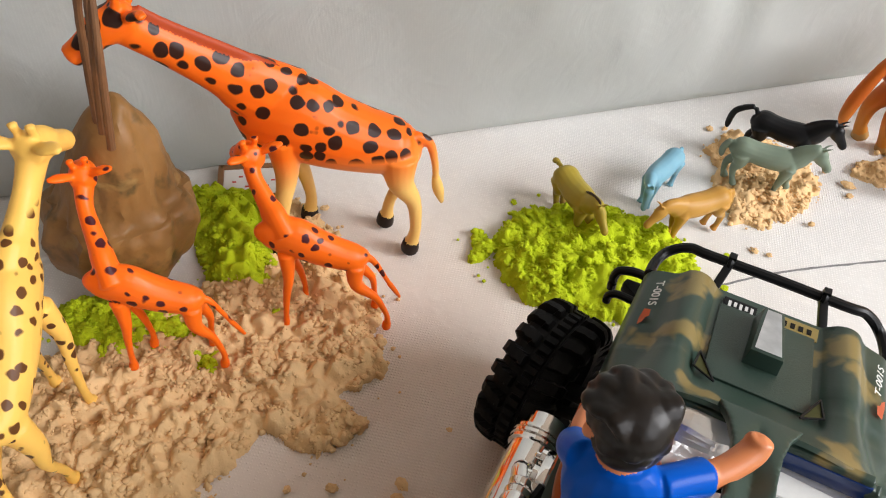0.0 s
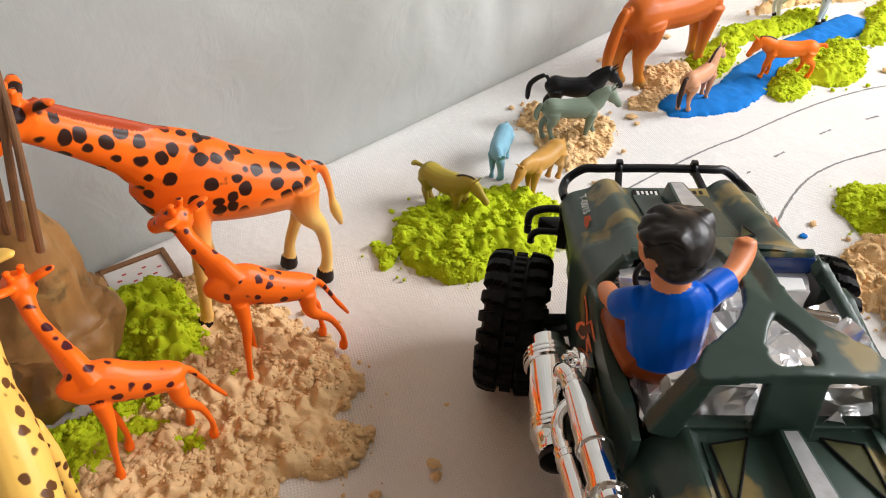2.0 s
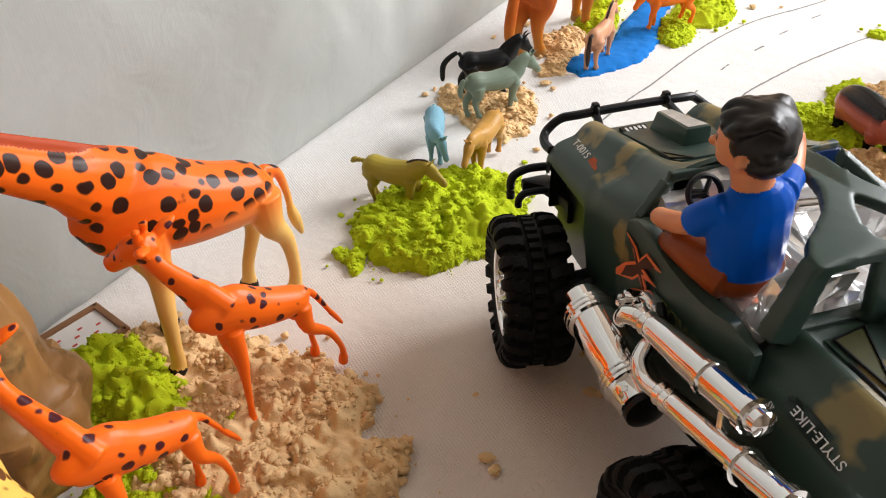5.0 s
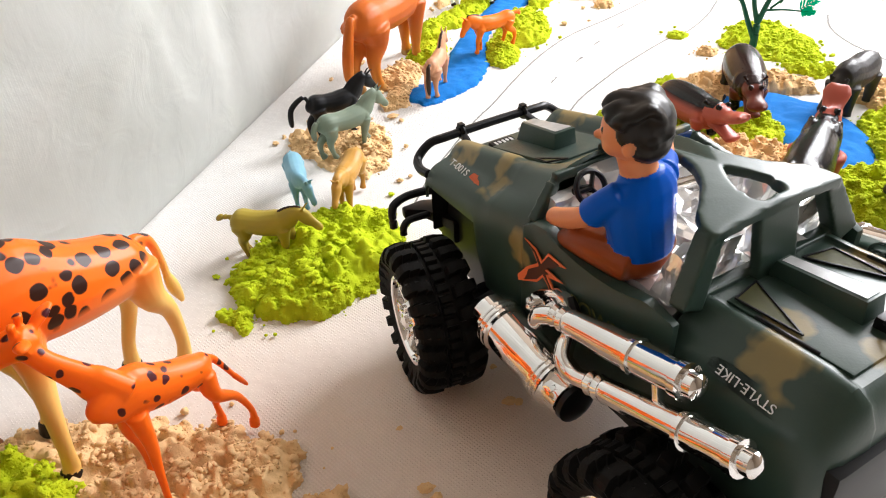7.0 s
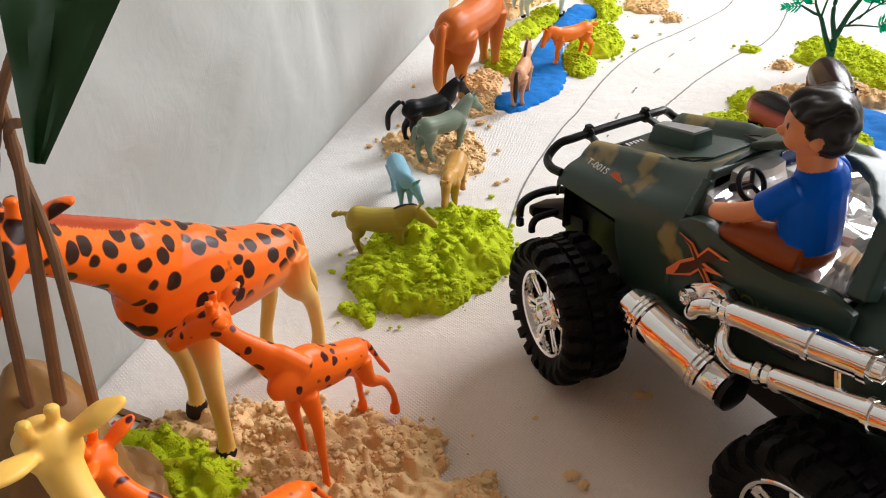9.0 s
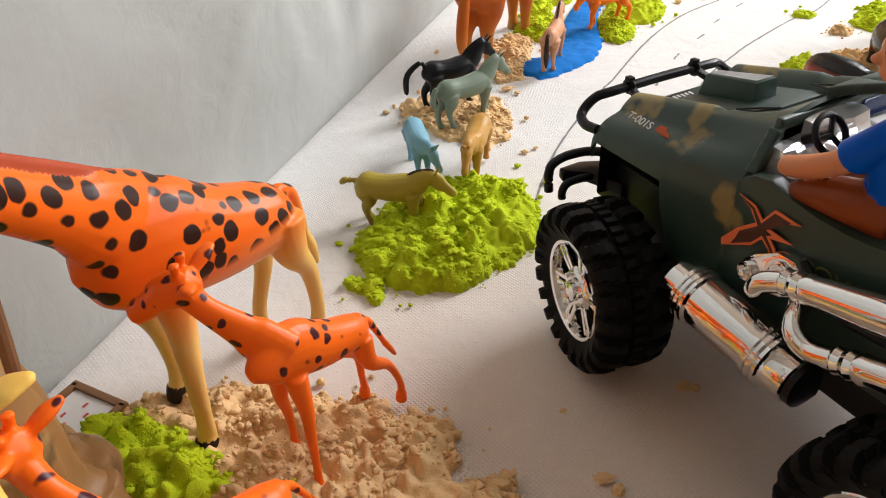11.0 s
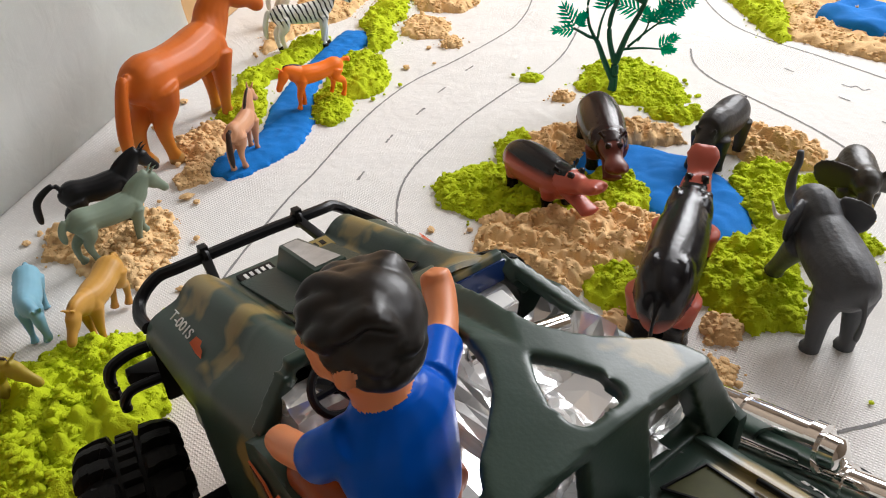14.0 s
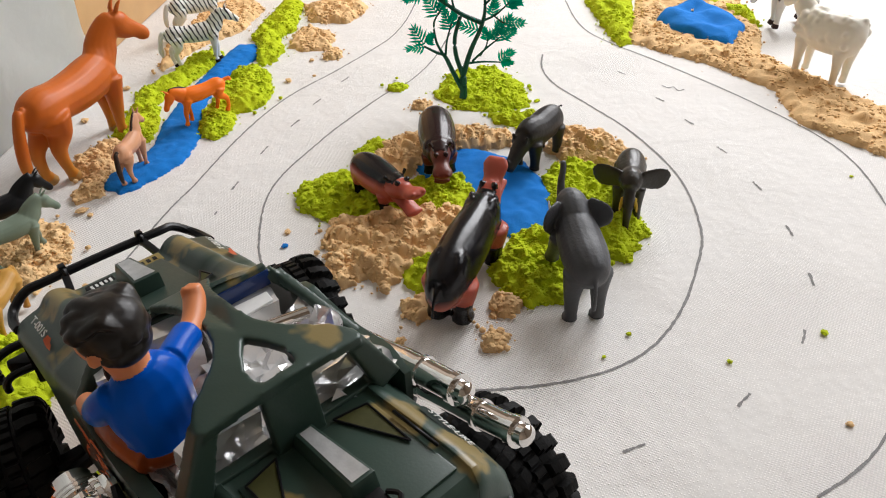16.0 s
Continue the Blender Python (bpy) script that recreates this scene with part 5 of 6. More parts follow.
HC = Vector((.003, .005, .0620))                           # head centre above the seat
HK = .83


def hp(x, y, z):
    return HC + FACE @ Vector((x, y, z)) * HK


def head_ball(x, y, z, rx, ry, rz):
    d.ball(hp(x, y, z), rx * HK, ry * HK, rz * HK, FACE)


d.paint(DOLL["trousers"])
for s in (1, -1):
    d.skin([((-.006, s * .007, .006), .0095, .0095), ((.008, s * .010, .007), .0088, .0085), ((.024, s * .011, .003), .0066, .0064), ((.032, s * .011, -.008), .0058, .0056), ((.034, s * .011, -.016), .006, .005)])
d.ball((-.002, 0, .006), .0125, .0155, .0095)
d.paint(DOLL["shirt"])
d.skin([((-.003, 0, .009), .0142, .0118), ((-.002, 0, .018), .0156, .0118), ((-.001, .001, .028), .0168, .0112), ((-.001, .001, .037), .0156, .0098), ((0, .002, .0440), .0096, .0080)], 16, (1, 0, 0))
d.skin([((0, .0122, .0370), .0062, .0062), ((.005, .0155, .0315), .0061, .0061), ((.010, .0158, .0255), .0066, .0066)])
d.skin([((0, -.0112, .0375), .0062, .0062), ((.006, -.0180, .0360), .0061, .0061), ((.0115, -.0245, .0338), .0066, .0066)])
d.paint(DOLL["skin"])
d.skin([((.009, .0157, .0260), .0047, .0047), ((.017, .0152, .0195), .0045, .0045), ((.028, .0145, .0135), .0048, .0043), ((.0345, .0140, .0115), .0040, .0036)])
d.skin([((.0105, -.0240, .0338), .0049, .0049), ((.017, -.0310, .0350), .0046, .0046), ((.0245, -.0370, .0375), .0048, .0048), ((.0275, -.0382, .0420), .0044, .0038)])
d.ball((.0270, -.0350, .0405), .0020, .0020, .0035)
d.skin([((0, 0, .0365), .0080, .0076), ((.001, .002, .043), .0072, .0072), ((.002, .004, .052), .0078, .0078)])
head_ball(.0015, 0, -.0005, .0138, .0132, .0150)
head_ball(.0075, 0, -.0080, .0068, .0085, .0058)
head_ball(.0158, 0, -.0045, .0024, .0024, .0022)
for s in (1, -1):
    head_ball(.0020, s * .0134, -.0045, .0026, .0020, .0038)
d.paint(DOLL["hair"])
head_ball(-.0025, 0, .0040, .0148, .0148, .0135)
head_ball(-.0060, 0, -.0050, .0108, .0138, .0098)
for s in (1, -1):
    head_ball(.0030, s * .0118, .0030, .0050, .0026, .0068)
# wavy locks swept over the crown and down the nape
rnd = random.Random(14)
for k in range(9):
    a = radians(-88 + 22 * k)
    y = .0118 * math.sin(a)
    front = .0050 + .0070 * math.cos(a)
    w = .0014 * (1 if k % 2 else -1)
    d.skin([(hp(-.0135, y * .55, .0045), .0016, .0014), (hp(-.0065, y * .85 + w, .0138), .0030, .0020), (hp(.0010, y * 1.02 - w, .0146 - .0035 * abs(math.sin(a))), .0030, .0022), (hp(front - .002, y * 1.08 + w, .0128 - .0040 * abs(math.sin(a))), .0033, .0027), (hp(front + .0018, y * 1.10 - w, .0090 - .0030 * abs(math.sin(a))), .0022, .0020)], 10)
for k in range(13):
    a, e = radians(100 + 160 * ((k * .618) % 1)), -.70 + 1.4 * k / 12
    r = .0110 * math.cos(e)
    head_ball(-.0020 + r * math.cos(a), r * math.sin(a), .0010 + .0115 * math.sin(e), rnd.uniform(.0046, .0058), rnd.uniform(.0046, .0058), rnd.uniform(.0036, .0048))
d.paint(DOLL["eye"])
for s in (1, -1):
    d.ball(hp(.0140, s * .0050, .0000), .0007, .0008, .0011, FACE)
DOLLM = d.done("driver_doll", 4)
thing("driver_doll", DOLLM, None, JEEP @ pose(-.1580, .0380, .1150, 0, 0, 4), "plastic driver doll with black hair, blue shirt and brown trousers", "doll")


# ---- moulded animals: x forwards, z up ----
def plastic(name, color, rough=0.4, **kw):
    return material(name, color, rough, spec=kw.pop("spec", 0.24), vary=kw.pop("vary", 0.1), size=kw.pop("size", 70), bump=kw.pop("bump", 0.06), bump_size=300, sss=0.05, **kw)


def legs(t, pts, k):
    """A leg from a list of (x, y, z, radius)."""
    t.skin([((x * k, y * k, z * k), r * k, r * k) for x, y, z, r in pts], 10, (1, 0.02, 0))


def horse(name, H, coat, mane=None, hoof=None, neck_up=40, neck_len=.56, head_tilt=-45, stride=0.06, tail=(-.66, .40), label="", category="toy horse", at=None, group="small horses", thick=1.0, neck_yaw=0.0, tail_paint=None, relax=3, ears=1.0, long=1.0, leg=1.25, head=1.0, step=0.0, deep=1.0, tail_up=0.0):
    """A horse; H is its height at the withers. Angles of neck and head in degrees above the level."""
    k, w = H, thick
    t = Toy(max(0.0007, H * 0.015))
    t.paint(coat)

    def S(x, z, hw, hh):
        return ((x * k * long, 0, z * k), hw * k * w, hh * k * deep)
    # barrel, croup and breast
    t.skin([S(-.55, .82, .05, .07), S(-.50, .80, .135, .155), S(-.38, .785, .185, .215), S(-.2, .765, .180, .200), S(0, .745, .190, .215), S(.18, .755, .185, .230), S(.33, .765, .155, .225), S(.42, .75, .10, .16), S(.455, .74, .05, .08)], 16)
    a, h = radians(neck_up), radians(head_tilt)
    base = Vector((.36 * long - .04, 0, .80))
    along = Vector((math.cos(a), 0, math.sin(a)))
    poll = base + along * neck_len
    crest = Vector((-math.sin(a), 0, math.cos(a)))

    def N(p):
        f = min(1, max(0, (p - base).dot(along)) / neck_len)
        return (base + Matrix.Rotation(neck_yaw * f, 3, "Z") @ (p - base)) * k
    arch = crest * .035
    t.skin([(N(base - along * .10), .150 * k * w, .200 * k), (N(base + along * neck_len * .25), .125 * k * w, .205 * k), (N(base + along * neck_len * .55 + arch), .100 * k * w, .170 * k), (N(base + along * neck_len * .85 + arch), .085 * k * w, .135 * k), (N(poll + arch * .4), .072 * k * w, .095 * k)], 14)
    fwd = Vector((math.cos(h), 0, math.sin(h)))
    top = Vector((-math.sin(h), 0, math.cos(h)))
    L = .40 * head

    def D(u, v, y=0.0):
        return N(poll + fwd * u * L + top * v * L + Vector((0, y, 0)))
    t.skin([(D(-.10, .02), .070 * k * head, .080 * k * head), (D(.12, -.06), .092 * k * head, .125 * k * head), (D(.38, -.09), .080 * k * head, .112 * k * head), (D(.66, -.05), .060 * k * head, .078 * k * head), (D(.92, -.06), .060 * k * head, .070 * k * head), (D(1.04, -.08), .040 * k * head, .045 * k * head)], 12)
    for s in (1, -1):
        t.ball(D(.20, -.14, s * .050 * head), .062 * k * head, .035 * k * head, .062 * k * head)
        t.skin([(D(-.06, .18, s * .050), .030 * k * ears, .022 * k * ears), (D(-.08, .18 + .17 * ears, s * .062), .026 * k, .016 * k), (D(-.05, .18 + .32 * ears, s * .066), .008 * k, .008 * k)], 8, (1, 0, 0))
    F, B = .34 * long, -.40 * long

    def limb(pts):
        legs(t, [(x, y, z, r * leg) for x, y, z, r in pts], k)
    for s in (1, -1):
        t.ball(((B + .03) * k, s * .085 * w * k, .72 * k), .165 * k, .118 * k, .20 * k)
        t.ball(((F - .01) * k, s * .082 * w * k, .70 * k), .120 * k, .105 * k, .19 * k)
    g = step
    for s, dx in ((1, stride), (-1, -stride)):
        lift = g if s > 0 else 0
        limb([(F, s * .09, .68, .108), (F + .01 + dx * .4, s * .10, .50, .074), (F + .02 + dx * .8, s * .10, .34, .056), (F + .01 + dx, s * .10, .15 + lift, .038), (F + .02 + dx, s * .10, .08 + lift, .046)])
        limb([(B + .04, s * .09, .72, .145), (B + .06, s * .10, .54, .100), (B - .06 - dx * .7, s * .10, .37, .058), (B - .04 - dx, s * .10, .15, .040), (B - .01 - dx, s * .10, .08, .047)])
    t.paint(hoof or coat)
    for s, dx in ((1, stride), (-1, -stride)):
        lift = g if s > 0 else 0
        limb([(F + .025 + dx, s * .10, .065 + lift, .048), (F + .045 + dx, s * .10, .005 + lift, .060)])
        limb([(B - .005 - dx, s * .10, .065, .048), (B + .02 - dx, s * .10, .005, .060)])
    t.paint(tail_paint or mane or coat)
    e = .54 * (1 - long)
    x1, z1 = tail
    t.skin([(((e - .50) * k, 0, .88 * k), .035 * k, .035 * k), (((e - .60) * k, 0, (.87 + tail_up) * k), .048 * k, .048 * k), (((e + x1 * .55 - .30 - tail_up * .5) * k, 0, (.87 + z1) / 2 * k + (.03 + tail_up) * k), .062 * k, .062 * k), (((e + x1) * k, 0, (z1 * .8 + .17) * k), .055 * k, .055 * k), (((e + x1 + .02) * k, 0, z1 * k), .022 * k, .022 * k)], 10, (1, 0, 0))
    if mane:
        t.paint(mane)
        c = [base + along * neck_len * f + crest * r for f, r in ((.05, .19), (.35, .205), (.65, .185), (.92, .145), (1.08, .10))]
        t.skin([(N(p), .022 * k * (.7 if i in (0, 4) else 1.2), .038 * k) for i, p in enumerate(c)], 8)
    return thing(name, t.done(name, relax), None, at, label, category, group)


def giraffe(name, k, coat, leg, hoof, head, bend, label, at, mane=None, rear=.10, stride=.008, group="giraffes", voxel=.0011, slim=1.0, ear=1.0, short=1.0, kick=0.0, hk=1.0, tail=((-.053, .081), (-.057, .066), (-.058, .054), (-.060, .044), (-.063, .032)), wide=1.0):
    """A giraffe about 0.13 k high at the withers; head: place of the poll (x, y, z)."""
    t = Toy(voxel)
    t.paint(coat)

    def S(x, z, hw, hh, y=0):
        return ((x * k * short, y * k, z * k), hw * k, hh * k)

    def T(x, z, hw, hh):
        return S(x, z + hh * (1 - slim), hw * slim, hh * slim)
    t.skin([T(-.047, .080, .005, .006), T(-.043, .079, .012, .013), T(-.034, .0785, .0175, .0165), T(-.014, .083, .0195, .0200), T(.006, .090, .0205, .0235), T(.024, .0985, .0195, .0270), T(.040, .1010, .0165, .0240), T(.052, .1020, .012, .0170), T(.057, .1020, .006, .009)], 20)
    b, h = Vector((.034 * k * short, 0, .113 * k)), Vector(head)
    m1 = b.lerp(h, .35) + Vector(bend) * .6
    m2 = b.lerp(h, .7) + Vector(bend)
    t.skin([(b - (h - b) * .08, .0145 * k * slim, .0220 * k * slim), (b.lerp(m1, .6), .0120 * k * slim ** .6, .0175 * k * slim ** .6), (m1, .0098 * k * slim ** .5, .0130 * k * slim ** .5), (m2, .0082 * k * slim ** .6, .0098 * k * slim ** .6), (h, .0078 * k * hk ** .5, .0092 * k * hk ** .5)], 14)
    f = (h - b)
    f.z = 0
    f.normalize()
    side = Vector((-f.y, f.x, 0))
    K = k * hk

    def P(u, v, w):
        return h + (f * u + side * v + Vector((0, 0, w))) * K
    t.skin([(P(-.006, 0, .003), .0085 * K, .0085 * K), (P(.006, 0, .000), .0088 * K, .0092 * K), (P(.016, 0, -.007), .0066 * K, .0066 * K), (P(.025, 0, -.013), .0062 * K, .0058 * K)], 12)
    for s in (1, -1):
        t.skin([(P(-.004, s * .006, .006), .0034 * K, .0022 * K), (P(-.008, s * (.006 + .007 * ear), .010), .0046 * K * ear, .0024 * K), (P(-.011, s * (.006 + .013 * ear), .012), .0022 * K, .0014 * K)], 8)
        t.skin([(P(.001, s * .0035, .007), .0026 * K, .0026 * K), (P(-.001, s * .0042, .014), .0022 * K, .0022 * K), (P(-.001, s * .0044, .0165), .0030 * K, .0030 * K)], 8, (1, 0, 0))
    t.paint(leg)
    for s, dx in ((1, stride), (-1, -stride)):
        q = slim
        t.skin([S(.031, .092, .0110 * q, .0110 * q, s * .010 * q), S(.031, .066, .0070 * q, .0070 * q, s * .0115), S(.030 + dx * .6, .046, .0050 * q, .0050 * q, s * (.0120 + .0035 * (wide - 1))), S(.030 + dx, .022, .0038 * q, .0038 * q, s * (.0125 + .0060 * (wide - 1))), S(.031 + dx, .009, .0044 * q, .0044 * q, s * (.0125 + .0060 * (wide - 1)))], 10, (1, .02, 0))
        t.skin([S(-.035, .078, .0120 * q, .0120 * q, s * .009 * q), S(-.036, .060, .0085 * q, .0085 * q, s * .0115), S(-.041 - dx * .4 - kick * .45, .044, .0050 * q, .0050 * q, s * .0120), S(-.038 - dx - kick * .85, .022, .0038 * q, .0038 * q, s * .0125), S(-.036 - dx - kick, .009, .0044 * q, .0044 * q, s * .0125)], 10, (1, .02, 0))
    t.paint(hoof)
    for s, dx in ((1, stride), (-1, -stride)):
        t.skin([S(.0315 + dx, .0085, .0056 * q, .0056 * q, s * (.0125 + .0060 * (wide - 1))), S(.0325 + dx, .001, .0066 * q, .0062 * q, s * (.0125 + .0060 * (wide - 1)))], 10, (1, .02, 0))
        t.skin([S(-.0355 - dx - kick, .0085, .0056 * q, .0056 * q, s * .0125), S(-.0345 - dx - kick, .001, .0066 * q, .0062 * q, s * .0125)], 10, (1, .02, 0))
    t.paint(coat)
    t.skin([S(-.044, .086, .0034, .0034), S(*tail[0], .0030, .0030), S(*tail[1], .0024, .0024), S(*tail[2], .0022, .0022)], 8, (1, 0, 0))
    t.paint(leg)
    t.skin([S(*tail[2], .0026, .0026), S(*tail[3], .0038 if wide > 1.8 else .0024, .0038 if wide > 1.8 else .0024), S(*tail[4], .0016, .0016)], 8, (1, 0, 0))
    if mane:
        t.paint(mane)
        up = Vector((-.35, 0, .9)) * .013 * k
        t.skin([(b + up * 1.4 - (h - b) * .05, .0022 * k, .003 * k), (m1 + up * 1.05, .0024 * k, .0042 * k), (m2 + up * .85, .0022 * k, .0036 * k), (h + up * .55 - f * .006 * k, .002 * k, .003 * k)], 8)
    return thing(name, t.done(name, 4), None, at, label, "toy giraffe", group)


DARK = (0.030, 0.010, 0.006)
ad_coat = spotted(low_paint(plastic("orange_giraffe_coat", (0.94, 0.150, 0.009), 0.36), .056, .088, (0.80, 0.42, 0.11)), 96, .40, DARK, .080, loose=0.62)
ad_leg = low_paint(plastic("cream_giraffe_leg", (0.95, 0.185, 0.012), 0.36), .058, .084, (0.80, 0.49, 0.14))
blackhoof = plastic("dark_hoof", (0.02, 0.012, 0.009), 0.5)
or_plain = plastic("orange_giraffe_plastic", (0.94, 0.148, 0.008), 0.36)
yg_coat = spotted(plastic("orange_young_coat", (0.94, 0.148, 0.008), 0.36), 122, .265, (0.06, 0.008, 0.012), .030)
bg_coat = spotted(plastic("orange_baby_coat", (0.94, 0.148, 0.008), 0.36), 118, .285, (0.06, 0.008, 0.012), .030)
yl_coat = spotted(plastic("yellow_giraffe_coat", (0.88, 0.52, 0.11), 0.4), 120, .32, (0.12, 0.045, 0.012), .0, .116, loose=0.6)
yl_plain = spotted(plastic("yellow_giraffe_plastic", (0.88, 0.52, 0.11), 0.4), 130, .30, (0.09, 0.035, 0.012), .012, loose=0.6)
mane_b = plastic("giraffe_mane", (0.40, 0.055, 0.012), 0.5)

giraffe("toy_giraffe", 1.0, ad_coat, ad_leg, blackhoof, (.098, .022, .170), (0.003, 0, .002), "large orange plastic giraffe with brown patches and cream legs", pose(.053, .344, .002, 0, 0, 167), mane_b, wide=2.0)
giraffe("toy_giraffe", .64, yg_coat, or_plain, or_plain, (.036, -.023, .102), (.003, 0, .002), "young orange plastic giraffe with small dark spots", pose(.029, .282, .003, 0, 0, 163), voxel=.0007, slim=.72, wide=1.75, stride=.007, kick=.024, short=.88, hk=1.22, tail=((-.052, .080), (-.060, .066), (-.068, .050), (-.074, .040), (-.079, .031)))
giraffe("toy_giraffe", .60, bg_coat, or_plain, or_plain, (.0293, -.0364, .1015), (.003, 0, .001), "young orange plastic giraffe standing on green sand", pose(-.058, .268, .010, 0, 0, 168), voxel=.0007, slim=.74, kick=.012, short=.86, hk=1.25, tail=((-.052, .080), (-.060, .066), (-.068, .050), (-.074, .040), (-.079, .031)))
giraffe("toy_giraffe", .86, yl_coat, yl_plain, yl_plain, (.0744, -.0105, .134), (.002, .001, -.002), "yellow plastic giraffe with brown spots in the sand", pose(-.117, .233, .002, 0, 0, 80), voxel=.001, ear=1.25, slim=.72, hk=1.08)

# small horses by the green pile
olive = low_paint(plastic("olive_horse", (0.36, 0.27, 0.035), 0.45), .002, .012, (0.30, 0.18, 0.03))
dkb = plastic("dark_brown_mane", (0.035, 0.018, 0.012), 0.5)
horse("toy_horse", .036, olive, dkb, None, 24, .48, -44, .05, (-.82, .80), "olive yellow plastic horse grazing at the green pile", at=pose(.209, .325, -.001, 0, -4, -86), tail_paint=olive, thick=1.42, long=1.18, head=1.15, leg=1.45, deep=1.1)
blue_c = plastic("light_blue_donkey", (0.19, 0.38, 0.48), 0.45)
horse("toy_donkey", .033, blue_c, None, None, 2, .44, -50, .03, (-.60, .30), "light blue plastic donkey with big ears", "toy donkey", pose(.280, .336, 0, 0, 0, 212), ears=1.7, thick=1.25, long=1.25, neck_yaw=.35, head=1.15, leg=1.3)
tan_c = low_paint(plastic("golden_horse", (0.48, 0.25, 0.05), 0.4), .001, .01, (0.48, 0.22, 0.05))
horse("toy_horse", .036, tan_c, None, None, 12, .46, -50, .05, (-.62, .30), "golden tan plastic horse with lowered head", at=pose(.284, .294, .002, 0, 0, 186), thick=1.25, long=1.2, head=1.15, leg=1.3)
blk = plastic("black_horse", (0.008, 0.008, 0.009), 0.35)
horse("toy_horse", .041, blk, blk, None, 42, .52, -52, .07, (-.92, .42), "black plastic horse with a raised tail", at=pose(.383, .345, .003, 0, 0, -46), thick=1.15, long=1.10, head=1.05, leg=1.3, tail_up=.14)
gry = plastic("grey_green_horse", (0.19, 0.24, 0.18), 0.45)
horse("toy_horse", .039, gry, gry, None, 40, .50, -50, .09, (-.66, .50), "grey green plastic horse striding over beige sand", at=pose(.354, .323, .004, 0, 0, -37), thick=1.2, long=1.22, head=1.1, leg=1.3, step=.10)
# the large brown horse and the foals
brown = low_paint(plastic("chestnut_horse", (0.52, 0.115, 0.012), 0.42), .012, .046, (0.56, 0.21, 0.028))
hooftan = plastic("tan_hoof", (0.45, 0.25, 0.08), 0.45)
horse("toy_horse", .088, brown, None, hooftan, 52, .56, -36, .06, (-.74, .22), "large chestnut brown plastic horse with tan lower legs", at=pose(.532, .344, 0, 0, 0, -8), thick=1.12, neck_yaw=-.40, long=1.46, leg=1.36, deep=1.04, head=1.14)
pink = plastic("pale_tan_foal", (0.58, 0.29, 0.16), 0.45)
horse("toy_foal", .038, pink, dkb, None, 55, .50, -42, .07, (-.64, .14), "pale tan plastic foal with a dark mane in the blue stream", "toy horse", pose(.491, .284, .003, 0, 0, 0), "foals by the stream", thick=.95, tail_paint=dkb, long=1.22, leg=1.2)
orf = plastic("orange_foal", (0.93, 0.19, 0.012), 0.4)
horse("toy_foal", .037, orf, dkb, None, 22, .46, -62, .12, (-.74, .80), "bright orange plastic foal with a dark mane", "toy horse", pose(.599, .253, .006, 0, 0, 138), "foals by the stream", tail_paint=orf, thick=1.15, long=1.36, head=1.12)
zeb = banded(plastic("zebra_coat", (0.78, 0.78, 0.74), 0.42), 62, (0.02, 0.02, 0.022), lo=0.74, zmin=.026)
zebleg = plastic("zebra_leg", (0.72, 0.72, 0.68), 0.42)
for x, y, a in ((.749, .308, -62), (.850, .340, -52)):
    horse("toy_zebra", .049, zeb, None, blackhoof, 44, .52, -38, .05, (-.70, .30), "white plastic zebra with black stripes", "toy zebra", pose(x, y, .002, 0, 0, a), "zebras", tail_paint=zebleg, long=1.25)


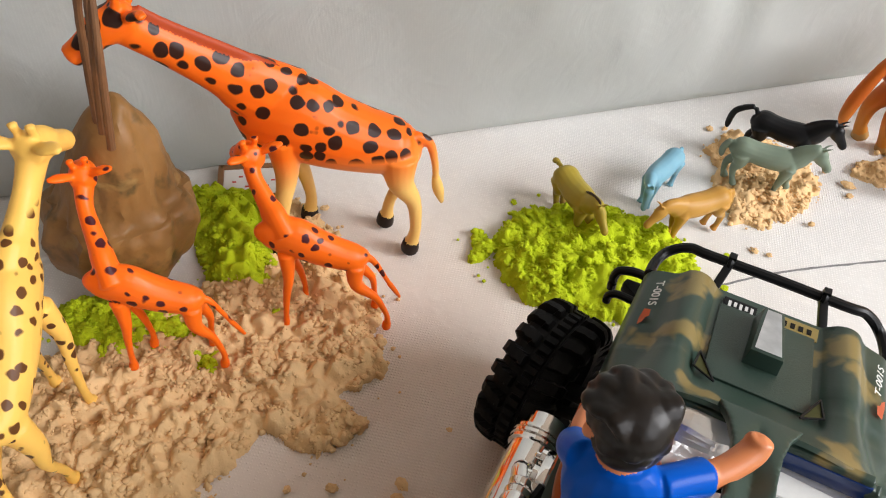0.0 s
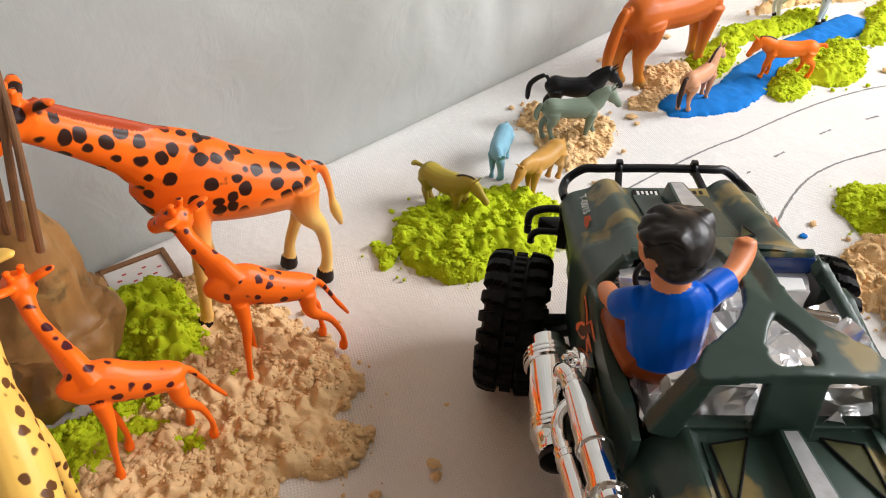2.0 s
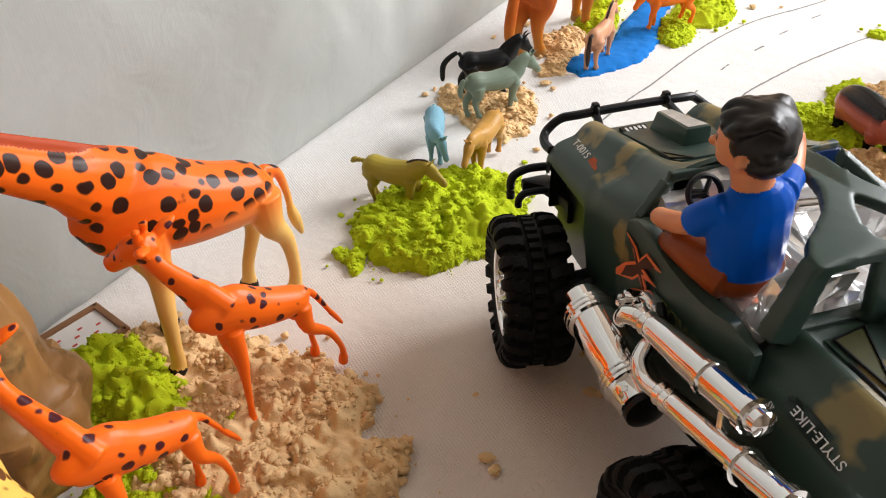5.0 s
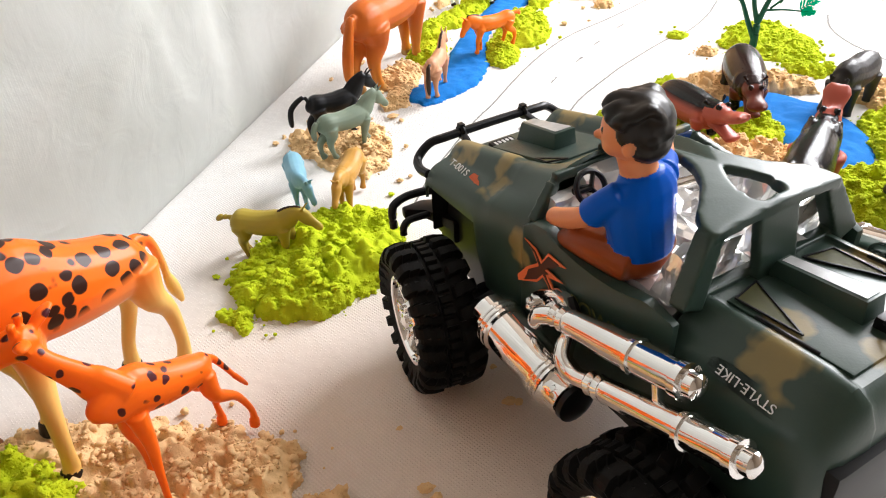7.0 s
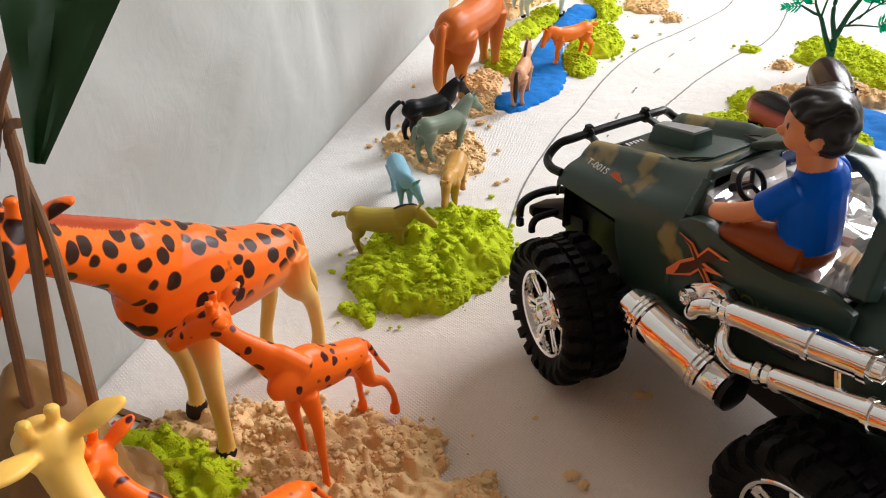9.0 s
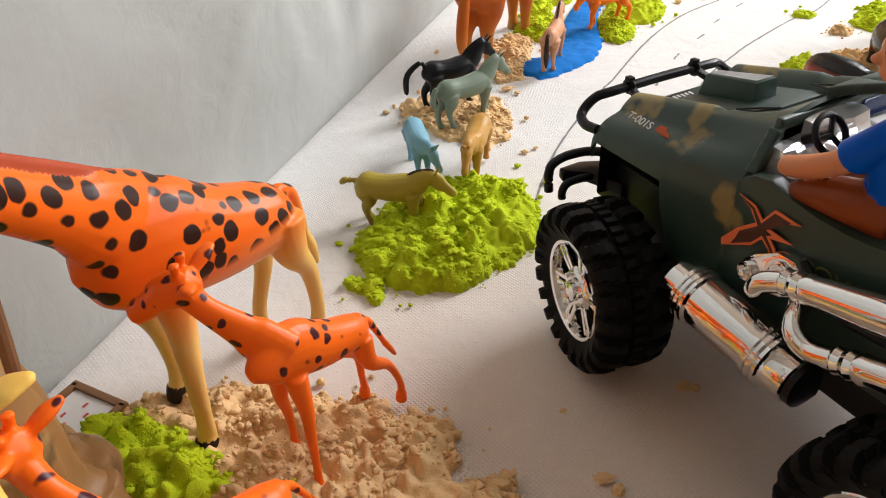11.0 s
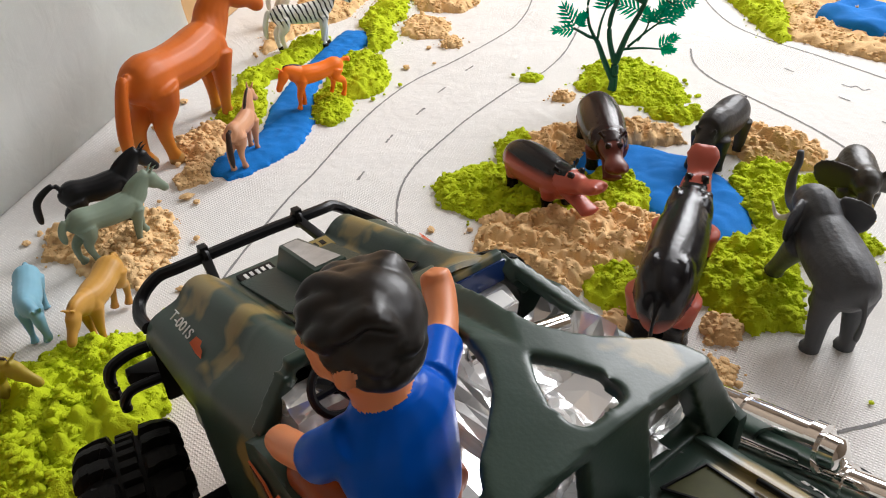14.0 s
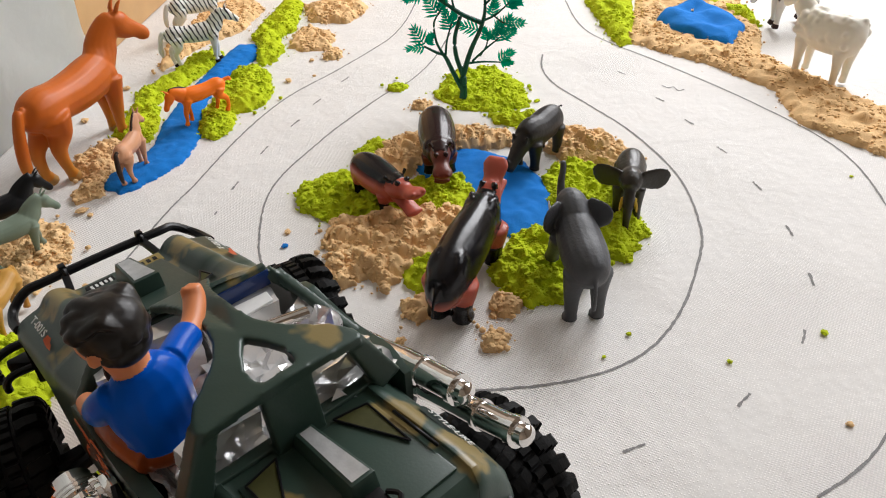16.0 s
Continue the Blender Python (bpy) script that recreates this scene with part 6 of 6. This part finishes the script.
# hippos
def hippo(name, k, back, pinkm, open_mouth, label, at, head_up=0.0, slim=1.0, hs=1.0):
    """A hippo; k is its body length."""
    t = Toy(max(.0009, k * .013))
    t.paint(back)

    def S(x, z, hw, hh):
        return ((x * k, 0, z * k), hw * k * slim, hh * k * (.5 + .5 * slim))
    t.skin([S(-.50, .27, .06, .08), S(-.46, .27, .14, .15), S(-.32, .29, .20, .20), S(-.1, .30, .22, .21), S(.12, .30, .205, .20), S(.28, .31, .17, .175), S(.38, .32, .135, .14)], 18)
    t.paint(pinkm)
    t.skin([S(-.40, .19, .12, .08), S(-.1, .19, .16, .11), S(.2, .20, .14, .10), S(.34, .22, .10, .09)], 14)
    b = Vector((.34 * k, 0, .34 * k))
    up = Matrix.Rotation(-head_up, 3, "Y")

    def P(x, y, z):
        return b + up @ Vector((x, y, z)) * body * hs
    body, k = k, k * hs
    t.paint(pinkm)
    t.skin([(P(0, 0, .0), .125 * k, .12 * k), (P(.12, 0, .03), .105 * k, .10 * k), (P(.22, 0, .04), .085 * k, .065 * k), (P(.34, 0, .06 + .05 * open_mouth), .115 * k, .055 * k), (P(.40, 0, .065 + .07 * open_mouth), .095 * k, .040 * k)], 14)
    t.skin([(P(.05, 0, -.07), .09 * k, .05 * k), (P(.20, 0, -.085 - .05 * open_mouth), .085 * k, .036 * k), (P(.33, 0, -.085 - .12 * open_mouth), .095 * k, .034 * k)], 12)
    for s in (1, -1):
        t.ball(P(.40, s * .055, .085 + .07 * open_mouth), .022 * k)
    t.paint(back)
    t.skin([(P(-.05, 0, .075), .10 * k, .05 * k), (P(.08, 0, .10), .08 * k, .035 * k)], 10)
    for s in (1, -1):
        t.ball(P(.13, s * .06, .125), .028 * k)
        t.skin([(P(.02, s * .09, .12), .018 * k, .012 * k), (P(.0, s * .125, .155), .028 * k, .012 * k)], 8, (1, 0, 0))
    k = body
    for s in (1, -1):
        t.paint(pinkm)
        for x in (.26, -.30):
            legs(t, [(x, s * .11 * slim, .24, .10), (x, s * .12 * slim, .14, .072)], k)
        t.paint(back)
        t.ball((-.31 * k, s * .10 * slim * k, .30 * k), .13 * k, .10 * k * slim, .15 * k)
        t.ball((.24 * k, s * .10 * slim * k, .31 * k), .11 * k, .09 * k * slim, .14 * k)
        t.paint(hback)
        for x in (.27, -.29):
            legs(t, [(x - .03, s * .12 * slim, .14, .070), (x - .02, s * .12 * slim, .07, .058), (x - .01, s * .12 * slim, .006, .070)], k)
    t.skin([S(-.48, .34, .03, .03), S(-.55, .28, .02, .02), S(-.57, .20, .022, .022)], 8, (1, 0, 0))
    return thing(name, t.done(name, 4), None, at, label, "toy hippo", "animals round the pond")


def black_cap(name, k, lo, hi):
    """Glossy black back over a reddish belly and flanks."""
    return low_paint(plastic(name, (0.006, 0.005, 0.006), 0.24, spec=0.28, bump=0.25), lo * k, hi * k, (0.40, 0.085, 0.055))


hback = plastic("black_hippo_back", (0.006, 0.005, 0.006), 0.24, spec=0.28, bump=0.25)
hpink = plastic("reddish_hippo_belly", (0.40, 0.085, 0.055), 0.32)
hdark = plastic("dark_brown_hippo", (0.022, 0.008, 0.007), 0.26, spec=0.3, bump=0.2)
hippo("toy_hippo", .125, black_cap("black_hippo_coat", .125, .19, .27), hpink, .40, "large black and red plastic hippo with a raised open mouth", pose(.337, -.027, .003, 0, 0, -17), .50, .60, .70)
hippo("toy_hippo", .070, black_cap("short_black_hippo_coat", .070, .35, .42), hpink, .50, "small black and pink plastic hippo with an open mouth", pose(.442, .050, .008, 0, 0, 220), .0, 1.0, 1.18)
hdred = plastic("dark_red_hippo", (0.12, 0.026, 0.016), 0.32)
hippo("toy_hippo", .078, hdark, hdred, .3, "dark brown plastic hippo by the blue pond", pose(.508, .006, .010, 0, 6, 188), -.35)


def rhino(k, mat, at):
    t = Toy(.0010)
    t.paint(mat)

    def S(x, z, hw, hh):
        return ((x * k, 0, z * k), hw * k, hh * k)
    t.skin([S(-.48, .42, .06, .09), S(-.42, .42, .14, .17), S(-.25, .43, .18, .205), S(0, .42, .185, .20), S(.2, .45, .165, .20), S(.34, .44, .13, .16)], 16)
    t.skin([S(.30, .42, .12, .14), S(.44, .34, .10, .11), S(.56, .25, .08, .085), S(.68, .17, .07, .065)], 12)
    t.skin([S(.66, .22, .03, .03), S(.70, .32, .012, .012)], 8, (1, 0, 0))
    for s in (1, -1):
        t.skin([((.42 * k, s * .07 * k, .42 * k), .022 * k, .015 * k), ((.42 * k, s * .10 * k, .52 * k), .03 * k, .012 * k)], 8, (1, 0, 0))
        for x in (.24, -.32):
            legs(t, [(x, s * .11, .36, .105), (x, s * .12, .2, .072), (x, s * .12, .06, .060), (x + .01, s * .12, .006, .072)], k)
    t.skin([S(-.48, .50, .02, .02), S(-.56, .53, .014, .014), S(-.60, .50, .018, .018)], 8, (1, 0, 0))
    return thing("toy_rhino", t.done("toy_rhino", 4), None, at, "dark grey plastic rhino with lowered head", "toy rhino", "animals round the pond")


rhino(.072, plastic("dark_grey_rhino", (0.024, 0.021, 0.020), 0.42, spec=0.3, bump=0.3), pose(.522, -.084, .002, 0, 0, 147))


def elephant(k, mat, tusk, trunk_up, label, at, step=0.0, ear=1.0):
    """An elephant; k is its height at the shoulder."""
    t = Toy(.0010)
    t.paint(mat)

    def S(x, z, hw, hh, y=0):
        return ((x * k, y * k, z * k), hw * k, hh * k)
    t.skin([S(-.56, .70, .08, .10), S(-.50, .71, .18, .20), S(-.32, .73, .245, .25), S(-.08, .74, .26, .255), S(.16, .77, .24, .25), S(.34, .82, .19, .21)], 18)
    t.skin([S(.30, .84, .19, .21), S(.46, .90, .185, .20), S(.58, .84, .14, .17)], 14)
    if trunk_up:
        t.skin([S(.58, .80, .10, .10), S(.72, .70, .075, .075), S(.86, .74, .055, .055), S(.92, .90, .042, .042), S(.90, 1.06, .036, .036), S(.94, 1.16, .034, .034)], 12, (0, 1, 0))
    else:
        t.skin([S(.58, .80, .10, .10), S(.68, .60, .085, .085), S(.71, .40, .07, .07), S(.70, .20, .058, .058), S(.74, .08, .05, .05)], 12, (0, 1, 0))
    w = 1 / max(1, ear)
    for s in (1, -1):
        t.skin([((.40 * k, s * .17 * k, .90 * k), .05 * k, .16 * k), (((.38 - .08 * w) * k, s * (.17 + .15 * ear) * k, .88 * k), .035 * k, .21 * k), (((.38 - .15 * w) * k, s * (.17 + .27 * ear) * k, .86 * k), .025 * k, .20 * k), (((.38 - .19 * w) * k, s * (.17 + .33 * ear) * k, .84 * k), .015 * k, .11 * k)], 12)
        legs(t, [(.24, s * .15, .64, .13), (.26 + step * s, s * .16, .34, .088), (.26 + 1.6 * step * s, s * .16, .07 + (.12 if step and s > 0 else 0), .084), (.27 + 1.6 * step * s, s * .16, .01 + (.12 if step and s > 0 else 0), .098)], k)
        legs(t, [(-.36, s * .13, .66, .15), (-.38, s * .15, .36, .098), (-.44, s * .155, .10, .074), (-.42, s * .155, .01, .098)], k)
    t.skin([S(-.56, .78, .03, .03), S(-.66, .62, .022, .022), S(-.68, .40, .03, .03)], 8, (1, 0, 0))
    t.paint(tusk)
    for s in (1, -1):
        t.skin([S(.60, .66, .035, .035, s * .10), S(.74, .56, .028, .028, s * .13), S(.88, .58 + (.06 if trunk_up else 0), .012, .012, s * .14)], 8, (0, 0, 1))
    return thing("toy_elephant", t.done("toy_elephant", 4), None, at, label, "toy elephant", "animals round the pond")


elephant(.062, plastic("grey_elephant", (0.066, 0.068, 0.074), 0.5, spec=0.4, bump=0.4), plastic("ivory", (0.62, 0.60, 0.52), 0.4), True, "grey plastic elephant with a raised trunk", pose(.333, -.103, .002, 0, -8, 11), .10, .60)
elephant(.048, plastic("olive_black_elephant", (0.030, 0.025, 0.018), 0.36, spec=0.35, bump=0.4), plastic("yellow_tusk", (0.55, 0.36, 0.03), 0.4), False, "dark brown plastic elephant with wide ears and yellow tusks", pose(.440, -.155, .002, 0, 4, 171), 0.0, 1.3)


# sheep and cow on the far bank
def sheep(k, mat, at):
    t = Toy(.0013)
    t.paint(mat)
    rnd = random.Random(5)

    def S(x, z, hw, hh, y=0):
        return ((x * k, y * k, z * k), hw * k, hh * k)
    t.skin([S(-.50, .66, .10, .14), S(-.42, .66, .20, .25), S(-.2, .64, .235, .275), S(.05, .64, .24, .275), S(.28, .68, .20, .25), S(.38, .72, .13, .17)], 16)
    for i in range(70):
        a, x = rnd.uniform(-.3, math.pi + .3), rnd.uniform(-.44, .32)
        t.ball((x * k, math.cos(a) * .20 * k, (.64 + math.sin(a) * .235) * k), rnd.uniform(.045, .07) * k)
    t.skin([S(.32, .78, .14, .16), S(.46, .92, .11, .13)], 12)
    t.skin([S(.44, .98, .085, .09), S(.58, .92, .075, .08), S(.70, .82, .055, .055)], 10)
    for s in (1, -1):
        t.skin([((.46 * k, s * .09 * k, .98 * k), .02 * k, .03 * k), ((.44 * k, s * .20 * k, .93 * k), .012 * k, .025 * k)], 8)
        for x in (.24, -.34):
            legs(t, [(x, s * .12, .48, .10), (x, s * .12, .28, .062), (x, s * .12, .08, .046), (x + .01, s * .12, .006, .055)], k)
    return thing("toy_sheep", t.done("toy_sheep", 3), None, at, "cream white plastic sheep with wavy fleece", "toy sheep", "animals on the far bank")


sheep(.080, plastic("cream_sheep", (0.76, 0.72, 0.62), 0.5), pose(.708, -.396, .002, 0, 0, 35))
cow = spotted(plastic("white_cow_coat", (0.70, 0.69, 0.66), 0.42), 38, .42, (0.015, 0.014, 0.014), .03)
horse("toy_cow", .066, cow, None, dkb, 10, .46, -45, .05, (-.60, .25), "black and white plastic cow with dark hooves", "toy cow", pose(.868, -.415, .004, 0, 0, 118), "animals on the far bank", thick=1.3)


# ---- brown rock with a leafy plant ----
def rock():
    bm = bmesh.new()
    bmesh.ops.create_icosphere(bm, subdivisions=5, radius=1.0)
    for v in bm.verts:
        n = v.co.copy()
        h = n.z * .5 + .5
        a = math.atan2(n.y, n.x)
        rib = .10 * noise.noise(Vector((math.cos(a) * 2.6, math.sin(a) * 2.6, n.z * .7))) + .06 * noise.noise(Vector((math.cos(a) * 6, math.sin(a) * 6, n.z * 1.6)))
        w = (1.16 - .60 * h) * (1 + rib + .12 * noise.noise(n * 1.6) + .05 * noise.noise(n * 7))
        f = abs(n.z) ** 2.2 * math.copysign(1, n.z)
        sq = (1 - f * f) ** .5 / max(1e-4, (n.x ** 2 + n.y ** 2) ** .5)
        v.co = Vector((n.x * sq * .043 * w, n.y * sq * .042 * w, .064 + .066 * f * (1 + .09 * noise.noise(n * 3))))
        v.co += Vector((.020, -.006, 0)) * max(0, v.co.z) / .128
    return bm


plant = empty("potted_plant", pose(-.084, .352, 0), "brown painted rock holding bare stems and dark green leaves", "plant")
part("rock", rock(), M["rock"], plant, "brown glazed lumpy rock")
for pts in ([(.0165, -.0236, .1230), (.0267, -.0275, .1800), (.0319, -.0287, .2079), (.0349, -.0276, .2268), (.0441, -.0207, .2516), (.0508, -.0160, .2684)],
            [(.0130, -.0125, .1180), (.0220, -.0180, .1813), (.0285, -.0238, .2091), (.0322, -.0316, .2283), (.0365, -.0408, .2442), (.0446, -.0421, .2620)],
            [(.0200, -.0335, .1200), (.0282, -.0325, .1731), (.0325, -.0275, .2070), (.0320, -.0300, .2181), (.0266, -.0413, .2232)]):
    bm = bmesh.new()
    p = smooth_path(pts, 8)
    tube(bm, p, [.0021 - .0008 * i / len(p) + .0003 * noise.noise(Vector(q) * 300) for i, q in enumerate(p)], 10)
    part("stem", bm, M["bark"], plant, "brown woody stem")
bm = bmesh.new()
tube(bm, smooth_path([(.0446, -.0421, .2620), (.0440, -.0560, .2600), (.0474, -.0697, .2589), (.0480, -.0830, .2628), (.0530, -.0895, .2660), (.0580, -.0960, .2690)], 6), .0013, 8)
part("leaf_stalk", bm, M["bark"], plant, "thin brown leaf stalk")


def leaf(base, tip, width, sag, seed, taper=False, face=(-.686, -.677, .267)):
    """A broad blade with a folded midrib."""
    bm = bmesh.new()
    b, t = Vector(base), Vector(tip)
    ax = (t - b)
    side = ax.cross(Vector(face)).normalized()
    nrm = side.cross(ax).normalized()
    rows = []
    n = 14
    for i in range(n + 1):
        u = i / n
        w = width * math.sin(math.pi * min(1, u * .93 + .05)) ** .62 * (1 - .25 * u)
        if taper:
            w = width * (math.sin(math.pi / 2 * (u + .06) / .48) if u < .42 else 1 - (u - .42) / .58 * .88)
        c = b + ax * u + nrm * sag * math.sin(math.pi * u)
        row = []
        for j in range(-4, 5):
            f = j / 4
            wob = .003 * noise.noise(Vector((u * 4, f * 2, seed)))
            row.append(bm.verts.new(c + side * w * f * .5 + nrm * (abs(f) * width * .12 + wob)))
        rows.append(row)
    for a, c in zip(rows, rows[1:]):
        for j in range(8):
            bm.faces.new((a[j], a[j + 1], c[j + 1], c[j]))
    bmesh.ops.solidify(bm, geom=bm.faces[:], thickness=.0008)
    return bm


for k, (b, t, w, s) in enumerate((((0.0514, -0.0609, 0.2844), (0.0082, -0.0625, 0.2232), .028, .003), ((.0420, -.0755, .2600), (.0600, -.0985, .2700), .027, .002))):
    part("leaf", leaf(b, t, w, s, k * 3.3, k == 0), M["leaf"] if k == 0 else M["young_leaf"], plant, "dark green leaf blade" if k == 0 else "bright green rounded leaf")

# small framed card lying at the foot of the sheet
card = empty("framed_card", pose(.000, .409, .001, 0, 0, -8), "small white card with red marks in a brown frame", "card")
bm = bmesh.new()
box(bm, -.020, .020, -.014, .014, 0, .003, .0006)
part("card_sheet", bm, M["card"], card, "", False)
for x0, x1, y0, y1 in ((-.023, .023, .014, .018), (-.023, .023, -.018, -.014), (-.024, -.020, -.018, .018), (.020, .024, -.018, .018)):
    bm = bmesh.new()
    box(bm, x0, x1, y0, y1, 0, .0045, .0008)
    part("frame_rail", bm, M["frame_wood"], card, "", False)
bm = bmesh.new()
for k in range(7):
    x, y = -.014 + .0045 * k, .006 * math.sin(k * 2.1)
    box(bm, x, x + .0028, y, y + .0012, .003, .0034)
part("red_mark", bm, M["red_ink"], card, "", False)


# ---- plastic tree on the island ----
def spray(rnd, length):
    """A feathery flat sprig: a rib with pointed leaflets on both sides."""
    bm = bmesh.new()
    tube(bm, [(0, 0, 0), (0, 0, length)], .0005, 6)
    for i in range(6):
        u = .02 + .80 * i / 5
        for s in (1, -1):
            w = length * (.66 - .36 * u) * rnd.uniform(.8, 1.2)
            p = Vector((0, 0, length * u))
            d = Vector((rnd.uniform(-.2, .2), s, .55 + .6 * u)).normalized()
            n = Vector((0, -d.z, d.y)) * .0013
            bm.faces.new([bm.verts.new(c) for c in (p - n * .6, p + d * w * .55 - n, p + d * w, p + d * w * .55 + n, p + n * .6)])
    bm.faces.new([bm.verts.new(c) for c in ((0, -.0006, length * .8), (0, .0006, length * .8), (0, .0008, length * 1.0), (0, 0, length * 1.22), (0, -.0008, length * 1.0))])
    bmesh.ops.solidify(bm, geom=bm.faces[:], thickness=.0006)
    return bm


def tree():
    rnd = random.Random(11)
    root = empty("toy_tree", pose(.645, -.012, .006, 0, 0, 0), "small green plastic tree with feathery flat leaves", "toy tree")

    def at(u, z):
        """Across the flat moulding and up, in centimetres."""
        return Vector((.0006 * u, -u * .0098, z * .0106))
    trunk = bmesh.new()
    tube(trunk, smooth_path([at(0, 0), at(.05, 1.2), at(0, 2.4), at(.1, 3.2)], 5), [.0046, .0042, .0040, .0038, .0037, .0036, .0036, .0036, .0036, .0035, .0034, .0033, .0032, .0030, .0028, .0026][:16], 10)
    part("trunk", trunk, M["tree"], root, "dark green moulded trunk")
    limbs = [([(-.1, .9), (-1.0, 2.6), (-1.9, 4.4), (-2.6, 4.7), (-4.0, 5.4)], .0030, .0011), ([(-.1, 2.6), (-.7, 4.4), (-.8, 6.2), (-.2, 8.2)], .0026, .0018), ([(.1, 2.6), (.8, 4.8), (2.0, 7.4), (2.3, 9.4), (2.0, 12.0)], .0030, .0010),
             ([(2.1, 7.5), (0, 8.4), (-1.7, 9.5), (-3.4, 10.6)], .0026, .0016), ([(-2.0, 4.5), (-2.7, 5.8), (-2.9, 7.6), (-2.3, 8.7)], .0015, .0008), ([(-1.8, 4.5), (-1.6, 6.0), (-1.1, 7.6)], .0013, .0007),
             ([(.6, 3.6), (2.2, 3.7), (4.0, 3.6)], .0014, .0007), ([(1.0, 3.8), (2.5, 5.1), (4.0, 6.2)], .0013, .0007), ([(1.8, 4.3), (2.4, 5.2), (2.6, 6.0)], .0010, .0006), ([(2.2, 7.8), (3.4, 8.3), (4.7, 9.4)], .0014, .0007),
             ([(3.2, 8.2), (4.0, 7.6), (4.6, 7.4)], .0010, .0006), ([(-1.6, 9.5), (-2.3, 10.6), (-2.6, 11.6)], .0012, .0007), ([(-.8, 8.9), (-1.1, 10.4), (-1.0, 11.8)], .0012, .0007), ([(2.2, 9.2), (3.2, 10.2), (3.6, 11.4)], .0012, .0007), ([(-3.0, 10.4), (-4.2, 10.6), (-5.0, 11.4)], .0011, .0007)]
    for pts, r0, r1 in limbs:
        bm = bmesh.new()
        p = smooth_path([at(*q) for q in pts], 6)
        tube(bm, p, [r0 + (r1 - r0) * i / (len(p) - 1) for i in range(len(p))], 8)
        part("branch", bm, M["tree"], root)
    # sprigs: place, the way they point (degrees from upright, to the viewer's right) and length
    for u, z, way, size in ((-4.0, 5.3, -95, 1.5), (-4.0, 5.6, -30, 1.7), (-3.6, 5.6, 25, 1.0), (-2.4, 8.4, -35, 1.7), (-2.3, 8.7, 25, 1.2), (-1.2, 7.0, -20, 1.5), (-1.1, 7.5, 15, 1.2), (1.6, 6.9, -75, 1.7),
                            (2.6, 5.8, -20, 1.2), (2.6, 6.0, 50, 1.4), (4.0, 3.6, 95, 1.0), (3.8, 3.8, 55, 1.4), (4.0, 6.1, 60, 1.3), (3.5, 5.7, 10, 1.5), (3.6, 6.6, 40, 1.6), (4.4, 7.6, 95, 1.5), (4.4, 9.0, 40, 1.5),
                            (4.6, 9.3, 85, 1.1), (3.0, 8.2, 10, 1.3), (-2.6, 11.4, -30, 1.6), (-1.0, 11.6, 0, 1.6), (2.0, 11.8, 0, 1.6), (3.5, 11.2, 25, 1.5), (-4.8, 11.2, -60, 1.7), (-4.2, 10.4, -110, 1.4), (2.9, 9.9, 75, 1.2), (-1.0, 10.2, -60, 1.3), (-3.2, 10.6, -5, 1.4)):
        bm = spray(rnd, size * .0125)
        bm.transform(Matrix.Translation(at(u, z)) @ Matrix.Rotation(radians(way), 4, "X") @ Matrix.Rotation(rnd.uniform(-.7, .7), 4, "Z"))
        part("leaf_sprig", bm, M["tree_leaf"], root, "", False)


tree()
